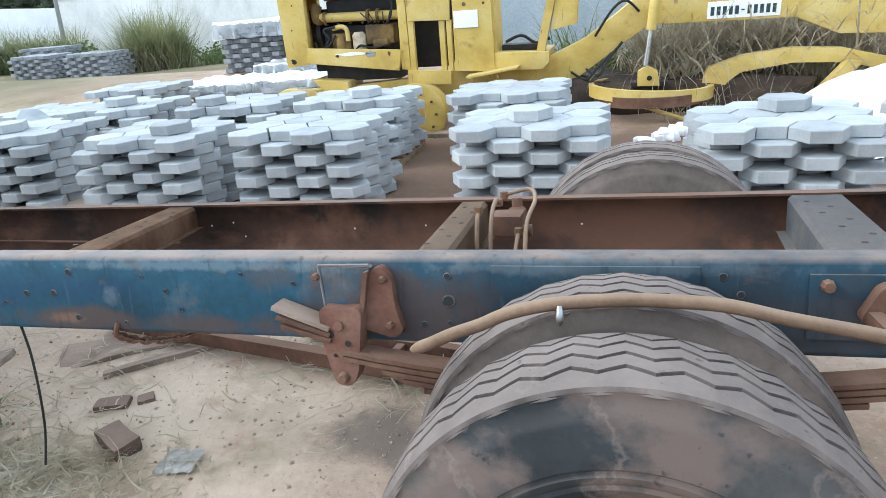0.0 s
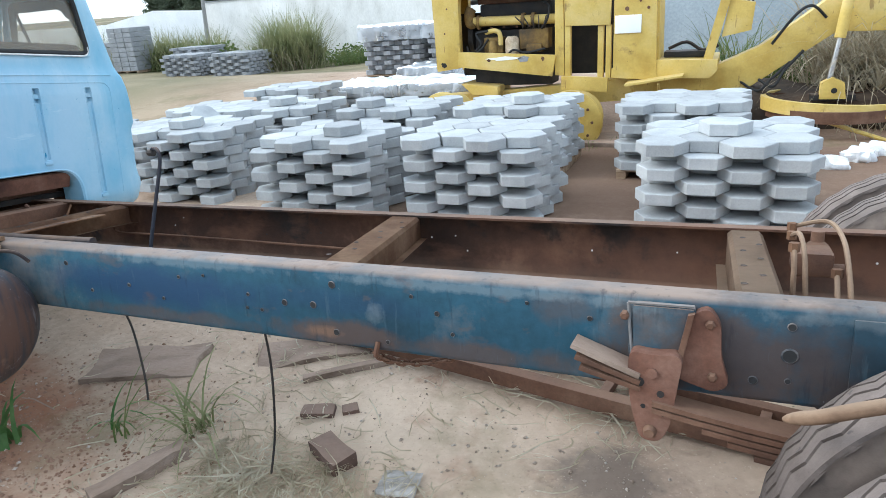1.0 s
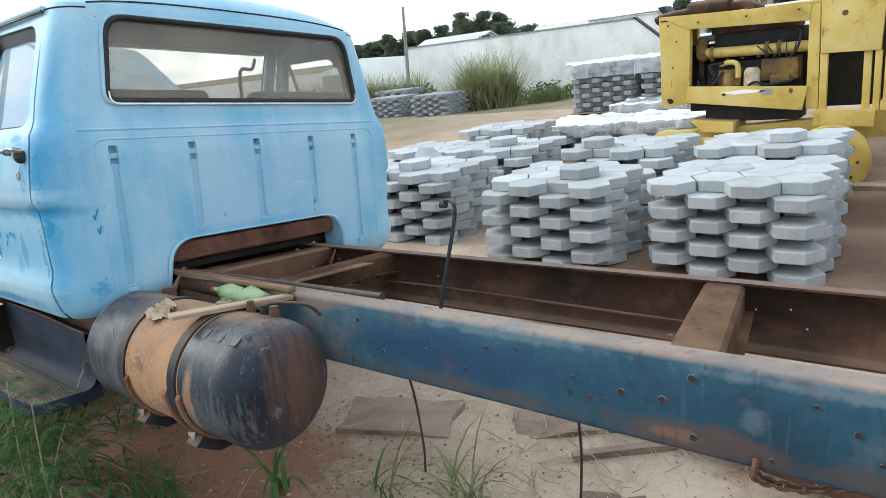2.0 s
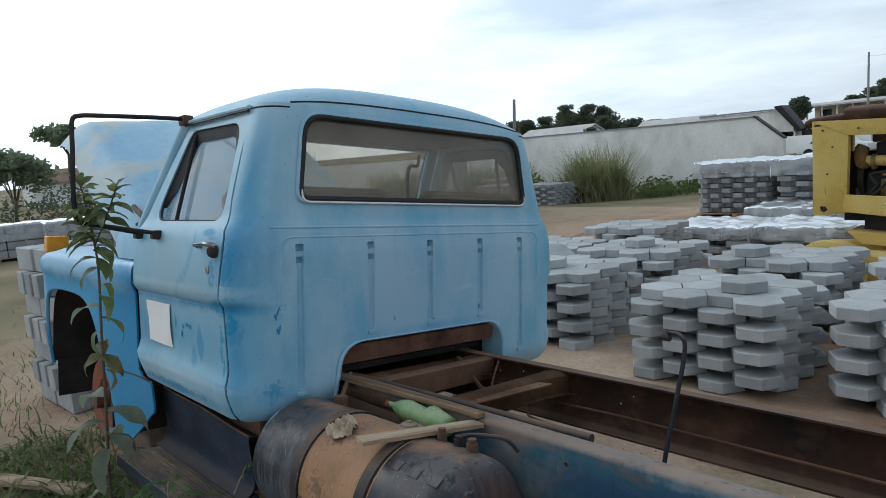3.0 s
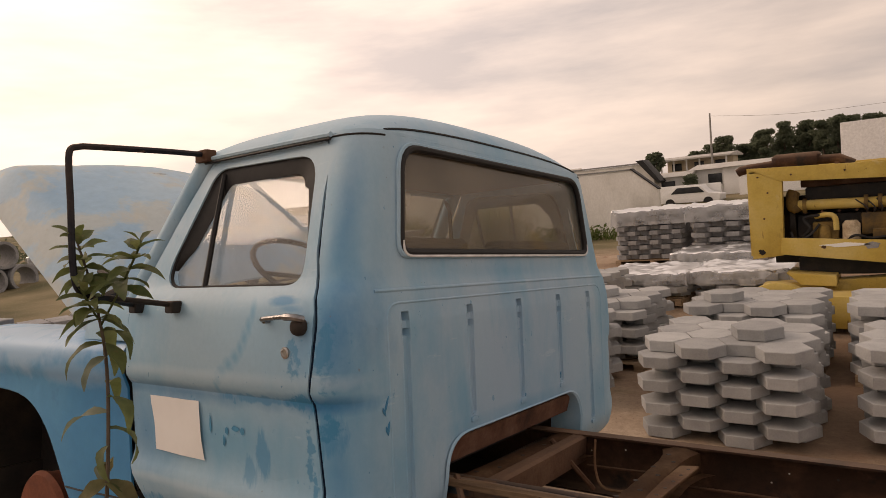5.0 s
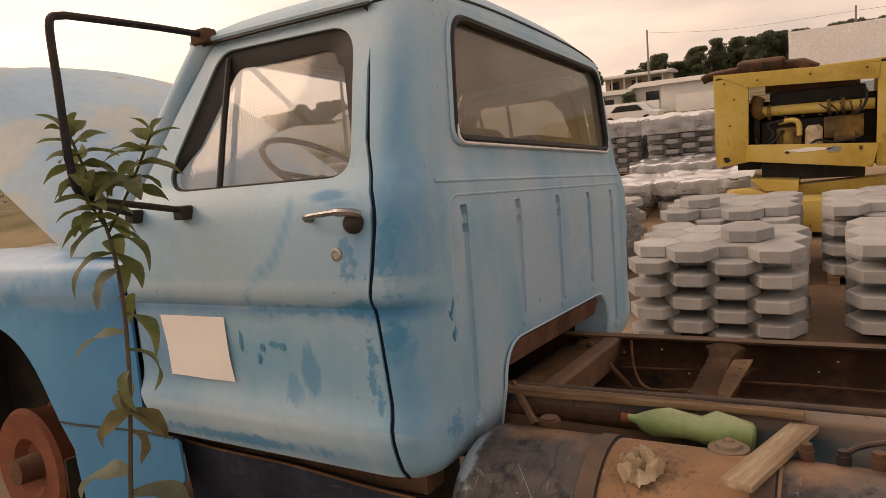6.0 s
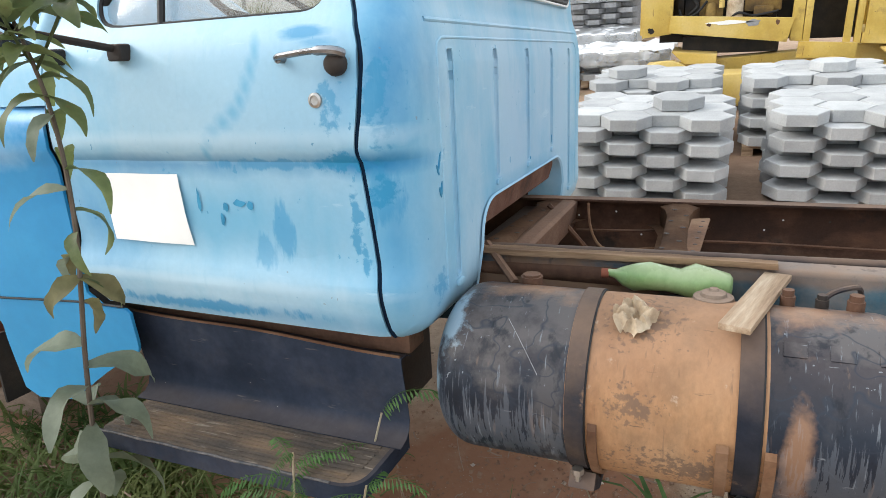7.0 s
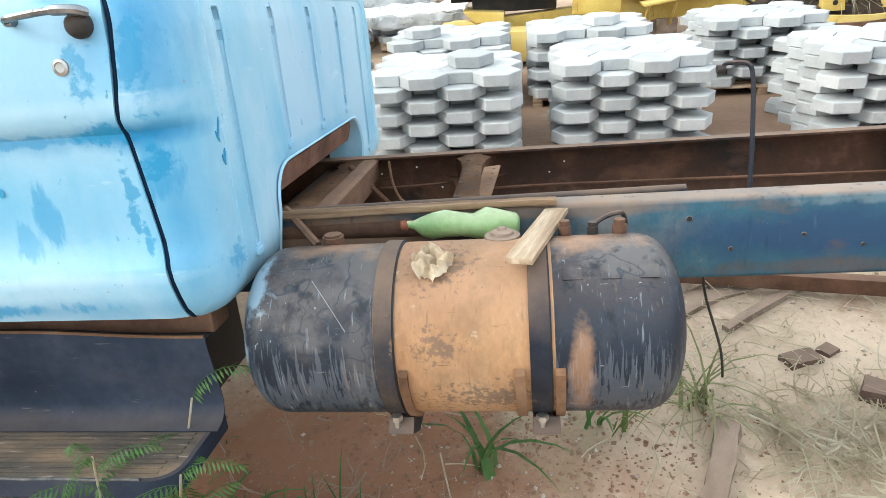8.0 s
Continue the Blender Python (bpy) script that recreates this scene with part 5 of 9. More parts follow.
arch = rounded([(-0.055, .738), (-0.03, 1.005), (0.965, 1.005), (1.00, .738)], [0, .13, .13, 0], 8)
win = rounded([(-.205, 1.615), (1.178, 1.615), (1.13, 1.957), (-.165, 1.957)], [.05, .05, .09, .09], 6)
Z_TOP = 2.0
outer = [(-3, .738)] + [yz(p) for p in arch] + [(3, .738), (3, 1.2), (3, 1.6), (3, Z_TOP), (1, Z_TOP), (-1, Z_TOP), (-3, Z_TOP), (-3, 1.6), (-3, 1.2)]
RIBS = [(-.222, .845), (.130, 1.055), (.473, 1.055), (.812, 1.062), (1.118, .845)]
NICKS = [1.352, 1.358, 1.361, 1.379, 1.382, 1.404, 1.407, 1.430, 1.436]


def rib_rows(z0):
    """(height, half width, depth) up a rib, with a row wherever the sheet is bent."""
    zs = [z0, z0 + .012] + sorted(z for z in {q[0] for q in W_TABLE} | {1.1, 1.3} if z0 + .02 < z < 1.345) + NICKS
    return [(z, .010 if z == z0 else .015 if z > 1.434 else .018 if z < 1.35 else .021, .030 if 1.36 < z < 1.38 or 1.405 < z < 1.432 else .010) for z in zs]


rib_rims = [[(ry + h_, z) for z, h_, d_ in rib_rows(z0)] + [(ry - h_, z) for z, h_, d_ in rib_rows(z0)[::-1]] for ry, z0 in RIBS]
z_cuts = [q[0] for q in W_TABLE[1:-2]] + [1.1, 1.3, 1.46, 1.6, 1.7, 1.85] + NICKS[:-1]
s_cuts = [-2.75, -2.5, -2.25, -2] + [-1 - .25 * i for i in range(4)][::-1] + [1 + .25 * i for i in range(4)] + [2, 2.25, 2.5, 2.75, -.5, 0, .5]
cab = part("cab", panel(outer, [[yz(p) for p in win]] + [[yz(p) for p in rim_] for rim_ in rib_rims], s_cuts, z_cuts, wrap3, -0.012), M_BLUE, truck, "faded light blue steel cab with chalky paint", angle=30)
# turned-in lip of the opening over the rails
lip = [Vector((-3.455, p[0], p[1])) for p in arch]
bm = bmesh.new()
rows = []
for p in lip:
    z = max(p.z, .76)
    xb = lerp_table(XB_TABLE, z)
    c = Vector((0, YC, .80))
    inn = (c - Vector((0, p.y, p.z))).normalized()
    rows.append([bm.verts.new(Vector((xb + dx, p.y + inn.y * k, p.z + inn.z * k))) for dx, k in ((.006, -.016), (.010, -.004), (.004, .006), (-.03, .012), (-.14, .012))])
for a, b in zip(rows, rows[1:]):
    for j in range(4):
        bm.faces.new((a[j], a[j + 1], b[j + 1], b[j]))
part("arch_lip", bm, M_BLUE, cab)
bm = bmesh.new()
rows = [[bm.verts.new((x, p.y, min(p.z, .99))) for x in (-3.56, -3.72)] for p in lip]
for a, b in zip(rows, rows[1:]):
    bm.faces.new((a[0], a[1], b[1], b[0]))
part("tunnel", bm, M_RUST, cab, "rusty floor tunnel under the cab")
part("floor", box((-4.75, -.42, .84), (-3.62, 1.36, .87), .004), M_DARK, cab)
part("under_frame", prism([(-3.64, .895), (-3.50, .905), (-3.475, .985), (-3.49, .992), (-3.64, .992)], "y", -.03, .94, .003), M_REDRUST, cab, "red-brown rusty floor edge under the cab")
part("under_frame", box((-3.70, -.03, .86), (-3.645, .97, .975), .006), M_RUST, cab)
# extra dark sheet below the floor, standing in for the shade under the cab
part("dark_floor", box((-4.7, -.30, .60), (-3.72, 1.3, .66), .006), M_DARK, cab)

# pressed ribs and the outline of the pressed panel
def build_rib(ry, z0, rim_):
    """A channel pressed into the sheet, with two nicks and a small foot below."""
    bm, rows = bmesh.new(), []
    for z, h_, d_ in rib_rows(z0):
        x = lerp_table(XB_TABLE, z)
        rows.append([bm.verts.new(p) for p in ((x, ry - h_, z), (x - d_, ry - h_ * .7, z), (x - d_, ry + h_ * .7, z), (x, ry + h_, z))])
    for a, b in zip(rows, rows[1:]):
        for j in range(3):
            bm.faces.new((a[j], a[j + 1], b[j + 1], b[j]))
    bm.faces.new(rows[0][::-1])
    bm.faces.new(rows[-1])
    bmesh.ops.recalc_face_normals(bm, faces=bm.faces)
    if sum(f.normal.x * f.calc_area() for f in bm.faces) < 0:
        bmesh.ops.reverse_faces(bm, faces=bm.faces)
    rib = part("rib", bm, M_BLUE, cab, angle=20)
    part("rib_lip", tube([(lerp_table(XB_TABLE, z) - .001, y, z) for y, z in rim_], .0032, 6, True), M_BLUE, rib)
    part("rib_foot", prism(rounded([(ry - .022, z0 - .024), (ry + .022, z0 - .024), (ry + .020, z0 - .006), (ry - .020, z0 - .006)], .006), "x", -3.4555, -3.447, .002), M_BLUE, rib)


for (ry, z0), rim_ in zip(RIBS, rib_rims):
    build_rib(ry, z0, rim_)
bead = rounded([(-.30, .83), (-.305, 1.461), (1.265, 1.461), (1.25, .83)], [.0, .06, .06, 0], 5)
part("press_line", tube([(lerp_table(XB_TABLE, z) - .0015, y, z) for y, z in bead], .0046, 8), M_BLUE, cab)
part("belt_fold", tube([wrap3(s_, 1.500) + Vector((-.0035, 0, 0)) for s_ in steps(-.98, .98, 24)], .0065, 8), M_BLUE, cab)
# drain nicks of old paint
for ny, nz, nl, na in ((-.325, 1.168, .055, .35), (-.335, 1.150, .030, -.5), (-.318, 1.10, .040, .15), (-.326, 1.095, .026, -.3), (.49, 1.06, .012, 0), (.80, 1.09, .03, .05)):
    tip = [(0, -nl / 2), (.0035, -nl * .2), (.0045, nl * .1), (.002, nl / 2), (-.002, nl * .3), (-.0035, -nl * .1)]
    part("paint_scar", prism([(ny + y * math.cos(na) + z * math.sin(na), nz + z * math.cos(na) - y * math.sin(na)) for y, z in tip], "x", -3.4535, -3.4508), M_SCAR, cab)

# rear window
wp = [wrap3(*yz(p)) for p in win]
pane = bmesh.new()
pane.faces.new([pane.verts.new(p + Vector((-.012, 0, 0))) for p in wp])
rear_pane = part("rear_window", pane, M_GLASSB, cab, "dusty rear window glass")
rear_pane.visible_shadow = False
part("gasket", tube([p + Vector((.002, 0, 0)) for p in wp], .013, 8, True), M_RUBBER, rear_pane, "black rubber gasket")
# white line that paints the highlight on the window's lower lip
low_glint = [p for p in wp if p.z < 1.70]
part("window_trim", tube([p + Vector((.012, 0, -.012)) for p in sorted(low_glint, key=lambda p: p.y)], .0045, 6), M_WHITE, rear_pane, "thin white line painting the lower lip's highlight")
part("window_lip", tube([wrap3(*yz(((p[0] - .487) * 1.022 + .487, (p[1] - 1.786) * 1.07 + 1.786))) + Vector((.004, 0, 0)) for p in win], .008, 6, True), M_BLUE, cab)

# roof
def roof3(u, v):
    """u: -1..1 across, v: 0 front .. 1 back."""
    vv = 2 * v - 1
    wu = .805
    crown = (1 - abs(u) ** 2.8) ** .62
    ends = (1 - abs(vv) ** 4.5) ** .6 if vv > 0 else (1 - .40 * abs(vv) ** 4)
    x = -4.33 + .832 * v + (-.035 * (1 - u * u) * abs(vv) ** 3 if vv < 0 else 0)
    r = .13
    if x > -3.498 - r:
        wu = min(wu, .798 - r + math.sqrt(max(0.0, r * r - (x + 3.498 + r) ** 2)))
    z = 1.990 + .150 * crown * ends + .012 * (1 - v)
    return Vector((x, YC + u * wu, z))


bm = bmesh.new()
us = [math.sin(a) for a in steps(-math.pi / 2, math.pi / 2, 30)]
vs = [0.5 - 0.5 * math.cos(a) for a in steps(0, math.pi, 24)]
rows = [[bm.verts.new(roof3(u, v)) for u in us] for v in vs]
for a, b in zip(rows, rows[1:]):
    for j in range(len(us) - 1):
        bm.faces.new((a[j], a[j + 1], b[j + 1], b[j]))
bmesh.ops.recalc_face_normals(bm, faces=bm.faces)
thicken(bm, .012)
roof = part("roof", bm, M_BLUE, cab, "pale blue rounded roof", angle=60)
for sg in (-1, 1):
    g = [Vector((x, YC + sg * (.812 + .004 * math.sin((x + 4.3) * 4)), 1.998 - .016 * (x + 4.32))) for x in steps(-4.33, -3.62, 10)]
    part("drip_rail", tube(g, .009, 6), M_BLUE, roof)
    side_seam = [wrap3(sg * (1.15 + 1.8 * k / 12), 1.982) for k in range(13)]
    part("corner_seam", tube(side_seam, .0035, 5), M_RUBBER, roof)
    part("seam", tube([p + Vector((0, sg * .004, -.014)) for p in g], .005, 5), M_RUBBER, roof)


part("rear_seam", tube([roof3(u, .984) + Vector((.001, 0, .001)) for u in us[3:-3]], .0042, 5), M_RUBBER, roof)


# doors
def side3(sg, off=0.0):
    return lambda x, z: Vector((x, YC + sg * (side_w(x, z) + off), z))


door_out = [(door_gap(z) - .0055, z) for z in (.752, .90, 1.0, 1.07, 1.15, 1.20, 1.235, 1.27, 1.36, 1.45, 1.50, 1.545, 1.62, 1.80)] + \
           rounded([(-3.60, 1.82), (-3.625, 1.982), (-4.235, 1.995)], [0, .09, 0], 6)[1:-1] + [(-4.235, 1.99), (-4.36, 1.80), (-4.49, 1.585), (-4.545, 1.50), (-4.552, 1.2), (-4.545, .98), (-4.56, .90), (-4.535, .84), (-4.50, .762)]
door_hole = rounded([(-4.405, 1.533), (-3.643, 1.527), (-3.676, 1.935), (-4.20, 1.952)], [.13, .075, .09, .06], 7)
door_cuts = sorted(set([q[0] for q in W_TABLE[1:-2]] + [1.1, 1.6, 1.66, 1.85]))


def build_door(sg):
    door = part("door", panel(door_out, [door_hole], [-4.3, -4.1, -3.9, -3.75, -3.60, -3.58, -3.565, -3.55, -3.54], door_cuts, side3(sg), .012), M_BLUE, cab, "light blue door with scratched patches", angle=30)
    rim = [side3(sg)(x, z) for x, z in door_hole]
    part("window_seal", tube([p + Vector((0, -sg * .012, 0)) for p in rim], .0065, 6, True), M_RUBBER, door)
    # dark inner frame along the pillar and under the roof, narrowing to the corners
    n_ = len(door_hole)
    mid_ = (-3.98, 1.735)
    bm, last = bmesh.new(), None
    for i in range(n_ // 2 - 1, n_ + 3):
        x, z = door_hole[i % n_]
        g_ = (i - (n_ // 2 - 1)) / (n_ + 3 - n_ // 2)
        wd = .075 * min(1.0, g_ * 9 + .25) * min(1.0, (1 - g_) * 9 + .1)
        dx, dz = mid_[0] - x, mid_[1] - z
        e_ = math.hypot(dx, dz)
        row = [bm.verts.new(side3(sg, o_)(x + dx / e_ * k_, z + dz / e_ * k_)) for k_, o_ in ((-.006, -.012), (wd * .5, -.020), (wd, -.030))]
        if last:
            for j in range(2):
                bm.faces.new((last[j], last[j + 1], row[j + 1], row[j]))
        last = row
    bmesh.ops.recalc_face_normals(bm, faces=bm.faces)
    bmesh.ops.solidify(bm, geom=bm.faces[:], thickness=.003)
    part("inner_frame", bm, M_RUBBER, door, "dark inner window frame")
    bar = [side3(sg, -.012)(x, z) for x, z in ((-4.143, 1.53), (-4.162, 1.75), (-4.172, 1.93))]
    part("vent_bar", tube(bar, .0095, 6), M_RUBBER, door)
    bm = bmesh.new()
    bm.faces.new([bm.verts.new(side3(sg, -.034)(x, z)) for x, z in door_hole])
    g = part("door_glass", bm, M_GLASS, door, "dusty door glass")
    g.visible_shadow = False
    return door


near_door = build_door(-1)
far_door = build_door(1)
# dark joint behind the door edge
part("door_joint", tube([Vector((door_gap(z), YC - side_w(door_gap(z), z) + .0110, z)) for z in steps(.750, 1.97, 60)], [.0085 if z < 1.50 else .0058 for z in steps(.750, 1.97, 60)], 8), M_JOINT, cab)
part("door_joint", tube([Vector((-4.556 if z > 1 else -4.545, YC - half_w(z) + .008, z)) for z in steps(.80, 1.34, 14)], .006, 6), M_RUBBER, cab)
part("jamb", box((-3.64, YC - .86, .82), (-3.52, YC - .78, 1.5), .01), M_DARK, cab)
# handle and lock
hy = YC - .972
handle = part("door_handle", join(tube(smooth_line([(-3.752, hy - .014, 1.428), (-3.742, hy - .030, 1.432), (-3.70, hy - .036, 1.436), (-3.64, hy - .038, 1.440), (-3.592, hy - .034, 1.438), (-3.580, hy - .014, 1.432)], 5), [.006] * 6 + [.0075] * 10 + [.0105] * 10, 8),
                                  lathe([(.0, .010), (-.022, .010), (-.024, 0)], "y", (-3.748, hy + .004, 1.428), 10)), M_HANDLE, near_door, "dull chrome door handle")
part("handle_boss", lathe([(.004, .024), (-.018, .026), (-.028, .022), (-.0345, .014), (-.036, 0)], "y", (-3.603, hy + .003, 1.410), 16), M_DARK, handle, "dark handle boss")
part("lock", lathe([(.006, .017), (-.004, .017), (-.006, .011), (-.004, .010), (-.003, 0)], "y", (-3.665, YC - .981, 1.335), 18), M_CHROME, near_door)
bm = bmesh.new()
us2, vs2 = steps(-4.412, -4.128, 8), steps(0, 1, 6)
rows = []
for v in vs2:
    row = []
    for u in us2:
        z = 1.158 - v * .19
        x = u + v * .018
        row.append(bm.verts.new((x, YC - half_w(z) - .006 - .010 * noise.noise((x * 9, z * 9, 2)) * (1 - v * .3), z - .012 * v * (u + 4.4) * 4 * .3)))
    rows.append(row)
for a, b in zip(rows, rows[1:]):
    for j in range(len(us2) - 1):
        bm.faces.new((a[j], a[j + 1], b[j + 1], b[j]))
bmesh.ops.recalc_face_normals(bm, faces=bm.faces)
if bm.faces[:][0].normal.y > 0:
    bmesh.ops.reverse_faces(bm, faces=bm.faces)
solo("paper_sheet", bm, M_PAPER, "blank white paper sheet stuck on the truck door", "paper", TRUCK)
# bare patches of darker paint
for cx, cz, rx, rz in ((-3.985, 1.075, .010, .012), (-3.94, 1.085, .018, .010), (-3.905, 1.08, .009, .011), (-4.00, 1.04, .007, .016), (-4.07, 1.09, .006, .03)):
    pts = [(cx + rx * (1 + .3 * RNG.uniform(-1, 1)) * math.cos(a), cz + rz * (1 + .3 * RNG.uniform(-1, 1)) * math.sin(a)) for a in steps(0, 2 * math.pi, 10)[:-1]]
    bm = bmesh.new()
    bm.faces.new([bm.verts.new((x, YC - half_w(z) - .0025, z)) for x, z in pts])
    part("paint_scar", bm, M_SCAR, near_door)

# windscreen frame and pillars
for sg in (-1, 1):
    pil = [Vector((-4.28, YC + sg * .785, 2.005)), Vector((-4.42, YC + sg * .83, 1.80)), Vector((-4.55, YC + sg * .885, 1.58)), Vector((-4.62, YC + sg * .91, 1.46))]
    part("pillar", tube(smooth_line(pil, 5), .040, 10), M_BLUE, cab)
    part("pillar_seal", tube([p + Vector((-.035, -sg * .02, 0)) for p in smooth_line(pil, 4)], .012, 6), M_RUBBER, cab)
part("header", box((-4.36, YC - .76, 1.965), (-4.27, YC + .76, 2.03), .02), M_BLUE, cab)
bm = bmesh.new()
bm.faces.new([bm.verts.new(p) for p in ((-4.63, YC - .88, 1.47), (-4.63, YC + .88, 1.47), (-4.31, YC + .75, 1.98), (-4.31, YC - .75, 1.98))])
ws = part("windscreen", bm, M_GLASS, cab, "dusty windscreen")
ws.visible_shadow = False
for y0_, y1_ in ((-.25, .40), (.62, 1.2)):
    part("wiper", tube([(-4.68, y0_, 1.48), (-4.60, y1_, 1.56)], .006, 5), M_DARK, cab)
cowl_out = [(-4.56, 1.345), (-4.56, 1.50)] + rounded([(-4.56, 1.515), (-4.86, 1.495), (-4.885, 1.345)], [0, .10, 0], 6)[1:]
for sg in (-1, 1):
    part("cowl_side", panel(cowl_out, [], [-4.7], [1.43, 1.47], side3(sg, -.006), .01), M_BLUE, cab)
part("cowl", box((-4.88, YC - .94, 1.425), (-4.58, YC + .94, 1.475), .02), M_BLUE, cab)
part("firewall", box((-4.82, YC - .90, .80), (-4.78, YC + .90, 1.44), .005), M_LINER, cab)

# inside the cab
part("dashboard", box((-4.62, YC - .84, 1.22), (-4.36, YC + .84, 1.47), .05, 3), M_LINER, cab)
part("door_lining", box((-4.5, YC + .93, .9), (-3.6, YC + .94, 1.54), .003), M_LINER, cab)
part("roof_lining", box((-4.25, YC - .74, 1.975), (-3.53, YC + .74, 1.985), .003), M_LINER, cab)
for y0_, y1_ in ((-.28, .33), (.60, 1.22)):
    seat = part("seat", box((-4.05, y0_, 1.00), (-3.60, y1_, 1.16), .05, 3), M_SEAT, cab, "dark vinyl seat")
    part("seat_back", box((-3.70, y0_, 1.12), (-3.57, y1_, 1.675), .05, 3), M_SEAT, seat)
sw = [Vector((.0, .235 * math.cos(a), .235 * math.sin(a))) for a in steps(0, 2 * math.pi, 28)[:-1]]
swm = Matrix.Translation((-4.13, .02, 1.575)) @ Matrix.Rotation(radians(-55), 4, "Y")
steer = part("steering_wheel", tube(sw, .011, 8, True), M_RUBBER, cab, m=swm)
part("spoke", join(tube([(0, -.232, 0), (-.03, 0, 0), (0, .232, 0)], .009, 6), tube([(-.02, 0, 0), (-.35, 0, .0)], .022, 8)), M_RUBBER, steer)
part("grab_bar", tube(smooth_line([(-4.20, 1.05, 1.92), (-4.1, .95, 1.85), (-4.0, .80, 1.82), (-3.98, .78, 1.62)], 4), .010, 6), M_RUBBER, cab)

# mirror frame and its arms
def build_mirror(sg):
    def at(x, y, z):
        return (x, y if sg < 0 else 2 * YC - y, z)
    line = smooth_line([at(-4.264, -.335, 2.015), at(-4.25, -.50, 2.005), at(-4.24, -.70, 1.99), at(-4.235, -.795, 1.982)], 4) + smooth_line(
        [at(-4.234, -.826, 1.974), at(-4.232, -.840, 1.945), at(-4.22, -.843, 1.80), at(-4.20, -.848, 1.60), at(-4.21, -.82, 1.53), at(-4.26, -.72, 1.512)], 5)
    mir = part("mirror_frame", tube(line, .0100, 8), M_STRAP, cab, "dull grey-brown tube mirror frame without its glass")
    a_, b_ = at(-4.30, -.37, 1.985), at(-4.23, -.325, 2.03)
    part("bracket", box((a_[0], min(a_[1], b_[1]), a_[2]), (b_[0], max(a_[1], b_[1]), b_[2]), .008), M_RUST, mir)
    for ax_ in (-4.243, -4.480):
        part("arm", tube([at(-4.26 if ax_ > -4.4 else -4.34, -.72, 1.512), at(ax_, -.515, 1.478)], .0095, 8), M_DARK, mir)
        a_, b_ = at(ax_ - .024, -.525, 1.448), at(ax_ + .024, -.485, 1.490)
        part("mount", box((a_[0], min(a_[1], b_[1]), a_[2]), (b_[0], max(a_[1], b_[1]), b_[2]), .010, 3), M_DARK, mir)


build_mirror(-1)
build_mirror(1)

# front wing
F_TABLE = [(.48, .925), (.60, .945), (.75, .962), (.90, .968), (1.17, .972), (1.205, .984), (1.225, .992), (1.28, .990)]


def wing3(sg):
    def f(x, v):
        k = max(0.0, min(1.0, (-4.55 - x) / .5))
        nose = max(0.0, (-6.15 - x) / .6)
        add = .012 * k + .035 * max(0.0, min(1.0, (-4.62 - x) / .3)) - .10 * nose * nose
        if v <= 1.28:
            return Vector((x, YC + sg * (lerp_table(F_TABLE, v) + add), v))
        t = min((v - 1.28) / .10, 1.0)
        a = t * math.pi / 2
        w = .990 + add - .065 * (1 - math.cos(a)) - max(0, v - 1.38)
        z = 1.28 + .065 * math.sin(a) + .03 * max(0, min(.1, v - 1.38)) / .1 - .04 * nose
        return Vector((x, YC + sg * w, z))
    return f


arch_pts = [(p.x, p.y) for p in smooth_line([(-4.95, .655, 0), (-5.02, .79, 0), (-5.11, .94, 0), (-5.24, 1.05, 0), (-5.42, 1.105, 0), (-5.75, 1.115, 0), (-6.08, 1.10, 0), (-6.29, 1.03, 0), (-6.38, .88, 0), (-6.41, .70, 0), (-6.43, .54, 0)], 3)]
wing_out = [(-4.565, .79), (-4.565, 1.60), (-6.62, 1.60), (-6.72, 1.2), (-6.66, .78), (-6.48, .52)] + arch_pts[::-1] + [(-4.965, .52), (-4.955, .415), (-4.90, .385), (-4.76, .388), (-4.60, .50)] + rounded([(-4.52, .575), (-4.41, .59), (-4.405, .745)], [0, .05, 0], 5)[1:-1] + [(-4.405, .735), (-4.42, .748), (-4.51, .75)]
for sg in (-1, 1):
    wing = part("front_wing", panel(wing_out, [], [-4.7, -4.9, -5.2, -5.5, -5.8, -6.0, -6.2, -6.3, -6.4, -6.5, -6.6], [.60, .75, .9, 1.05, 1.17, 1.19, 1.205, 1.225, 1.26, 1.28, 1.30, 1.32, 1.34, 1.36, 1.38, 1.45], wing3(sg), .010),
                M_WINGBLUE, truck, "blue front wing with an empty wheel arch", angle=40)
    ap = [wing3(sg)(x, z) for x, z in arch_pts]
    part("arch_rim", tube([p + Vector((0, -sg * .012, 0)) for p in ap], .010, 6), M_WINGBLUE, wing)
    part("inner_wing", box((-6.6, min(YC + sg * .50, YC + sg * .52), .45), (-4.9, max(YC + sg * .50, YC + sg * .52), 1.30), .004), M_DARK, wing)
    bm = bmesh.new()
    rows = [[bm.verts.new((x, YC + sg * y, z + .012)) for y in (.955, .52)] for x, z in arch_pts]
    for a, b in zip(rows, rows[1:]):
        bm.faces.new((a[0], a[1], b[1], b[0]))
    part("arch_liner", bm, M_DARK, wing)
    for bx_ in (-6.42, -5.16):
        part("splash_panel", box((bx_, min(YC + sg * .52, YC + sg * .93), .30), (bx_ + .012, max(YC + sg * .52, YC + sg * .93), .56), .003), M_DARK, wing)
part("wing_joint", tube([wing3(-1)(x, .757) + Vector((0, -.002, 0)) for x in steps(-4.99, -4.42, 6)], .004, 5), M_RUBBER, truck)
# front indicator
ind = part("indicator", box((-6.53, -.50, 1.32), (-6.44, -.36, 1.44), .015, 3), M_AMBER, truck, "amber indicator lamp")
part("stem", box((-6.51, -.45, 1.27), (-6.46, -.40, 1.325), .004), M_DARK, ind)
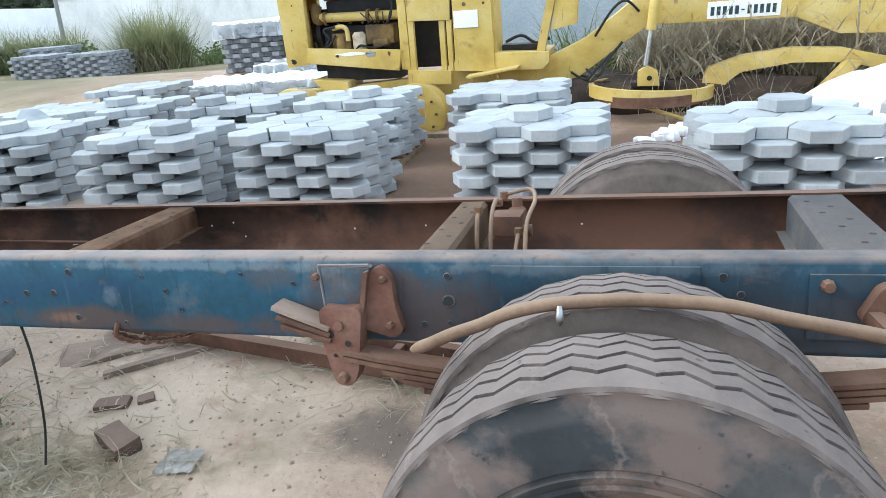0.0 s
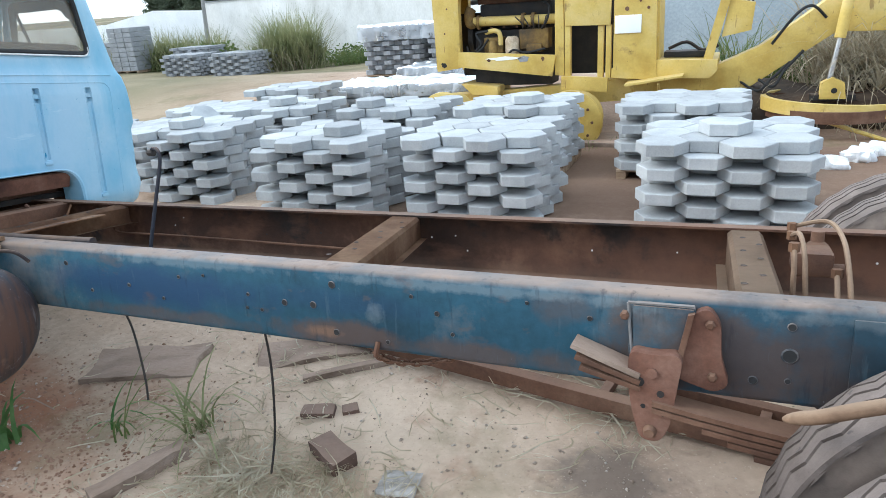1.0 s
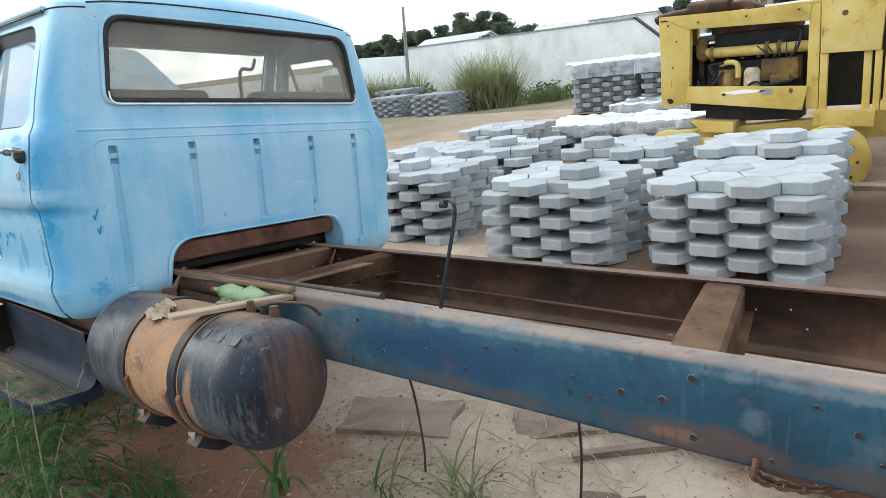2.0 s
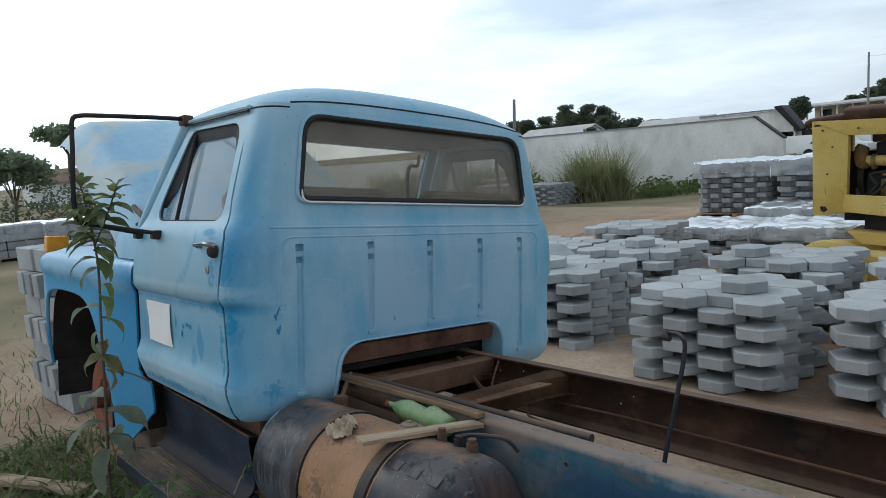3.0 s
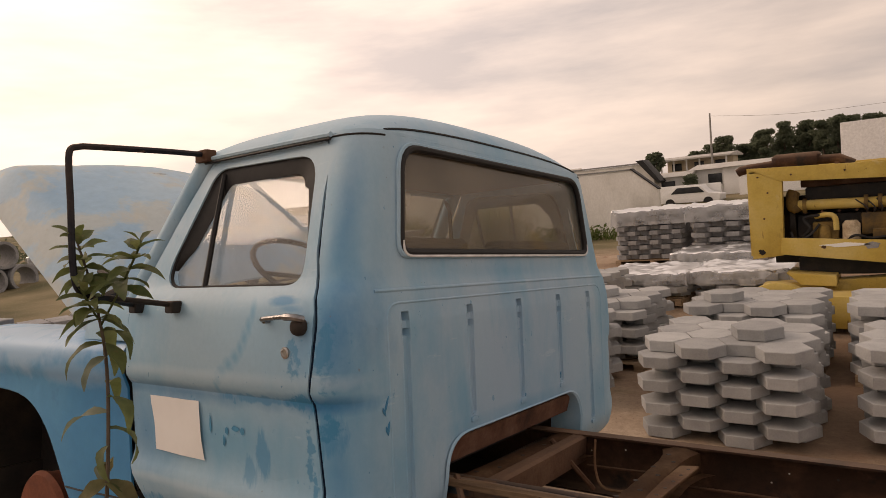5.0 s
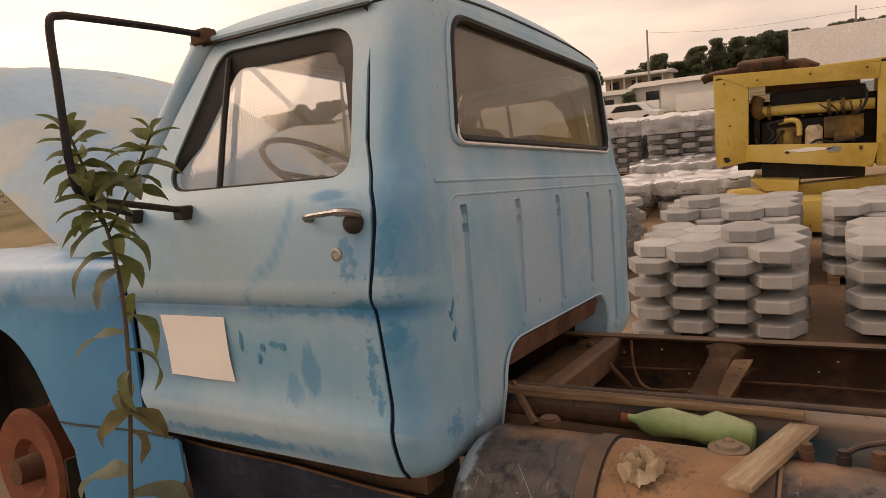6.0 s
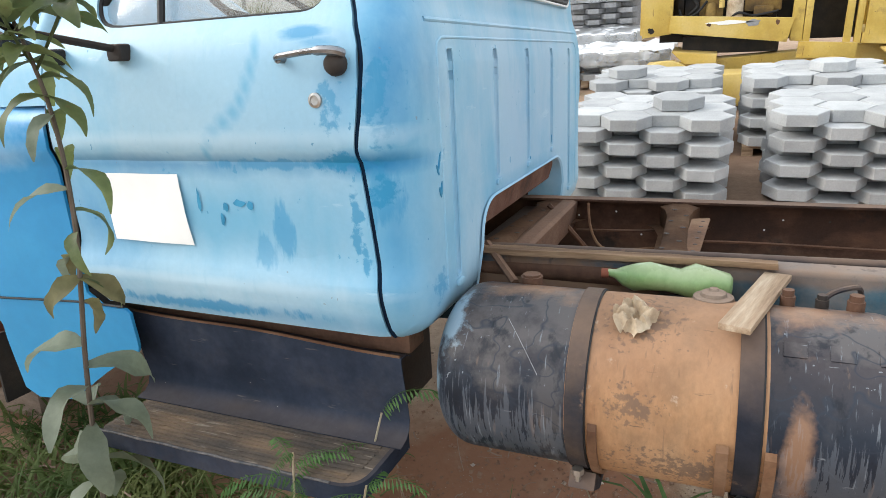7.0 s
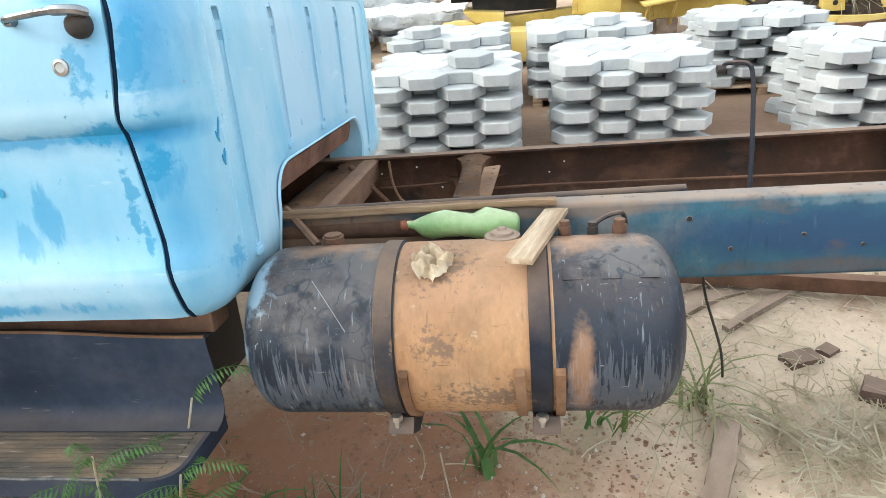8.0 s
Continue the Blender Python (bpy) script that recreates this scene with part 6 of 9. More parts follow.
# front of the truck
part("grille_panel", box((-6.70, YC - .80, .80), (-6.62, YC + .80, 1.28), .02), M_WINGBLUE, truck)
# hinge arms of the bonnet
for sg in (-1, 1):
    part("bonnet_hinge", tube(smooth_line([(-5.0, YC + sg * .80, 1.36), (-5.06, YC + sg * .80, 1.50), (-4.92, YC + sg * .80, 1.54), (-5.10, YC + sg * .80, 1.62)], 5), .016, 6), M_DARK, truck)


# open bonnet
def hood3(u, v):
    """u: -1..1 across, v: 0 at the hinge .. 1 at the nose."""
    base, tip = Vector((-4.87, 0, 1.44)), Vector((-6.12, 0, 2.27))
    up = Vector((.52, 0, .85))
    w = .885 + .03 * v
    crown = .17 * (1 - abs(u) ** 2.2) * (1 - .15 * v) + .045 * max(0, 1 - abs(u) / .5) ** .6
    drop = -.17 * max(0, (abs(u) - .86) / .14) ** 1.3
    nose = -.08 * max(0, (v - .85) / .15) ** 2
    p = base.lerp(tip, v) + up * (crown * (.55 + .45 * math.sin(math.pi * min(1, v + .15))) + drop + nose)
    return Vector((p.x, YC + u * w, p.z))


bm = bmesh.new()
us = steps(-1, 1, 36)
vs = steps(0, 1, 20)
rows = [[bm.verts.new(hood3(u, v)) for u in us] for v in vs]
for a, b in zip(rows, rows[1:]):
    for j in range(len(us) - 1):
        bm.faces.new((a[j], a[j + 1], b[j + 1], b[j]))
bmesh.ops.recalc_face_normals(bm, faces=bm.faces)
thicken(bm, .012)
hood = part("bonnet", bm, M_HOOD, truck, "open blue bonnet, faded and scratched", angle=50)
part("bonnet_frame", join(box((-.03, -.75, -.02), (.03, .75, .02), .008, m=Matrix.Translation((-5.95, YC, 2.05)) @ Matrix.Rotation(radians(31), 4, "Y")),
                          box((-.5, -.03, -.02), (.5, .03, .02), .008, m=Matrix.Translation((-5.5, YC, 1.80)) @ Matrix.Rotation(radians(31), 4, "Y"))), M_DARK, hood)

# engine block under the bonnet
eng = part("engine", box((-5.9, YC - .22, .75), (-5.05, YC + .22, 1.18), .03), M_DARK, truck, "dark engine block")
part("air_filter", lathe([(0, .0), (0, .17), (.10, .17), (.12, .12), (.12, 0)], "z", (-5.45, YC, 1.18), 24), M_DARK, eng)

# running board
step_ = part("running_board", prism(rounded([(-4.46, -.622), (-3.585, -.622), (-3.585, -.36), (-4.46, -.36)], [.03, .07, 0, 0], 6), "z", .385, .42, .004), M_TREAD, truck, "ribbed running board with worn brown treads")
for i in range(11):
    part("tread_rib", box((-4.44, -.606 + i * .0185, .419), (-3.61 + (.0 if i > 2 else -.02), -.597 + i * .0185, .4235), .0015), M_TREAD, step_)
part("edge", prism(rounded([(-4.47, -.634), (-3.573, -.634), (-3.573, -.36), (-3.585, -.36), (-3.585, -.622), (-4.47, -.622)], [.0, .078, 0, 0, .07, 0], 6), "z", .372, .421), M_STEP, step_, "chipped dark edge")
part("worn_lip", tube([(x, -.630 + (0.0015 * math.sin(x * 37)), .4225) for x in steps(-4.46, -3.66, 24)], .0040, 6), M_RIM, step_, "pale scratched front lip")
bm, last = bmesh.new(), None
for x in steps(-4.50, -3.555, 12):
    zt = .706 - .036 * (x + 4.50) / .945 + .004 * math.sin(x * 9)
    row = [bm.verts.new((x, y, z)) for y, z in ((-.345, zt - .018), (-.372, zt - .004), (-.404, zt), (-.408, zt - .014), (-.400, .60), (-.388, .52), (-.384, .475), (-.392, .447), (-.412, .430), (-.445, .4235))]
    if last:
        for j in range(9):
            bm.faces.new((last[j], last[j + 1], row[j + 1], row[j]))
    last = row
bmesh.ops.recalc_face_normals(bm, faces=bm.faces)
bmesh.ops.solidify(bm, geom=bm.faces[:], thickness=.003)
part("riser", bm, M_STEP, step_, "near-black riser curving into the tread")
part("riser_edge", tube([(x, -.402, .708 - .036 * (x + 4.50) / .945 + .004 * math.sin(x * 9)) for x in steps(-4.49, -3.56, 14)], .0042, 6), M_PIPE, step_, "thin rusty folded edge")
part("board_bracket", box((-4.3, -.36, .40), (-4.2, .0, .63), .005), M_DARK, step_)
part("board_bracket", box((-3.75, -.36, .40), (-3.66, .0, .63), .005), M_DARK, step_)
part("sill", box((-4.5, YC - .83, .66), (-3.55, YC - .74, .765), .008), M_RUST, truck)

# front axle ends: drums without wheels
for sg in (-1, 1):
    drum = part("brake_drum", lathe([(0, 0), (0, .10), (sg * .04, .13), (sg * .05, .245), (sg * .03, .262), (sg * -.02, .245), (sg * -.12, .235), (sg * -.14, .262), (sg * -.15, .15), (sg * -.15, 0)], "y", (-5.62, YC + sg * .80, .42), 36), M_DRUM, truck, "rust-red brake drum without a wheel")
    part("hub", lathe([(0, .06), (sg * .10, .055), (sg * .11, 0)], "y", (-5.62, YC + sg * .80, .42), 20), M_RUST, drum)
part("front_axle", box((-5.68, YC - .70, .38), (-5.56, YC + .70, .46), .01), M_RUST, truck)
for sg in (-1, 1):
    part("front_spring", box((-6.3, YC + sg * .42 - .035, .55), (-4.9, YC + sg * .42 + .035, .61), .006), M_RUST, truck)
for sg in (-1, 1):
    part("axle_prop", box((-5.76, YC + sg * .5 - .12, -.10), (-5.48, YC + sg * .5 + .12, .38), .01), M_OLDWOOD, truck)

# ---------------------------------------------------------------- things lying on the truck
def build_bottle():
    b = thing("plastic_bottle", "dented green plastic bottle lying on the fuel tank", "bottle", TRUCK @ Matrix.Translation((-2.932, -.050, .820)) @ Matrix.Rotation(radians(4), 4, "Z") @ Matrix.Rotation(radians(3), 4, "Y") @ Matrix.Scale(.60, 4, (1, 0, 0)) @ Matrix.Scale(.79, 4, (0, 1, 0)) @ Matrix.Scale(.79, 4, (0, 0, 1)))
    prof = [(-.265, 0), (-.262, .03), (-.25, .047), (-.20, .053), (-.11, .051), (-.05, .040), (.0, .043), (.08, .054), (.14, .052), (.19, .038), (.225, .018), (.255, .0145)]
    prof = [(-a, r) for a, r in prof][::-1]
    bm = lathe(prof, "x", (0, 0, 0), 20)
    for v in bm.verts:
        v.co.z -= .022 * noise.noise(v.co * 9)
        v.co.y += .020 * noise.noise(v.co * 8 + Vector((5, 0, 0)))
    part("body", bm, M_BOTTLE, b)
    part("cap", lathe([(-.285, 0), (-.285, .017), (-.252, .017), (-.252, 0)], "x", (0, 0, 0), 14), M_DRUM, b, "red-brown screw cap")
    return b


build_bottle()
bm = box((-.20, -.048, -.010), (.20, .048, .010), .003)
for v in bm.verts:
    v.co.z += .004 * noise.noise(v.co * 6)
solo("plank", bm, M_WOOD, "short weathered wooden plank lying across the fuel tank", "plank", TRUCK @ Matrix.Translation((-2.722, -.215, .843)) @ Matrix.Rotation(radians(76), 4, "Z") @ Matrix.Rotation(radians(1.5), 4, "Y") @ Matrix.Scale(1.08, 4, (1, 0, 0)) @ Matrix.Scale(.66, 4, (0, 1, 0)) @ Matrix.Scale(.7, 4, (0, 0, 1)))


def build_cloth():
    """A rag bunched in the middle, its rim opened in uneven folds like petals."""
    bm = bmesh.new()
    rings, segs = 12, 48
    rows = []
    for i in range(rings):
        f = i / (rings - 1)
        row = []
        for j in range(segs):
            a = 2 * math.pi * j / segs
            fold = (math.sin(5 * a + 1.1 * math.sin(2 * a)) + .8 * math.sin(9 * a + 2 * math.sin(3 * a))) * f
            reach = .0015 + .052 * f * (1 + .45 * noise.noise((math.cos(a) * 1.9, math.sin(a) * 1.9, 2)))
            z = .012 + .030 * math.sin(min(1, f * 1.4) * math.pi * .55) + .016 * fold * f + .030 * noise.noise((math.cos(a) * 3.5 * f, math.sin(a) * 3.5 * f, 7)) - .05 * max(0, f - .6)
            tw = a + .5 * f * noise.noise((math.cos(a) * 2, math.sin(a) * 2, 4))
            row.append(bm.verts.new((math.cos(tw) * reach, math.sin(tw) * reach, z)))
        rows.append(row)
    for p, q in zip(rows, rows[1:]):
        for j in range(segs):
            bm.faces.new((p[j], p[(j + 1) % segs], q[(j + 1) % segs], q[j]))
    bmesh.ops.recalc_face_normals(bm, faces=bm.faces)
    base = thing("cloth_plug", "crumpled dirty cream cloth stuffed in a tank opening", "cloth", TRUCK @ Matrix.Translation((-2.978, -.335, .806)) @ Matrix.Rotation(radians(28), 4, "X") @ Matrix.Scale(.88, 4))
    part("cloth", bm, M_CLOTH, base, angle=60)
    part("neck", lathe([(-.04, .03), (.0, .050), (.006, .052), (.008, 0)], "z", (0, 0, 0), 20), M_RUST, base)


build_cloth()


# ---------------------------------------------------------------- paving block stacks
HEX_R, LAYER = 0.176, 0.083


def hex_mesh(name, r, h, bev):
    bm = bmesh.new()
    lo = [bm.verts.new((r * math.cos(a), r * math.sin(a), 0)) for a in [k * math.pi / 3 for k in range(6)]]
    hi0 = [bm.verts.new((v.co.x, v.co.y, h - bev)) for v in lo]
    hi = [bm.verts.new((v.co.x * (1 - bev / r), v.co.y * (1 - bev / r), h)) for v in lo]
    bm.faces.new(lo[::-1])
    bm.faces.new(hi)
    for k in range(6):
        bm.faces.new((lo[k], lo[(k + 1) % 6], hi0[(k + 1) % 6], hi0[k]))
        bm.faces.new((hi0[k], hi0[(k + 1) % 6], hi[(k + 1) % 6], hi[k]))
    return finish(name, bm, M_CONC, 30)


HEX = hex_mesh("paving_block", HEX_R - .003, LAYER - .005, .005)
PALLET_H = 0.10


def pallet(parent, w, d):
    p = part("pallet", box((-.045, -d / 2, 0), (.045, d / 2, .075), .004), M_WOOD, parent, "rough wooden pallet")
    for x in (-w / 2, w / 2 - .09):
        part("bearer", box((x, -d / 2, 0), (x + .09, d / 2, .075), .004), M_WOOD, p)
    for k in range(6):
        y = -d / 2 + (d - .09) * k / 5
        part("slat", box((-w / 2, y, .075), (w / 2, y + .09, .097), .003), M_WOOD, p)


def paver_stack(x0, y0, layers, cols=4, rows_=3, loose=None, turn=0.0, group="hexagonal paver stacks", phase=0, extra="", on_pallet=True):
    """x0, y0: the front left corner. Layers alternate, so that every second block stands back."""
    w, d = HEX_R * (1.5 * (cols - 1) + 2), math.sqrt(3) * HEX_R * (rows_ + .5)
    z0 = ground_height(x0 + w / 2, y0 + d / 2) - .01
    base = PALLET_H
    label = "grey hexagonal concrete pavers stacked on a pallet" + extra
    if not on_pallet:
        layers, base, phase = layers + 1, PALLET_H - LAYER, phase + 1
        label = "grey hexagonal concrete pavers stacked on the soil" + extra
    st = thing("paver_stack", label, "paver stack", Matrix.Translation((x0 + w / 2, y0 + d / 2, z0)) @ Matrix.Rotation(radians(turn), 4, "Z"), group)
    if on_pallet:
        pallet(st, w * .92, d * .95)
    pitch = math.sqrt(3) * HEX_R
    for k in range(layers):
        sx, sy = RNG.gauss(0, .004), RNG.gauss(0, .004)
        for c in range(cols):
            back = (c + k + phase) % 2
            for r in range(rows_):
                x = -w / 2 + HEX_R + 1.5 * HEX_R * c
                y = -d / 2 + pitch / 2 + pitch * r + pitch * (.78 if k < layers - 1 else .5) * back
                j = (RNG.gauss(0, .0035), RNG.gauss(0, .0045))
                m = Matrix.Translation((x + sx + j[0], y + sy + j[1], base + LAYER * k)) @ Matrix.Rotation(radians(60 * RNG.randrange(6)) + RNG.gauss(0, .012), 4, "Z")
                piece("paving_block", HEX, st, m)
    if loose:
        lx, ly, tilt = loose
        m = Matrix.Translation((lx, ly, base + LAYER * layers)) @ Matrix.Rotation(radians(tilt), 4, "X") @ Matrix.Rotation(RNG.uniform(-.1, .1), 4, "Z")
        piece("paving_block", HEX, st, m)
    return st


paver_stack(-3.92, 2.90, 7, phase=1, loose=(.20, -.12, 0), extra=", loose one on top", on_pallet=False)
paver_stack(-2.56, 3.05, 7, on_pallet=False)
paver_stack(-0.76, 3.06, 7, loose=(-.02, -.10, 0), extra=", loose one on top", on_pallet=False)
paver_stack(0.92, 2.86, 7, loose=(.05, .20, 0), extra=", loose one on top", on_pallet=False)
paver_stack(-5.62, 3.18, 7, loose=(-.04, -.15, 0), extra=", loose one on top", on_pallet=False)
paver_stack(-1.16, 4.62, 7)
paver_stack(-2.72, 4.52, 7, loose=(.12, -.12, 0), extra=", loose one on top")
paver_stack(-4.02, 4.45, 7, loose=(-.25, -.2, 0), extra=", loose one on top")
paver_stack(-5.50, 4.45, 7, loose=(.0, -.05, 0), extra=", loose one on top")
paver_stack(-7.0, 4.9, 6)
paver_stack(-6.55, 6.1, 7)
paver_stack(-7.0, 3.4, 6)
paver_stack(2.35, 3.3, 6)
# a block that leans on its neighbours
leaning = new("paving_block", HEX)
leaning.matrix_basis = Matrix.Translation((-5.55, 4.30, .60)) @ Matrix.Rotation(radians(35), 4, "Y") @ Matrix.Rotation(radians(10), 4, "X")
tagged(leaning, "single grey hexagonal paver leaning between the stacks", "paver")


def film_sheet(parent, w, d, z, drop, seed, name="plastic_wrap"):
    """A crumpled film over the top of a stack, hanging over its edges."""
    bm = bmesh.new()
    n_ = 44
    rows = []
    for i in range(n_):
        row = []
        for j in range(n_):
            u, v = (i / (n_ - 1) * 2 - 1) * 1.18, (j / (n_ - 1) * 2 - 1) * 1.18
            x, y = max(-1, min(1, u)) * w / 2, max(-1, min(1, v)) * d / 2
            over = max(0, abs(u) - 1) / .18 + max(0, abs(v) - 1) / .18
            q = Vector((x * (1 + .02 * over), y * (1 + .02 * over), z - drop * min(1.2, over)))
            q += Vector((noise.noise((u * 5, v * 5, seed)), noise.noise((u * 5, v * 5, seed + 3)), 0)) * .03
            q.z += (.055 * abs(noise.noise((u * 2.6, v * 2.6, seed + 7))) + .02 * abs(noise.noise((u * 7, v * 7, seed)))) * (1 if over < .2 else .4)
            row.append(bm.verts.new(q))
        rows.append(row)
    for a, b in zip(rows, rows[1:]):
        for j in range(n_ - 1):
            bm.faces.new((a[j], a[j + 1], b[j + 1], b[j]))
    return part(name, bm, M_FILM, parent, "crumpled clear plastic film", angle=25)


def low_wrapped(x0, y0, layers, seed):
    st = paver_stack(x0, y0, layers, extra=" under film", group="film-covered paver stacks")
    film_sheet(st, 1.25, 1.15, PALLET_H + LAYER * layers + .02, .16, seed)


low_wrapped(-5.95, 7.35, 4, 1.0)
low_wrapped(-4.72, 7.45, 4, 4.0)
low_wrapped(-5.3, 8.7, 3, 9.0)


def far_stack(x, y, w, d, layers, seed, wrapped, label, r=.15, lh=.092, turn=None):
    """A stack too far off to pick apart: its blocks are one mesh."""
    st = thing("paver_stack", label, "paver stack", Matrix.Translation((x, y, ground_height(x, y))) @ Matrix.Rotation(radians(seed * 7 % 9 - 4 if turn is None else turn), 4, "Z"), "far paver stacks")
    bm = bmesh.new()
    cols = int((w - 2 * r) / (1.5 * r)) + 1
    pitch = math.sqrt(3) * r
    rw = max(2, int(d / pitch))
    rnd = random.Random(seed)
    verts, faces = [], []
    for k in range(layers):
        for c in range(cols):
            back = (c + k) % 2
            for q in range(rw):
                if 0 < q < rw - 1 and 0 < c < cols - 1 and k < layers - 1:
                    continue
                cx, cy = -w / 2 + r + 1.5 * r * c, -d / 2 + pitch / 2 + pitch * (q + .5 * back)
                z = .11 + k * lh
                b0 = len(verts)
                for zz in (z, z + lh - .012):
                    verts += [(cx + r * .98 * math.cos(a), cy + r * .98 * math.sin(a), zz) for a in [t * math.pi / 3 for t in range(6)]]
                faces += [[b0 + t for t in range(5, -1, -1)], [b0 + 6 + t for t in range(6)]] + [[b0 + t, b0 + (t + 1) % 6, b0 + 6 + (t + 1) % 6, b0 + 6 + t] for t in range(6)]
    bm.free()
    me = bpy.data.meshes.new("paving_block")
    me.from_pydata(verts, [], faces)
    me.materials.append(M_CONCFAR)
    ob = new("paving_block", me)
    ob.parent = st
    tagged(ob, "", "", "", "stuff")
    pallet(st, w, d)
    if wrapped:
        film_sheet(st, w * 1.03, d * 1.05, .11 + layers * lh + .01, .26, seed)


far_stack(-6.13, 10.55, 1.32, 1.1, 10, 1, True, "tall film-wrapped stack of grey pavers on a pallet", .13, .086, 5)
far_stack(-4.74, 10.50, 1.36, 1.1, 10, 2, True, "tall film-wrapped stack of grey pavers on a pallet", .176, .086, 2)
far_stack(-19.9, 19.3, 1.95, 1.5, 8, 3, False, "distant stack of grey pavers on a pallet", .20, .112)
far_stack(-17.2, 19.0, 1.95, 1.5, 8, 4, False, "distant stack of grey pavers on a pallet", .20, .112)
far_stack(-16.6, 20.9, 1.95, 1.5, 8, 5, False, "distant stack of grey pavers on a pallet", .20, .112)
far_stack(-21.2, 21.2, 1.95, 1.5, 9, 6, False, "distant stack of grey pavers on a pallet", .20, .112)


# ---------------------------------------------------------------- yellow motor grader
GR = Matrix.Translation((0.075, 6.88, -.05)) @ Matrix.Rotation(radians(0), 4, "Z")
grader = thing("motor_grader", "old yellow motor grader without wheels, overgrown", "motor grader", GR)


def gp(name, outline, y0, y1, material=None, label="", bev=.006, parent=None):
    return part(name, prism(outline, "y", y0, y1, bev), material or M_YELLOW, parent or grader, label)


# engine housing: posts, beams and panels round the openings
house = gp("engine_housing", [(-3.90, .82), (-3.57, .86), (-3.55, 1.72), (-3.92, 1.90)], 0.0, .10, label="yellow engine frame")
gp("top_beam", [(-3.92, 1.90), (-3.55, 1.72), (-2.30, 1.665), (-2.28, 1.83), (-3.0, 1.865)], -.01, .08, parent=house)
gp("post", [(-2.31, .74), (-2.19, .73), (-2.20, 1.83), (-2.30, 1.83)], .0, .10, parent=house)
gp("side_panel", [(-3.60, .875), (-2.34, .73), (-2.29, .985), (-3.58, 1.065)], -.03, .02, parent=house, label="dented yellow side panel")
gp("door_panel", [(-2.18, 1.315), (-1.64, 1.30), (-1.62, 1.86), (-2.19, 1.87)], -.02, .04, parent=house, bev=.015)
gp("post", [(-2.185, .72), (-2.115, .72), (-2.115, 1.32), (-2.185, 1.32)], .0, .08, parent=house)
gp("post", [(-1.79, .70), (-1.72, .70), (-1.72, 1.30), (-1.79, 1.30)], .02, .08, parent=house)
gp("post", [(-1.69, .70), (-1.63, .69), (-1.63, 1.30), (-1.69, 1.30)], .0, .08, parent=house)
gp("foot_plate", [(-2.23, .56), (-1.66, .53), (-1.655, .70), (-2.22, .73)], -.04, .02, parent=house)
gp("cab_panel", [(-1.60, .69), (-1.10, .66), (-1.13, 1.86), (-1.60, 1.86)], -.01, .05, parent=house, label="flat yellow panel")
gp("cab_post", [(-1.13, .80), (-1.08, .80), (-1.10, 1.86), (-1.15, 1.86)], .05, .6, parent=house)
gp("platform", [(-1.62, .69), (-.52, .66), (-.44, .74), (-.44, .865), (-1.11, .885), (-1.11, .80), (-1.62, .80)], .0, .9, parent=house, label="yellow driving platform")
for sx_ in (-3.88, -2.3, -1.6):
    part("back_post", box((sx_, .85, .75), (sx_ + .14, .95, 1.86), .01), M_YELLOW, house)
part("back_beam", box((-3.9, .85, 1.74), (-1.5, .95, 1.88), .01), M_YELLOW, house)
part("roof_sheet", box((-3.90, .0, 1.835), (-2.28, .95, 1.86), .004), M_YELLOW, house)
# black sheets added to stand in for the shade inside the engine openings
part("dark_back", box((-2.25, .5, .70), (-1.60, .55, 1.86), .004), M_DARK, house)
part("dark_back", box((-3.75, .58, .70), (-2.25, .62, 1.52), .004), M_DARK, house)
part("end_panel", box((-3.93, .05, .85), (-3.88, .95, 1.87), .01), M_YELLOW, house)
# the white card and the red-brown primer marks on the panel
part("card", box((-1.585, -.022, 1.20), (-1.285, -.012, 1.40), .002), M_PAPER, house, "blank white card")
for cx_, cz_, r_ in ((-1.45, 1.47, .025), (-1.21, 1.47, .018), (-1.30, 1.55, .016), (-1.97, 1.70, .03), (-3.7, 1.6, .012), (-3.75, 1.3, .012), (-2.6, .9, .02)):
    part("rust_patch", lathe([(0, 0), (.001, r_)], "y", (cx_, -.0225 if cx_ > -3 else -.034, cz_), 9), M_RUST, house)
for k in (0, 2, 5, 8):
    for z_ in (1.79,):
        part("bolt", lathe([(-.03, 0), (-.03, .010), (-.005, .012)], "y", (-3.8 + k * .175, -.012 if z_ > 1 else -.03, z_ - .0 * k), 6), M_RUST, house)

# engine behind the opening
engine = part("engine", box((-3.45, .28, .80), (-2.45, .70, 1.30), .03), M_DARK, grader, "greasy dark and yellow diesel engine")
part("manifold", tube([(-3.42, .20, 1.42), (-2.32, .20, 1.40)], .060, 14), M_YELLOW, engine, "yellow exhaust manifold")
for xk in (-3.35, -2.75, -2.62):
    part("clamp", lathe([(-.02, .07), (-.02, .085), (.02, .085), (.02, .07)], "x", (xk, .20, 1.41), 16), M_ENGINE, engine)
part("elbow", tube(smooth_line([(-3.42, .2, 1.42), (-3.47, .2, 1.40), (-3.48, .2, 1.52), (-3.46, .22, 1.58)], 5), .07, 12), M_ENGINE, engine)
part("filter", lathe([(-.12, 0), (-.12, .09), (.06, .09), (.10, .06), (.10, 0)], "z", (-2.90, .16, 1.12), 20), M_CLOTH, engine, "cream oil filter")
part("pump", join(box((-2.80, .14, 1.06), (-2.42, .34, 1.30), .02), box((-2.70, .1, 1.02), (-2.5, .2, 1.12), .02)), M_ENGINE, engine)
part("pump", box((-3.28, .14, 1.02), (-3.02, .3, 1.22), .03), M_ENGINE, engine)
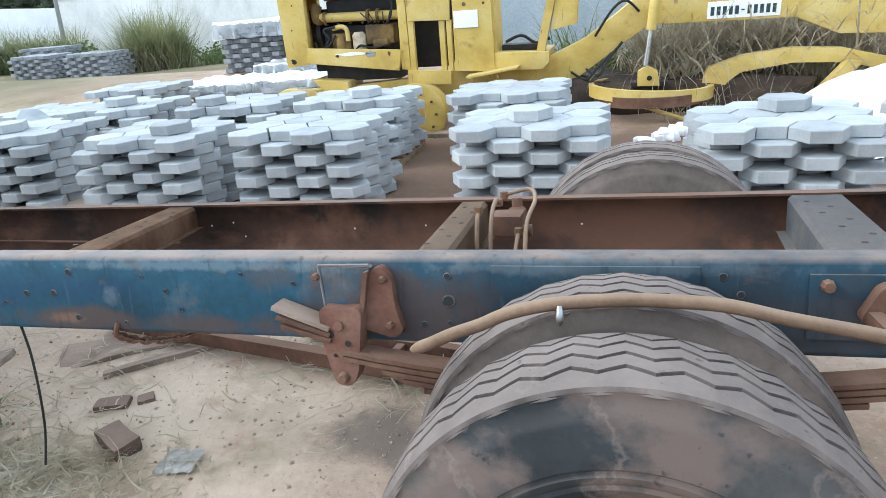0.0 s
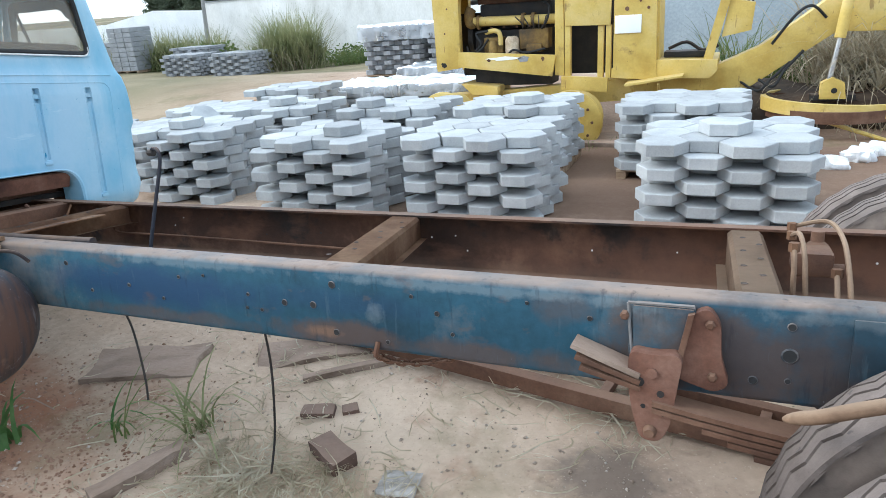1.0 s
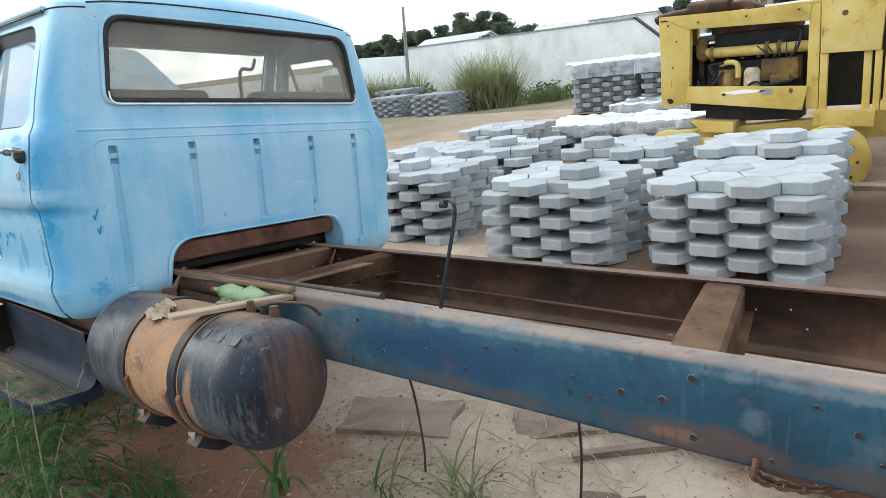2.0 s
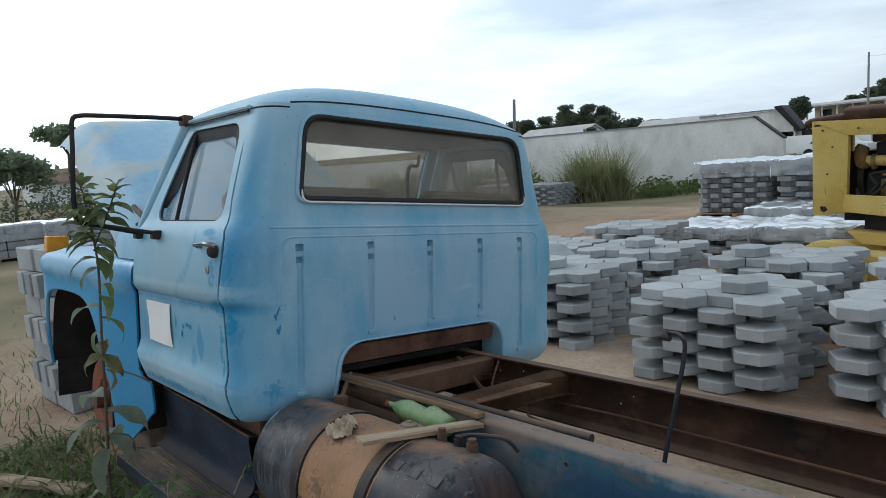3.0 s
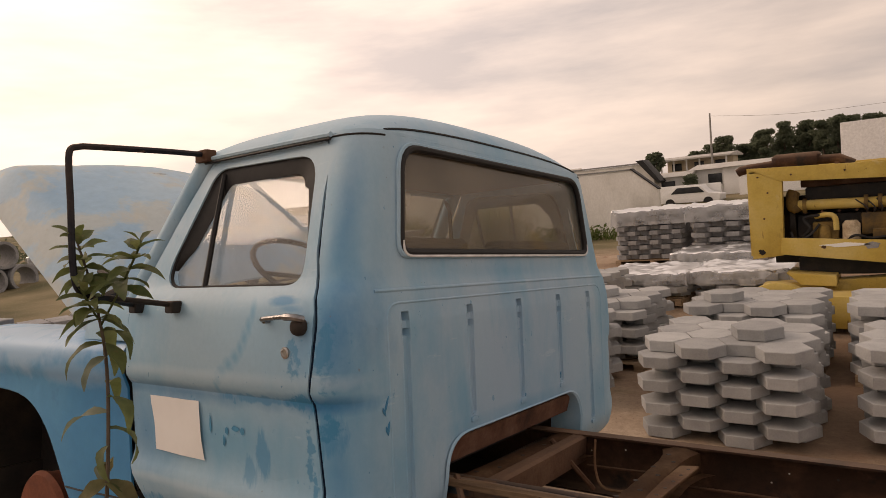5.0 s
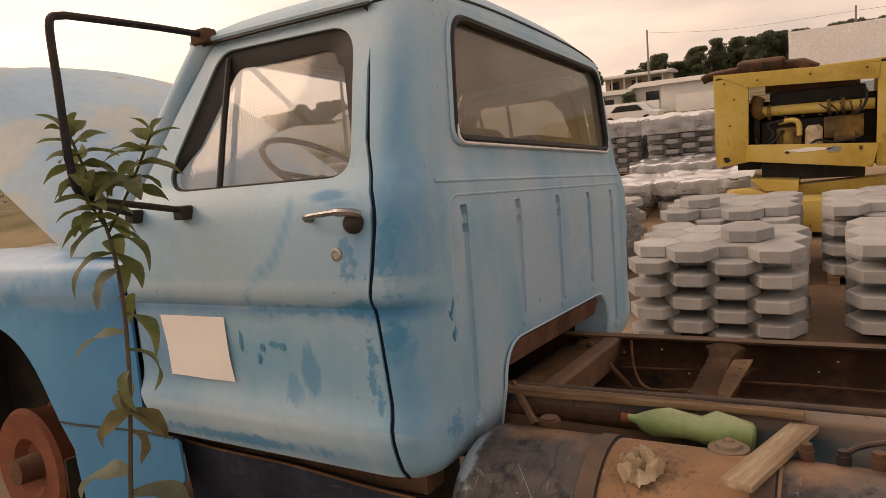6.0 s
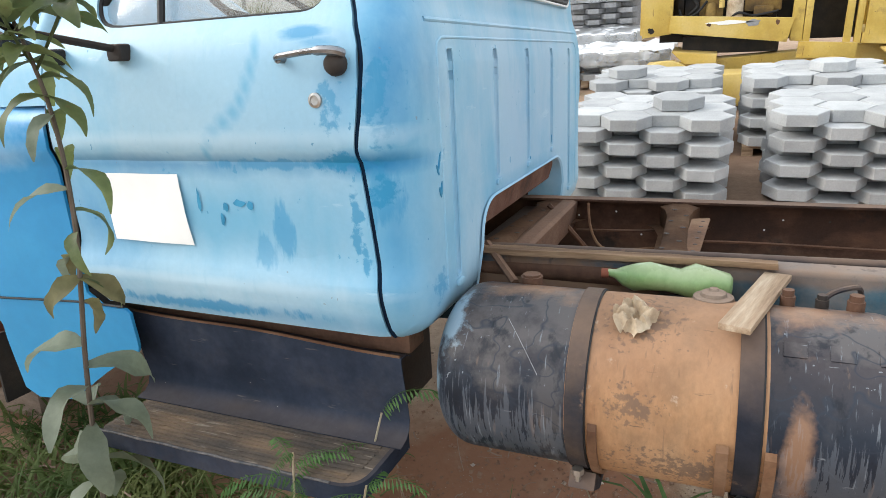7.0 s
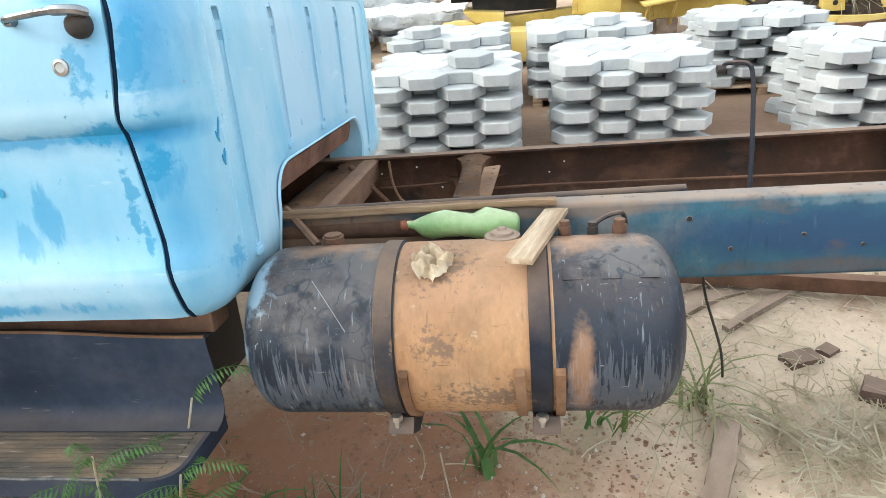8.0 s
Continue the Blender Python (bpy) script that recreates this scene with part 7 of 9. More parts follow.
part("pipe", tube(smooth_line([(-3.25, .15, 1.28), (-3.12, .12, 1.30), (-3.05, .12, 1.26), (-3.04, .12, 1.12)], 5), .030, 10), M_YELLOW, engine)
part("fan", lathe([(0, 0), (0, .24), (.06, .24), (.06, 0)], "x", (-3.52, .45, 1.22), 24), M_DARK, engine)
part("head_cover", box((-3.35, .25, 1.46), (-2.40, .6, 1.62), .03), M_DARK, engine)
part("hose", tube(smooth_line([(-3.4, .14, 1.05), (-3.3, .1, 1.15), (-3.36, .1, 1.27), (-3.2, .12, 1.30)], 5), .018, 8), M_RUBBER, engine)
for k in range(5):
    part("injector_line", tube(smooth_line([(-2.75 + k * .07, .13, 1.30), (-2.74 + k * .07, .10, 1.36), (-2.85 + k * .1, .16, 1.45)], 4), .008, 6), M_DARK, engine)
# silencer on top
sil = part("silencer", tube([(-4.10, .40, 1.86), (-4.05, .40, 1.885), (-3.96, .40, 1.90), (-3.72, .40, 1.915), (-3.68, .40, 1.925), (-3.66, .40, 1.945), (-3.655, .40, 1.945), (-3.22, .40, 1.94), (-3.215, .40, 1.94), (-3.20, .40, 1.93), (-3.0, .4, 1.925), (-2.86, .4, 1.85)],
                            [.05, .055, .055, .055, .055, .075, .095, .095, .075, .055, .055, .05], 16), M_RUSTIN, grader, "rusty silencer on the engine")
for sx_ in (-3.95, -3.05):
    part("bracket", box((sx_, .36, 1.82), (sx_ + .05, .44, 1.90), .004), M_RUST, sil)
part("oil_pan", box((-3.45, .22, .60), (-2.4, .6, .80), .03), M_DARK, engine)
part("head_cover", box((-3.40, .30, 1.62), (-2.45, .62, 1.71), .02), M_RUST, engine)
part("filter", lathe([(-.10, 0), (-.10, .065), (.05, .065), (.08, .045), (.08, 0)], "z", (-3.16, .15, 1.10), 18), M_ENGINE, engine)
for k in range(6):
    part("stud", lathe([(-.02, 0), (-.02, .016), (.0, .016)], "y", (-3.35 + k * .17, .19, 1.335), 6), M_RUST, engine)
for pts in ([(-3.5, .1, 1.12), (-3.44, .06, 1.02), (-3.3, .08, 1.08), (-3.2, .1, 1.2)], [(-2.5, .12, 1.3), (-2.42, .08, 1.4), (-2.4, .1, 1.55), (-2.5, .15, 1.62)], [(-2.95, .1, 1.0), (-2.85, .06, 1.06), (-2.7, .08, 1.02), (-2.45, .08, 1.06)]):
    part("hose", tube(smooth_line(pts, 5), .014, 7), M_RUBBER, engine)
# torn primer and bare places on the lower side panel
for cx_, cz_, rx_, rz_, mm in ((-2.95, .965, .20, .022, M_PAPER), (-2.70, .955, .07, .034, M_CONCFAR), (-2.45, .95, .02, .03, M_RUST), (-3.16, .95, .022, .02, M_RUST), (-3.80, .90, .035, .035, M_DARK)):
    pts = [(cx_ + rx_ * (1 + .35 * RNG.uniform(-1, 1)) * math.cos(a_), cz_ + rz_ * (1 + .35 * RNG.uniform(-1, 1)) * math.sin(a_)) for a_ in steps(0, 2 * math.pi, 12)[:-1]]
    part("bare_patch", prism(pts, "y", -.034 if cx_ > -3.6 else -.004, -.028 if cx_ > -3.6 else .0), mm, house)

# main beam, gooseneck and front beam
beam = gp("main_frame", [(-3.85, .18), (-3.85, .49), (-2.2, .60), (-.75, .755), (-.42, .80), (-.02, .98), (.36, 1.255), (.62, 1.46), (.9, 1.62), (1.2, 1.68), (2.2, 1.66), (3.5, 1.50), (3.9, 1.1), (3.9, .85), (3.25, .86), (2.75, .88),
                         (2.29, 1.08), (1.0, 1.09), (.72, 1.10), (.35, .84), (-.10, .52), (-.55, .44), (-1.88, .37)], .18, .42, label="yellow arched main frame", bev=.02)
gp("tread_plate", [(-1.42, .615), (-.80, .705), (-.79, .73), (-1.43, .645)], -.25, .12, parent=beam)
for q in (-1.35, -1.05):
    part("plate_stay", tube([(q, -.2, .64), (q, .1, .36)], .018, 6), M_YELLOW, beam)
sign = part("name_plate", box((1.35, .172, 1.115), (2.12, .18, 1.30), .002), M_PAPER, grader, "white name plate with dark unreadable lettering")
for k in range(11):
    if k != 5:
        part("letter_bar", box((1.385 + k * .065, .168, 1.15), (1.425 + k * .065, .172, 1.245), .001), M_BAR, sign)
    else:
        part("letter_bar", box((1.385 + k * .065, .168, 1.19), (1.42 + k * .065, .172, 1.205), .001), M_BAR, sign)
gp("rib", [(2.22, 1.10), (2.25, 1.10), (2.48, 1.62), (2.44, 1.62)], .16, .19, parent=beam)
# steering column post, levers and seat
post = gp("lever_post", [(-.60, .86), (-.50, .86), (-.30, 1.75), (-.40, 1.75)], .1, .25, label="yellow lever post")
for k in range(5):
    part("lever", tube(smooth_line([(-.38 + k * .04, .2 + k * .05, 1.2), (-.30 + k * .05, .2 + k * .05, 1.55), (-.36 + k * .07, .2 + k * .05, 1.85)], 4), .012, 6), M_DARK, post)
gp("lever_box", [(-.42, 1.10), (-.12, 1.16), (-.10, 1.45), (-.36, 1.50)], .12, .5, parent=post, material=M_YELLOW)
part("wheel_knob", lathe([(-.02, 0), (-.02, .10), (.02, .10), (.02, 0)], "y", (-.62, .3, 1.62), 18), M_RUBBER, post)
part("floor_linkage", tube(smooth_line([(-1.0, .3, .98), (-.8, .3, 1.05), (-.62, .3, .95), (-.45, .3, 1.0)], 4), .02, 6), M_DARK, post)
part("floor_linkage", box((-1.05, .25, .88), (-.55, .5, .95), .02), M_DARK, post)
for pts in ([(-.2, .2, .60), (.0, .1, .50), (.12, .1, .62), (.3, .15, .80)], [(.0, .15, .62), (.15, .05, .55), (.25, .1, .72), (.42, .15, .92)], [(.1, .15, 1.0), (.3, .05, 1.3), (.45, .1, 1.38), (.6, .15, 1.25)]):
    part("hydraulic_hose", tube(smooth_line(pts, 6), .016, 6), M_RUBBER, beam)
# tandem hubs without wheels
for hx in (-1.95, -3.55):
    hub = part("hub_disc", lathe([(-.72, 0), (-.72, .10), (-.74, .12), (-.74, .30), (-.72, .355), (-.66, .36), (-.60, .33), (-.3, .30)], "y", (hx, .0, .29), 40), M_YELLOW, grader, "bare yellow wheel hub")
    for k in range(10):
        a = k * math.pi / 5
        part("stud", lathe([(-.76, 0), (-.76, .016), (-.74, .016)], "y", (hx + .25 * math.cos(a), 0, .29 + .25 * math.sin(a)), 8), M_RUST, hub)
gp("tandem_case", [(-3.6, .10), (-1.9, .10), (-1.75, .28), (-1.9, .46), (-3.6, .46), (-3.75, .28)], -.45, -.05, material=M_YELLOW, bev=.03)
gp("seat_box", [(-3.55, .66), (-3.05, .62), (-3.05, .50), (-3.4, .52)], -.05, .5)
for hx in (-2.2, -1.2, -.4):
    part("prop", box((hx, .1, -.05), (hx + .25, .5, .42), .01), M_OLDWOOD, grader, "wooden prop")
part("pallet_under", box((-1.9, -.9, .0), (-.9, -.3, .09), .006), M_OLDWOOD, grader)
# circle, blade lift and drawbar
cir = [(.75 + .72 * math.cos(a), .1 + .62 * math.sin(a), .36 - .03 * math.cos(a)) for a in steps(0, 2 * math.pi, 40)[:-1]]
bm = bmesh.new()
rows = []
for p in cir:
    c = Vector((.75, .1, 0))
    inn = (c - Vector((p[0], p[1], 0))).normalized() * .06
    rows.append([bm.verts.new((p[0] + inn.x * s, p[1] + inn.y * s, p[2] + dz)) for s, dz in ((0, -.07), (0, .07), (1, .07), (1, -.07))])
for i in range(len(rows)):
    a, b = rows[i], rows[(i + 1) % len(rows)]
    for j in range(4):
        bm.faces.new((a[j], a[(j + 1) % 4], b[(j + 1) % 4], b[j]))
bmesh.ops.recalc_face_normals(bm, faces=bm.faces)
circle = part("blade_circle", bm, M_YELLOW, grader, "yellow turning ring of the blade")
part("ring_dark", lathe([(-.10, .66), (.02, .66), (.02, .60)], "z", (.75, .1, .34), 32), M_RUST, circle)
part("blade", prism([(-.22, .02), (-.12, .0), (-.06, .15), (-.10, .38), (-.2, .45), (-.16, .25)], "x", -.1, 2.3), M_RUST, circle, "rusty mouldboard blade", m=Matrix.Translation((0, .45, 0)))
part("stay", tube([(.55, -.4, .28), (1.25, -.45, .05)], .022, 8), M_YELLOW, circle)
part("stay", tube([(.2, -.4, .22), (.45, -.3, .36)], .022, 8), M_YELLOW, circle)
gp("drawbar", [(1.22, .18), (1.45, .18), (1.62, .42), (1.75, .52), (2.29, .60), (2.85, .58), (3.5, .40), (3.5, .55), (2.80, .735), (2.28, .765), (1.75, .70), (1.40, .58)], .05, .25, label="yellow drawbar", bev=.015)
gp("drawbar_leg", [(2.45, .20), (2.60, .20), (2.95, .60), (2.80, .62)], -.1, .05)
lift = gp("lift_bracket", [(.60, .43), (.85, .43), (.82, .60), (.70, .66), (.60, .60)], -.12, .0)
part("ram", tube([(.68, -.05, .62), (.73, -.02, 1.05)], .028, 10), M_CHROME, lift, "chrome lift ram")
part("ram_barrel", tube([(.73, -.02, 1.05), (.80, .05, 1.75)], .055, 12), M_YELLOW, lift)
part("pin_hole", lathe([(-.125, 0), (-.126, .03)], "y", (.73, 0, .52), 12), M_DARK, lift)
part("joint", box((.52, -.08, .40), (.95, .1, .47), .02), M_DARK, lift)

# ---------------------------------------------------------------- the yard's edge: walls and houses
def wall_box(name, lo, hi, material, label):
    return solo(name, box(lo, hi, .01), material, label, "wall", kind="structure")


bm = prism([(-23.9, -1.2), (-10.66, -1.2), (-10.66, 1.45), (-11.74, 2.34), (-23.9, 2.42)], "y", 25.0, 25.25, .01)
solo("wall_north", bm, M_WALL, "long stained white yard wall", "wall", kind="structure")
solo("wall_cap", prism([(-11.76, 2.37), (-11.72, 2.395), (-10.62, 1.485), (-10.64, 1.455)], "y", 24.95, 25.30, .003), M_RUBBER, "thin dark sloping wall edge", "wall", kind="structure")
solo("wall_cap", prism([(-23.9, 2.41), (-11.74, 2.33), (-11.74, 2.38), (-23.9, 2.46)], "y", 24.96, 25.29, .005), M_CONCFAR, "thin grey wall capping", "wall", kind="structure")
solo("wall_west", prism([(-46.0, -1.2), (-23.9, -1.2), (-23.9, 2.05), (-27.5, 2.25), (-31.0, 1.75), (-46.0, 1.8)], "y", 25.3, 25.5, .01), M_WHITE, "uneven low white painted wall behind the grass", "wall", kind="structure")
wall_box("wall_east", (-2.6, 13.0, -.1), (9.0, 13.2, 1.5), M_BLUEGREY, "blue-grey sheet wall behind the grader")
wall_box("wall_east_upper", (-3.4, 13.6, -.1), (12.0, 13.8, 2.6), M_WHITE, "white painted wall")


def house(x, y, w, d, h, roof_h, wall_m, roof_m, label, turn=0.0, wins=2, ridge="x"):
    ob = thing("house", label, "house", Matrix.Translation((x, y, ground_height(x, y) - .2)) @ Matrix.Rotation(radians(turn), 4, "Z"), "distant houses")
    body = part("wall", box((-w / 2, -d / 2, 0), (w / 2, d / 2, h), .02), wall_m, ob)
    if ridge == "x":
        bm = prism([(-d / 2 - .4, h - .05), (0, h + roof_h), (d / 2 + .4, h - .05), (0, h + roof_h - .18)], "x", -w / 2 - .4, w / 2 + .4)
        gable = prism([(-d / 2, h), (d / 2, h), (0, h + roof_h - .15)], "x", -w / 2, w / 2)
    else:
        bm = prism([(-w / 2 - .4, h - .05), (0, h + roof_h), (w / 2 + .4, h - .05), (0, h + roof_h - .18)], "y", -d / 2 - .4, d / 2 + .4)
        gable = prism([(-w / 2, h), (w / 2, h), (0, h + roof_h - .15)], "y", -d / 2, d / 2)
    part("gable", gable, wall_m, body)
    part("roof", bm, roof_m, ob)
    for k in range(wins):
        wx = -w / 2 + w * (k + .5) / max(1, wins)
        win_ = part("window", box((wx - .5, -d / 2 - .03, h * .42), (wx + .5, -d / 2 + .03, h * .8), .01), M_DARKGLASS, ob)
        part("sill", box((wx - .58, -d / 2 - .08, h * .42 - .08), (wx + .58, -d / 2 + .02, h * .42), .01), M_WHITE, win_)
    return ob


# ---------------------------------------------------------------- distance: houses, poles, trees
veranda = thing("house", "long low cream house with a veranda under a grey roof", "house", Matrix.Translation((-18.9, 63.5, 0)), "distant houses")
terrace = part("terrace", box((-3.2, -2.2, .4), (3.2, 2.5, 2.2), .02), M_CREAM, veranda)
part("wall", box((-3.0, .2, 2.2), (3.0, 2.4, 3.45), .02), M_CREAM, veranda)
part("roof", prism([(-2.5, 3.45), (-2.5, 3.58), (.6, 3.85), (2.8, 3.6), (2.8, 3.45)], "x", -3.4, 3.4, .01), M_ASB, veranda)
for k in range(6):
    part("post", box((-2.95 + k * 1.16, -2.1, 2.2), (-2.83 + k * 1.16, -1.98, 3.46), .01), M_WHITE, veranda)
for k in (-2.1, 0.0, 1.9):
    part("window", box((k - .45, .15, 2.5), (k + .45, .23, 3.2), .01), M_DARKGLASS, veranda)
house(-21.0, 56.0, 3.2, 3.5, 1.25, .3, M_CREAM, M_ASB, "small cream house with a pale roof", 5, 1)
house(-12.4, 58.0, 5.0, 4.0, 1.9, .35, M_WHITE, M_ASB, "low white house with a long pale roof", 0, 2)
house(-23.2, 58.0, 3.0, 4.0, 1.6, .4, M_CREAM, M_ASB, "small cream flat-roofed house", -6, 1)
house(-14.2, 52.0, 3.0, 4.0, 2.1, .35, M_WHITE, M_ASB, "small white flat-roofed house", -4, 1)
house(-10.6, 50.0, 5.5, 4.0, 2.15, .3, M_WHITE, M_ASB, "low white house with a pale flat roof", 2, 0)
house(-17.3, 50.0, 2.4, 4.0, 1.8, .3, M_WHITE, M_ASB, "low white house with a pale roof", 3, 1)
house(-1.0, 62.5, 8.0, 5.0, 3.4, .5, M_WHITE, M_ASB, "tall white house with a pale flat roof", 4, 0)
house(0.6, 54.0, 5.5, 4.0, 1.7, 1.6, M_CREAM, M_ROOF, "cream house with a brown gable roof", -6, 1, "y")
house(-36.0, 66.0, 7.0, 5.0, 2.4, 1.0, M_WHITE, M_ASB, "distant white house with a pale roof", 8, 2)
house(-50.0, 64.0, 9.0, 5.0, 2.6, 1.1, M_WHITE, M_ASB, "distant white shed with a pale roof", 0, 2)
house(-58.0, 12.2, 4.0, 6.0, 2.0, 1.0, M_WHITE, M_ROOF, "distant white house with a brown roof", 0, 0, "y")
for x0_, x1_, y_, h_ in ((-17.5, -12.6, 44.0, 1.0), (-12.0, -8.0, 46.5, 1.15), (-21.5, -17.8, 47.0, 1.3)):
    solo("yard_wall", box((x0_, y_, -.2), (x1_, y_ + .15, h_ + .3), .01), M_WHITE, "low pale yard wall between the far houses", "wall", group="far yard walls")
# shed behind the yard wall: a pale flank with a dark sloping roof edge
shed = thing("shed", "pale rendered shed with a dark sloping roof edge behind the wall", "shed")
part("wall", prism([(-24.5, -.3), (-17.9, -.3), (-17.9, 2.05), (-18.75, 3.10), (-24.5, 3.10)], "y", 47.0, 48.6, .01), M_WALL, shed)
part("roof", prism([(-18.98, 3.36), (-18.50, 3.40), (-17.25, 1.72), (-17.45, 1.60), (-17.9, 2.08), (-18.78, 3.13)], "y", 46.4, 47.8, .005), M_RUBBER, shed, "dark roof edge")
part("coping", box((-24.5, 46.9, 3.12), (-19.0, 47.3, 3.22), .005), M_CONCFAR, shed)


def utility_pole(x, y, h, lean=0.0, arm=True):
    p = thing("utility_pole", "thin grey concrete utility pole", "pole", Matrix.Translation((x, y, ground_height(x, y) - .1)) @ Matrix.Rotation(radians(lean), 4, "Y"), "utility poles")
    part("shaft", tube([(0, 0, 0), (0, 0, h)], [.11, .07], 10), M_POLE, p)
    if arm:
        part("cross_arm", box((-.8, -.05, h - .5), (.8, .05, h - .4), .01), M_WOOD, p)
        for k in (-.7, 0, .7):
            part("insulator", lathe([(0, .04), (.12, .03), (.12, 0)], "z", (k, 0, h - .4), 8), M_WHITE, p)
    return p


utility_pole(-16.86, 60.0, 6.75, .4, False)
utility_pole(-23.75, 24.6, 4.95, 4.0, False)
utility_pole(-1.2, 60.0, 6.0, 0, False)
utility_pole(16.0, 66.0, 7.0, 0, False)
wire = tube(smooth_line([(-16.8, 59.95, 7.0), (-10, 59.95, 6.2), (-1.2, 59.95, 6.1)], 8), .012, 4)
tube(smooth_line([(-1.2, 59.95, 6.1), (8, 62.6, 6.2), (16.0, 65.95, 7.2)], 8), .012, 4, bm=wire)
solo("power_line", wire, M_DARK, "thin dark overhead wire", "wire")


def leaf_cloud(blobs, count, size, seed):
    """Leaves as small bent triangles spread through a set of balls (centre, radius)."""
    rnd = random.Random(seed)
    verts, faces = [], []
    total = sum(r ** 2 for _, r in blobs)
    for c, r in blobs:
        for _ in range(int(count * r * r / total)):
            d = Vector((rnd.gauss(0, 1), rnd.gauss(0, 1), rnd.gauss(0, 1))).normalized() * r * (.30 + 1.0 * rnd.random() ** .8)
            p = Vector(c) + Vector((d.x, d.y, d.z * .8))
            a = Vector((rnd.gauss(0, 1), rnd.gauss(0, 1), rnd.gauss(0, .7))).normalized()
            b = a.orthogonal().normalized()
            s = size * rnd.uniform(.6, 1.4)
            k = len(verts)
            verts += [p - a * s, p + b * s * .55, p + a * s, p - b * s * .55]
            faces.append((k, k + 1, k + 2, k + 3))
    me = bpy.data.meshes.new("crown")
    me.from_pydata(verts, [], faces)
    return me


def tree(x, y, h, spread, seed, label, flat=1.0, trunk_h=.5, leaves=1500):
    rnd = random.Random(seed)
    t = thing("tree", label, "tree", Matrix.Translation((x, y, ground_height(x, y) - .1)), "distant trees")
    blobs = []
    bm = tube(smooth_line([(0, 0, 0), (rnd.uniform(-.1, .1), 0, h * trunk_h * .5), (rnd.uniform(-.2, .2), .1, h * trunk_h)], 4), [.16 * h / 5 * (1 - .07 * k) for k in range(9)], 8)
    for k in range(7):
        a = k * 2.4 + rnd.uniform(-.4, .4)
        e = Vector((math.cos(a) * spread * rnd.uniform(.4, .8), math.sin(a) * spread * rnd.uniform(.4, .8), h * rnd.uniform(.72, .9)))
        tube(smooth_line([(0, .05, h * trunk_h * rnd.uniform(.7, .98)), (e.x * .4, e.y * .4, h * trunk_h + (e.z - h * trunk_h) * .6), e], 4), [.06 * h / 5 * (1 - .09 * q) for q in range(9)], 6, bm=bm)
        blobs.append((e, spread * rnd.uniform(.30, .48) * (1 if flat >= 1 else .9)))
    for _ in range(6):
        blobs.append(((rnd.uniform(-.5, .5) * spread, rnd.uniform(-.5, .5) * spread, h * rnd.uniform(.78, .95)), spread * rnd.uniform(.25, .45)))
    part("trunk", bm, M_BARK, t)
    blobs = [((c[0], c[1], h * .85 + (c[2] - h * .85) * flat), r * (1 if flat >= 1 else .8)) for c, r in blobs]
    me = leaf_cloud(blobs, leaves, .05 * spread + .08, seed)
    me.materials.append(M_TREELIGHT)
    ob = new("crown", me)
    ob.parent = t
    return t


tree(-47.0, 9.6, 5.6, 1.7, 11, "thin umbrella-shaped tree with a bare trunk", .45, .72, 1600)
tree(-46.0, 6.2, 4.0, 2.1, 12, "round dense dark green tree", 1.2, .3, 2600)
tree(-49.0, 4.0, 3.6, 2.0, 13, "round dense dark green tree", 1.2, .3, 2000)


def wood_tree(x, y, top, spread, seed, leaves=6500):
    """A bulky tree of the far wood: short trunk, crown from near the ground in uneven clumps."""
    rnd = random.Random(seed)
    z0 = ground_height(x, y) - .1
    h = top - z0
    t = thing("tree", "dense dark green tree in the far wood", "tree", Matrix.Translation((x, y, z0)), "trees of the far wood")
    bm = tube(smooth_line([(0, 0, 0), (rnd.uniform(-.1, .1), 0, h * .3), (rnd.uniform(-.3, .3), 0, h * .75)], 4), [.20 * (1 - .08 * k) for k in range(9)], 7)
    blobs = []
    for k in range(40):
        f = rnd.uniform(.15, 1.0) if k > 3 else 1.0
        a = rnd.uniform(0, 6.28)
        reach = spread * (1.1 - .6 * f) * rnd.uniform(.15, 1.0)
        r = spread * rnd.uniform(.16, .30)
        c = Vector((math.cos(a) * reach, math.sin(a) * reach * .6, min(h * f, h - r * .75)))
        blobs.append((c, r))
        if k % 6 == 0:
            tube([(0, 0, c.z * .6), c], [.06, .02], 5, bm=bm)
    part("trunk", bm, M_BARK, t)
    me = leaf_cloud(blobs, leaves, .15, seed)
    me.materials.append(M_TREE)
    crown = new("crown", me)
    crown.parent = t


WOOD_TOP = [(-29, 4.2), (-26, 5.2), (-24, 6.1), (-21.5, 6.8), (-20.1, 5.3), (-17.2, 6.8), (-15.2, 7.6), (-13.5, 8.4), (-11.8, 6.8), (-9.5, 7.7), (-7.2, 7.5), (-4.6, 6.9), (-2, 7.6), (1, 7.2), (4, 7.8), (8, 7.0), (12, 7.4)]
k_ = 0
x_ = -25.5
while x_ < 12.5:
    wood_tree(x_, 88 + 2.0 * math.sin(k_ * 2.1), lerp_table(WOOD_TOP, x_) - .4, 1.8, 200 + k_)
    x_ += 1.75 + .5 * math.sin(k_ * 1.3)
    k_ += 1
FAR_TOP = [(-92, 6.4), (-86, 7.0), (-81, 7.7), (-76, 7.2), (-70, 8.0), (-66, 9.0), (-62, 8.6), (-58, 6.2), (-52, 5.2)]
x_ = -93.0
while x_ < -52:
    wood_tree(x_, 89 + 2.0 * math.sin(k_ * 2.1), lerp_table(FAR_TOP, x_) - .6, 2.4, 300 + k_, 5200)
    x_ += 2.7 + .6 * math.sin(k_ * 1.3)
    k_ += 1
wood_tree(-22.3, 61.0, 4.35, 1.25, 401, 3000)
wood_tree(-24.6, 66.0, 3.6, 1.0, 402, 1600)
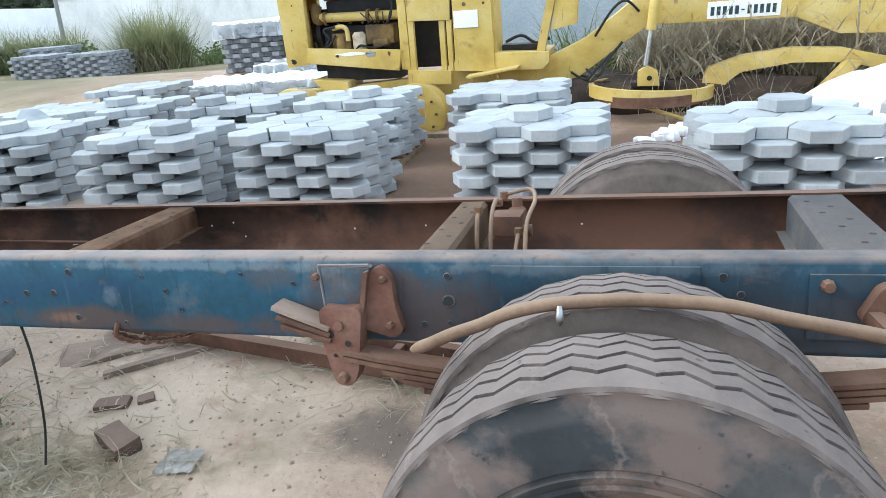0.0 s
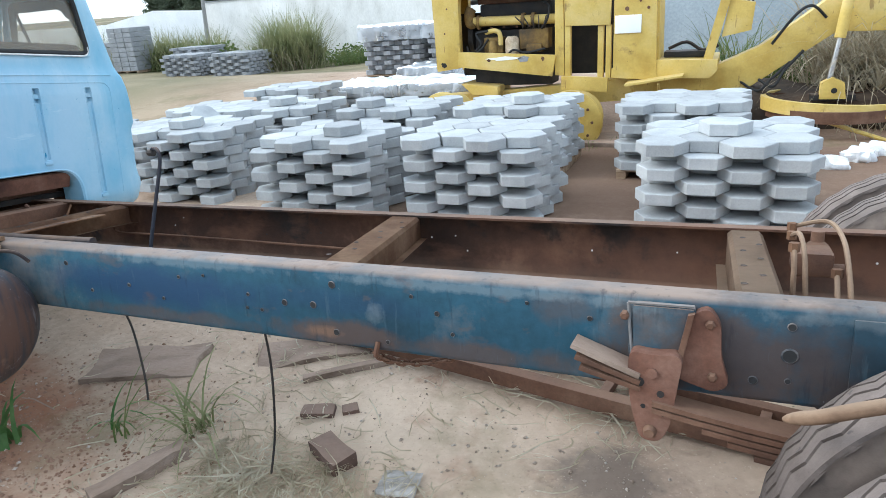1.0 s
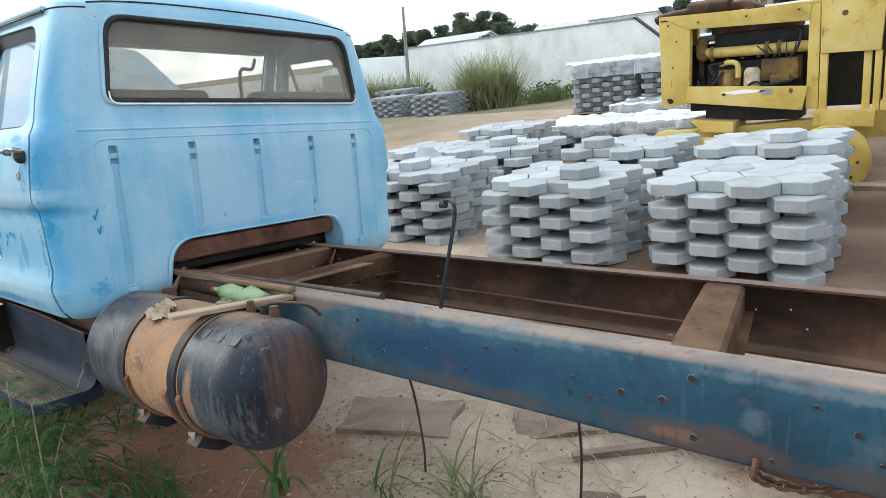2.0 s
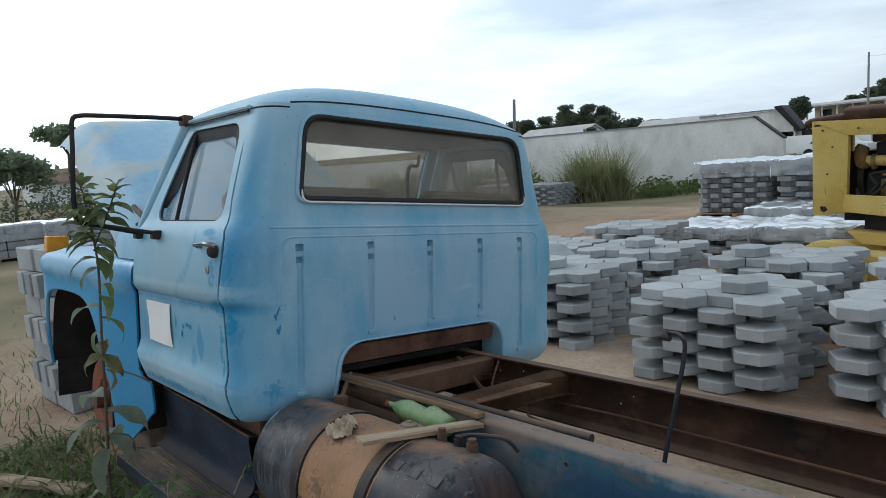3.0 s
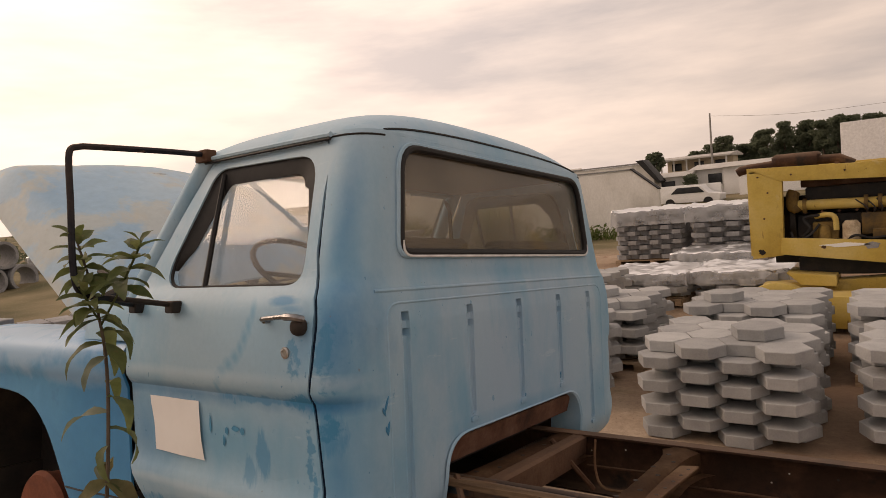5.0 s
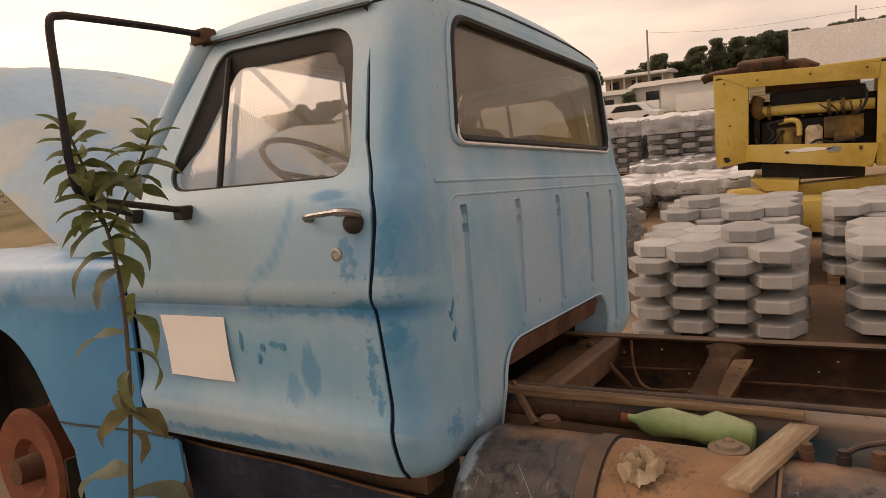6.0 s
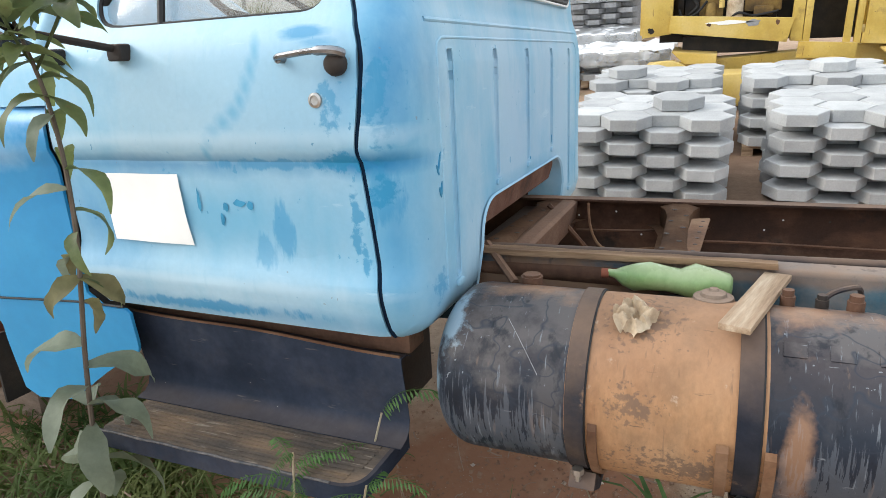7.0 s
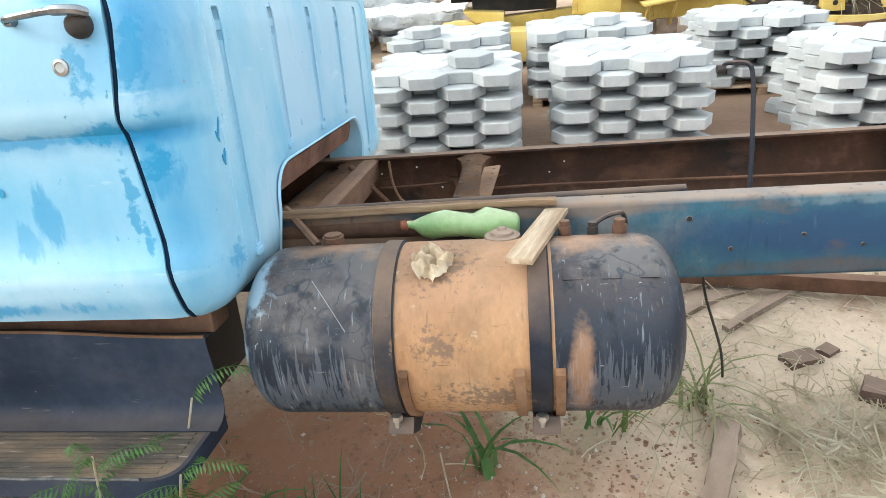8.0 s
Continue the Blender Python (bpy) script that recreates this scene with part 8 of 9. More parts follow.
wood_tree(-15.4, 47.5, 1.9, .7, 403, 1200)
wood_tree(-43.0, 60.0, 3.6, 1.5, 404, 1800)
wood_tree(-8.6, 47.8, 1.7, .8, 405, 1200)
solo_me = leaf_cloud([((x, 90.5, z), 1.0) for x in range(-25, 14) for z in range(1, int(lerp_table(WOOD_TOP, x) - .6))] + [((x, 92, z), 1.2) for x in range(-94, -52) for z in range(2, int(lerp_table(FAR_TOP, x) - 1.0))], 52000, .22, 77)
solo_me.materials.append(M_TREE)
tagged(new("far_wood", solo_me), "dark undergrowth of the far woodland", "wood", kind="stuff")
hedge_me = leaf_cloud([((-40 - (y % 2), y, .7), 1.0) for y in range(4, 14)] + [((-43, y, 1.0), 1.2) for y in range(8, 24, 2)], 2600, .12, 78)
hedge_me.materials.append(M_TREE)
tagged(new("hedge", hedge_me), "low green hedge at the far side of the yard", "hedge", kind="stuff")
low_me = leaf_cloud([((x * 1.0, 24.3 + .3 * math.sin(x * 3), -.20), .48) for x in range(-22, -10)] + [((-26 + k * 1.1, 22.4 + .4 * math.sin(k), .05), .7) for k in range(6)], 3400, .09, 79)
low_me.materials.append(M_GRASS)
tagged(new("low_weeds", low_me), "low green weeds along the wall foot", "weeds", kind="stuff")


# parked pale car among the far houses
car = thing("car", "distant pale parked car", "car", Matrix.Translation((-14.2, 43.0, -.12)))
part("body", prism(rounded([(-1.9, .3), (1.9, .3), (1.95, .75), (1.2, .85), (.7, 1.35), (-.8, 1.35), (-1.4, .88), (-1.95, .8)], .12), "y", -.8, .8, .04), M_WHITE, car)
part("window", prism(rounded([(-1.15, .9), (1.0, .9), (.62, 1.28), (-.72, 1.28)], .08), "y", -.82, .82, .01), M_DARKGLASS, car)
for wx in (-1.2, 1.2):
    part("wheel", lathe([(-.85, 0), (-.85, .3), (-.65, .3), (-.65, 0)], "y", (wx, 0, .3), 20), M_RUBBER, car)
    part("wheel", lathe([(.65, 0), (.65, .3), (.85, .3), (.85, 0)], "y", (wx, 0, .3), 20), M_RUBBER, car)

# ---------------------------------------------------------------- left side of the yard
def block_pallet(x, y, w, d, h, turn, label, film):
    p = thing("block_pallet", label, "pallet", Matrix.Translation((x, y, ground_height(x, y))) @ Matrix.Rotation(radians(turn), 4, "Z"), "far block pallets")
    pallet(p, w, d)
    nx, nz = max(2, int(w / .42)), max(2, int(h / .21))
    for k in range(nz):
        for i in range(nx):
            part("block", box((-w / 2 + i * w / nx + .01, -d / 2, .1 + k * .205), (-w / 2 + (i + 1) * w / nx - .01, d / 2, .1 + (k + 1) * .205 - .012), .012, 1), M_CONCFAR, p)
    if film:
        film_sheet(p, w * 1.04, d * 1.06, .12 + nz * .205, .4, x)


block_pallet(-22.0, 1.6, 2.2, 1.2, .85, 80, "film-wrapped pallet of grey concrete blocks", True)
block_pallet(-21.2, 3.6, 2.0, 1.2, .85, 84, "film-wrapped pallet of grey concrete blocks", True)
block_pallet(-24.0, .2, 2.2, 1.2, 1.3, 78, "tall pallet of grey concrete blocks", False)
block_pallet(-33.5, 11.6, 1.7, 1.2, .8, 72, "film-wrapped pallet of grey concrete blocks", True)
block_pallet(-25.4, 21.6, 1.3, 1.3, 2.0, 5, "tall pallet of hollow grey blocks by the wall", False)
block_pallet(-27.6, 22.4, 1.3, 1.3, 1.3, 5, "pallet of hollow grey blocks by the wall", False)
for k in range(5):
    ring = lathe([(-.5, .40), (-.5, .5), (.5, .5), (.5, .40), (-.5, .40)], "x", (0, 0, 0), 24)
    solo("concrete_ring", ring, M_CONCFAR, "large grey concrete pipe ring lying in the yard", "concrete pipe",
         Matrix.Translation((-29.0 + (k % 2) * .1, 6.4 + (k % 3) * 1.05 + (.5 if k > 2 else 0), .48 + (.88 if k > 2 else 0))) @ Matrix.Rotation(radians(8), 4, "Z"), "concrete pipe rings")
flat = thing("low_pallet_row", "low row of flat grey slabs on pallets", "pallet", Matrix.Translation((-16.8, 4.7, 0)) @ Matrix.Rotation(radians(78), 4, "Z"))
for k in range(9):
    part("slab", box((-2.3 + k * .5, -.5, .02), (-1.85 + k * .5, .5, .12 + .02 * (k % 2)), .01), M_CONCFAR, flat)


# grey blocks stacked under the truck's nose
def hollow_block_mesh():
    return finish("concrete_block", box((-.195, -.07, 0), (.195, .07, .186), .006, 1), M_CONC, 30)


BLOCK = hollow_block_mesh()
prop = thing("block_prop", "stack of grey concrete blocks propping the truck front", "block stack", Matrix.Translation((-7.36, -.06, 0)) @ Matrix.Rotation(radians(4), 4, "Z"))
for k in range(7):
    for i in range(2):
        for j in range(3):
            m = Matrix.Translation(((i - .5) * .40 + RNG.gauss(0, .008), (j - 1) * .148 + RNG.gauss(0, .006), k * .19)) if k % 2 == 0 else \
                Matrix.Translation(((j - 1) * .21 + RNG.gauss(0, .008), (i - .5) * .25, k * .19)) @ Matrix.Rotation(radians(90), 4, "Z") @ Matrix.Scale(.8, 4, (1, 0, 0))
            piece("concrete_block", BLOCK, prop, m)


# ---------------------------------------------------------------- things on the ground near the truck
def ground_at(x, y, dz=0.0):
    return Vector((x, y, ground_height(x, y) + dz))


solo("brick", rough(cut_box((-.10, -.05, 0), (.10, .05, .065), 2, .004), .008, 14, 1), M_BRICK, "brown solid brick lying on the soil", "brick", Matrix.Translation(ground_at(-1.50, .36, -.012)) @ Matrix.Rotation(radians(-28), 4, "Z"), "loose bricks")
solo("brick", rough(cut_box((-.07, -.04, 0), (.07, .04, .035), 2, .004), .008, 14, 2), M_BRICK, "broken half-buried brown brick", "brick", Matrix.Translation(ground_at(-1.72, .60, -.012)) @ Matrix.Rotation(radians(20), 4, "Z"), "loose bricks")
solo("brick", rough(cut_box((-.035, -.03, 0), (.035, .03, .03), 2, .004), .008, 14, 3), M_BRICK, "broken half-buried brown brick", "brick", Matrix.Translation(ground_at(-1.60, .66, -.012)) @ Matrix.Rotation(radians(35), 4, "Z"), "loose bricks")
solo("log", rough(cut_box((-.19, -.04, 0), (.19, .04, .06), 5, .012), .016, 9, 4), M_OLDWOOD, "short rotten split log lying on the soil", "log", Matrix.Translation(ground_at(-2.17, .03, -.01)) @ Matrix.Rotation(radians(68), 4, "Z"))
solo("board", rough(cut_box((-.29, -.15, -.01), (.29, .15, .03), 6, .006), .04, 6, 5), M_OLDWOOD, "broken weathered board lying under the truck", "board", Matrix.Translation(ground_at(-2.86, .72, -.01)) @ Matrix.Rotation(radians(24), 4, "Z"), "boards under the truck")
solo("board", rough(cut_box((-.34, -.13, -.02), (.34, .13, .02), 5, .006), .03, 5, 6), M_OLDWOOD, "broken weathered board lying under the truck", "board", Matrix.Translation(ground_at(-2.02, 1.12, -.01)) @ Matrix.Rotation(radians(32), 4, "Z"), "boards under the truck")
solo("stick", rough(cut_box((-.30, -.02, 0), (.30, .02, .03), 5, .006), .01, 6, 7), M_OLDWOOD, "narrow rotten wooden batten on the soil", "batten", Matrix.Translation(ground_at(-1.72, 1.0, .0)) @ Matrix.Rotation(radians(40), 4, "Z"))
solo("board", rough(cut_box((-.45, -.05, 0), (.45, .05, .03), 5, .005), .01, 6, 8), M_WOOD, "pale splintered board lying in the weeds", "board", Matrix.Translation(ground_at(-5.7, -.78, .03)) @ Matrix.Rotation(radians(28), 4, "Z"))

ladder = thing("rusty_frame", "long rusty steel frame lying on the soil under the truck", "steel frame", Matrix.Translation((-.95, 1.02, .03)) @ Matrix.Rotation(radians(-9.5), 4, "Z"))
part("side_bar", box((-1.35, -.03, 0), (1.15, .03, .075), .006), M_RUST, ladder)
part("side_bar", box((-.2, .20, 0), (1.25, .25, .06), .006), M_RUST, ladder)
for cx_ in (.35, .95):
    part("cross_bar", box((cx_, .03, .01), (cx_ + .04, .20, .05), .004), M_RUST, ladder)

bm = bmesh.new()
rows = []
for i in range(16):
    rows.append([bm.verts.new(((i / 15 - .5) * .15, (j / 15 - .5) * .13, .010 + .016 * abs(noise.noise((i * .22, j * .22, 2))))) for j in range(16)])
for a, b in zip(rows, rows[1:]):
    for j in range(15):
        bm.faces.new((a[j], a[j + 1], b[j + 1], b[j]))
solo("plastic_wrapper", bm, M_WRAP, "crumpled dusty plastic wrapper on the soil", "litter", Matrix.Translation(ground_at(-1.18, .30)) @ Matrix.Rotation(radians(10), 4, "Z"), angle=70)


def stones():
    verts, faces = [], []
    rnd = random.Random(5)
    for i in range(9000):
        x, y = rnd.uniform(-5.0, .6), rnd.uniform(-.9, 2.6)
        if i % 2:
            x, y = rnd.uniform(-3.3, -.3), rnd.uniform(-.9, 1.4)
        s = .0020 + .010 * rnd.random() ** 9
        z = ground_height(x, y) + s * .3
        k = len(verts)
        a = rnd.uniform(0, 6)
        for q in range(4):
            verts.append((x + s * math.cos(a + q * 1.57) * rnd.uniform(.7, 1.3), y + s * math.sin(a + q * 1.57) * rnd.uniform(.7, 1.3), z))
        verts.append((x, y, z + s * .7))
        verts.append((x, y, z - s))
        for q in range(4):
            faces += [(k + q, k + (q + 1) % 4, k + 4), (k + (q + 1) % 4, k + q, k + 5)]
    me = bpy.data.meshes.new("pebble")
    me.from_pydata(verts, [], faces)
    me.materials.append(M_STONE)
    tagged(new("pebbles", me), "small scattered stones and crumbs on the soil", "pebbles", kind="stuff")


stones()


def straw(name, spots, count, seed, label, material=None):
    """Dry stalks lying across one another: thin flat strips."""
    rnd = random.Random(seed)
    verts, faces = [], []
    for _ in range(count):
        cx, cy, r = rnd.choice(spots)
        x, y = rnd.gauss(cx, r * .55), rnd.gauss(cy, r * .55)
        a, L = rnd.uniform(0, 6.28), .03 + .20 * rnd.random() ** 1.8
        w = rnd.uniform(.0008, .0030)
        bend = rnd.gauss(0, .5)
        tilt = abs(rnd.gauss(0, .16))
        k = len(verts)
        for q in range(4):
            t = q / 3
            aa = a + bend * t
            px_, py_ = x + math.cos(aa) * L * t, y + math.sin(aa) * L * t
            pz_ = ground_height(px_, py_) + .006 + tilt * L * t + rnd.random() * .004 + .012 * rnd.random()
            nx_, ny_ = -math.sin(aa) * w, math.cos(aa) * w
            verts += [(px_ + nx_, py_ + ny_, pz_), (px_ - nx_, py_ - ny_, pz_ + w)]
        for q in range(3):
            faces.append((k + 2 * q, k + 2 * q + 1, k + 2 * q + 3, k + 2 * q + 2))
    me = bpy.data.meshes.new(name)
    me.from_pydata(verts, [], faces)
    me.materials.append(material or M_STRAW)
    tagged(new(name, me), label, "straw", kind="stuff")


straw("straw", [(-1.85, .20, .32), (-1.55, .10, .30), (-1.25, .12, .26), (-1.7, -.10, .35), (-1.85, .15, .25), (-1.55, .08, .25)], 1300, 31, "heap of dry bleached straw on the soil")
straw("straw", [(-2.4, .4, .9), (-1.0, 1.0, .7), (-1.9, .9, .35), (-.6, 1.15, .35), (-.45, .95, .2), (-1.2, 1.25, .4), (-1.9, .2, .5)], 800, 32, "loose dry stalks scattered on the soil")
straw("straw", [(-4.4, -.5, .7), (-5.2, -.6, .8), (-3.4, -.5, .5)], 900, 33, "dark rotten stalks among the weeds", M_OLDWOOD)


def grass_clump(name, spots, count, lengths, widths, seed, material, label, droop=(1.0, 2.2), rise=(1.0, 1.5), kind="stuff", z=None):
    bm = bmesh.new()
    rnd = random.Random(seed)
    for _ in range(count):
        cx, cy, r = rnd.choice(spots)
        x, y = rnd.gauss(cx, r * .5), rnd.gauss(cy, r * .5)
        blade(bm, (x, y, (ground_height(x, y) if z is None else z) - .01), rnd.uniform(0, 6.28), rnd.uniform(*lengths), rnd.uniform(*widths), rnd.uniform(*rise), rnd.uniform(*droop), 5)
    ob = new(name, finish(name, bm, material, 60))
    return tagged(ob, label, "grass", kind=kind)


# tufts under the frame
grass_clump("grass_tuft", [(-2.16, .34, .06)], 30, (.28, .55), (.006, .013), 41, M_TALL, "tuft of long green grass under the truck frame", (1.2, 2.6), (.7, 1.45), kind="")
grass_clump("grass_tuft", [(-2.46, .20, .05)], 7, (.25, .50), (.006, .012), 42, M_GRASS, "small tuft of green grass on the soil", kind="")
grass_clump("grass_tuft", [(-2.92, .02, .05)], 9, (.30, .52), (.014, .026), 43, M_WEED, "broad-leaved green grass under the fuel tank", kind="")
grass_clump("grass_tuft", [(-2.55, .22, .04)], 5, (.22, .40), (.012, .020), 44, M_WEED, "broad-leaved green grass under the fuel tank", kind="")
grass_clump("grass_tuft", [(-3.15, -.38, .14), (-3.35, -.30, .14), (-3.0, -.45, .12)], 150, (.10, .30), (.004, .010), 45, M_WEED, "dense low green weeds beside the fuel tank", kind="")
grass_clump("grass_verge", [(-4.3, -.85, .3), (-5.0, -.7, .4), (-4.7, -.35, .3), (-5.4, -.35, .4), (-3.9, -.62, .2)], 520, (.08, .28), (.004, .010), 46, M_GRASS, "low weeds and grass beside the truck")
grass_clump("grass_verge", [(-6.6, -.9, .8), (-7.8, -.7, .8), (-9.0, -.2, 1.0), (-11, 1, 1.5)], 700, (.06, .22), (.005, .012), 47, M_GRASS, "thin grass on the yard")
grass_clump("grass_verge", [(-1.6, 6.1, .25), (-1.2, 6.3, .2), (-.35, 2.7, .15), (-1.0, 2.9, .12), (.6, 3.6, .2)], 260, (.05, .20), (.004, .008), 48, M_GRASS, "green grass between the paver stacks")
# grass at the wall
grass_clump("tall_grass", [(-16.3, 20.6, .8), (-15.6, 20.8, .7), (-16.9, 21.0, .6)], 2800, (1.1, 2.8), (.02, .045), 51, M_TALL, "large clump of tall green and dry grass by the wall", (.3, 2.0), (1.15, 1.55))
grass_clump("tall_grass", [(-23.4, 22.6, 1.0), (-24.8, 22.8, 1.1), (-22.0, 22.9, .6), (-26.8, 22.8, 1.0), (-29.5, 23.0, 1.2), (-33, 23.4, 1.5)], 3800, (.9, 2.3), (.02, .045), 52, M_TALL, "strip of tall dry grass along the yard edge", (.4, 2.0), (1.1, 1.55))
grass_clump("tall_grass", [(-22.6, 22.6, 1.0), (-19.8, 22.9, .9), (-25.0, 22.8, 1.1), (-28.0, 23.0, 1.2), (-31.5, 23.4, 1.4)], 2600, (.5, 1.5), (.02, .045), 53, M_GRASS, "strip of tall green grass along the yard edge")
grass_clump("tall_grass", [(-15.6, 24.2, 1.4), (-13.6, 24.3, 1.1), (-11.8, 24.2, .9), (-14.4, 22.6, 1.0)], 1300, (.3, 1.0), (.018, .035), 54, M_GRASS, "short grass along the wall foot")
grass_clump("tall_grass", [(-16.0, 20.5, .9)], 420, (.8, 1.7), (.018, .035), 55, M_STRAW, "dry stalks in the tall grass by the wall")
# reeds round the grader's front
grass_clump("reeds", [(1.5, 8.0, .5), (2.1, 7.9, .5), (2.7, 8.0, .6), (3.3, 7.9, .6), (1.0, 8.0, .35)], 1900, (1.0, 2.3), (.012, .030), 61, M_STRAW, "tall dry reeds growing through the grader", (.6, 2.6), (1.1, 1.55))
grass_clump("reeds", [(1.05, 7.35, .12), (1.3, 7.3, .15)], 150, (1.0, 1.9), (.012, .028), 62, M_STRAW, "dry reeds hanging over the grader frame", (1.6, 3.2), (1.2, 1.55))
grass_clump("reeds", [(.3, 8.9, .5), (.9, 9.0, .5), (2.0, 8.8, .9), (3.0, 8.7, .8), (-.2, 9.3, .4)], 900, (.5, 1.3), (.010, .022), 63, M_GRASS, "tall green grass behind the grader", (.8, 2.4))
grass_clump("reeds", [(1.2, 7.0, .5), (2.2, 6.9, .6), (.3, 7.3, .3)], 380, (.2, .6), (.006, .014), 64, M_STRAW, "dry grass under the grader blade", (.8, 2.6))
solo("mound", rough(cut_box((-1.1, -.5, -.1), (1.6, .7, .42), 8, .12), .14, 2.4, 3), M_DARKSOIL, "dark mound of soil under the grader blade", "mound", Matrix.Translation((1.0, 7.4, 0)))

# white tarpaulin over a heap
bm = bmesh.new()
rows = []
for i in range(40):
    row = []
    for j in range(26):
        u, v = i / 39 * 2 - 1, j / 25 * 2 - 1
        r = math.hypot(u * .9, v)
        z = .72 * max(0, 1 - r ** 1.7) + .05 * noise.noise((u * 5, v * 4, 1)) + .03 * abs(noise.noise((u * 11, v * 9, 4)))
        row.append(bm.verts.new((u * 1.35, v * .75, max(-.02, z))))
    rows.append(row)
for a, b in zip(rows, rows[1:]):
    for j in range(25):
        bm.faces.new((a[j], a[j + 1], b[j + 1], b[j]))
solo("tarpaulin", bm, M_TARP, "white tarpaulin thrown over a low heap", "tarpaulin", Matrix.Translation((3.05, 5.45, .0)), angle=50)
for k in range(9):
    bm = rough(cut_box((-.12, -.10, 0), (.12, .10, .10), 3, .03), .05, 7, k)
    solo("plaster_lump", bm, M_TARP, "crumpled white plastic scrap on the soil", "litter", Matrix.Translation(ground_at(.72 + .16 * (k % 4) + .05 * k, 5.3 + .28 * (k % 3), -.02)) @ Matrix.Rotation(k * 1.3, 4, "Z"), "white scraps")


# ---------------------------------------------------------------- sapling beside the truck
def leaf_mesh(name, L, w, curl, wave, material, seed):
    bm = bmesh.new()
    rnd = random.Random(seed)
    rows = []
    n_ = 9
    p, ang = Vector((0, 0, 0)), .35
    for i in range(n_):
        t = i / (n_ - 1)
        ww = w * (math.sin(math.pi * min(1, t * .92 + .06)) ** .8) * (1 - .25 * t)
        fold = .35 * ww
        jag = rnd.uniform(-.16, .16) * ww
        rows.append([bm.verts.new(p + Vector((0, -ww + jag, fold + wave * math.sin(t * 9) * ww))), bm.verts.new(p), bm.verts.new(p + Vector((0, ww + jag, fold - wave * math.sin(t * 8) * ww)))])
        p = p + Vector((math.cos(ang), 0, math.sin(ang))) * L / (n_ - 1)
        ang -= curl / (n_ - 1)
    for a, b in zip(rows, rows[1:]):
        bm.faces.new((a[0], a[1], b[1], b[0]))
        bm.faces.new((a[1], a[2], b[2], b[1]))
    return finish(name, bm, material, 70)


LEAF_UP = leaf_mesh("leaf", .104, .024, .9, .15, M_LEAF, 1)
LEAF_DOWN = leaf_mesh("leaf", .165, .023, 1.9, .25, M_LEAF, 2)
LEAF_OLIVE = leaf_mesh("leaf", .150, .025, 1.5, .30, M_LEAFPALE, 6)
LEAF_DRY = leaf_mesh("leaf", .150, .030, 2.0, .35, M_LEAFDRY, 3)
LEAF_PALE = leaf_mesh("leaf", .205, .040, 1.5, .32, M_LEAFPALE, 4)


def build_sapling():
    s = thing("sapling", "tall thin broad-leaved sapling with drooping lower leaves", "sapling", Matrix.Translation((-4.265, -.685, 0)))
    spine = smooth_line([(-.215, .03, -.02), (-.165, .045, .40), (-.082, .060, .79), (.040, .062, 1.18), (.050, .085, 1.45), (.01, .09, 1.66), (-.035, .085, 1.81)], 6)
    k = len(spine)
    part("stem", tube(spine, [.0085 - .0055 * i / k for i in range(k)], 7), M_BARK, s)
    fork = smooth_line([(.035, .088, 1.54), (.11, .125, 1.65), (.185, .165, 1.78)], 5)
    mid = smooth_line([(.032, .088, 1.56), (.045, .06, 1.61), (.055, .04, 1.66)], 5)
    for f in (fork, mid):
        part("branch", tube(f, .0035, 6), M_LEAF, s)
    rnd = random.Random(3)

    def on(line, z):
        return min(line, key=lambda p: abs(p.z - z))

    def add(me, p, heading, pitch, roll=0.0, scale=1.0):
        m = Matrix.Translation(p) @ Matrix.Rotation(heading, 4, "Z") @ Matrix.Rotation(-pitch, 4, "Y") @ Matrix.Rotation(roll, 4, "X") @ Matrix.Scale(scale, 4)
        piece("leaf", me, s, m)

    def rosette(line, z0, z1, n_, size, turn):
        """Leaves crowded round the end of a shoot: the upper ones stand up, the lower ones spread and hang."""
        for i in range(n_):
            f = i / (n_ - 1)
            add(LEAF_UP, on(line, z0 + (z1 - z0) * f), turn + i * 2.4 + rnd.uniform(-.2, .2), -.45 + 1.25 * f ** 2, rnd.uniform(-.7, .7), size * (1.15 - .45 * f) * rnd.uniform(.85, 1.1))
    rosette(spine, 1.68, 1.81, 22, 1.02, 0)
    rosette(fork, 1.66, 1.78, 18, .98, 1)
    rosette(mid, 1.57, 1.66, 14, 1.0, 2)
    for i in range(5):
        z = 1.49 + .11 * i / 4
        add(LEAF_UP, on(spine, z), i * 2.4, -.55 + rnd.uniform(-.3, .2), rnd.uniform(-.4, .4), 1.25)
    for i in range(3):
        add(LEAF_DOWN, on(spine, 1.46 + .03 * i), i * 2.1 + 2.4, -.2, rnd.uniform(-.4, .4), 1.0)
    for i in range(8):
        z = 1.06 + .37 * i / 7
        add(LEAF_OLIVE if i % 3 == 1 else LEAF_DOWN, on(spine, z), i * 2.4 + .6, -.40 + rnd.uniform(-.3, .25), rnd.uniform(-.5, .5), rnd.uniform(.75, 1.2))
    for i in range(4):
        z = .98 + .14 * i / 3
        add(LEAF_DRY, on(spine, z), i * 2.4 + 1.9, -.6 + rnd.uniform(-.3, .3), rnd.uniform(-.6, .6), rnd.uniform(.8, 1.0))
    for i in range(5):
        z = .64 + .26 * i / 5
        add(LEAF_PALE, on(spine, z), i * 2.4 + .2, -.15 + rnd.uniform(-.5, .2), rnd.uniform(-.6, .6), rnd.uniform(1.0, 1.3))
    for i in range(6):
        z = .38 + .26 * i / 5
        add(LEAF_PALE, on(spine, z), i * 2.4 + 2.2, -.6 + rnd.uniform(-.4, .2), rnd.uniform(-.6, .6), rnd.uniform(1.0, 1.25))
    return s


build_sapling()


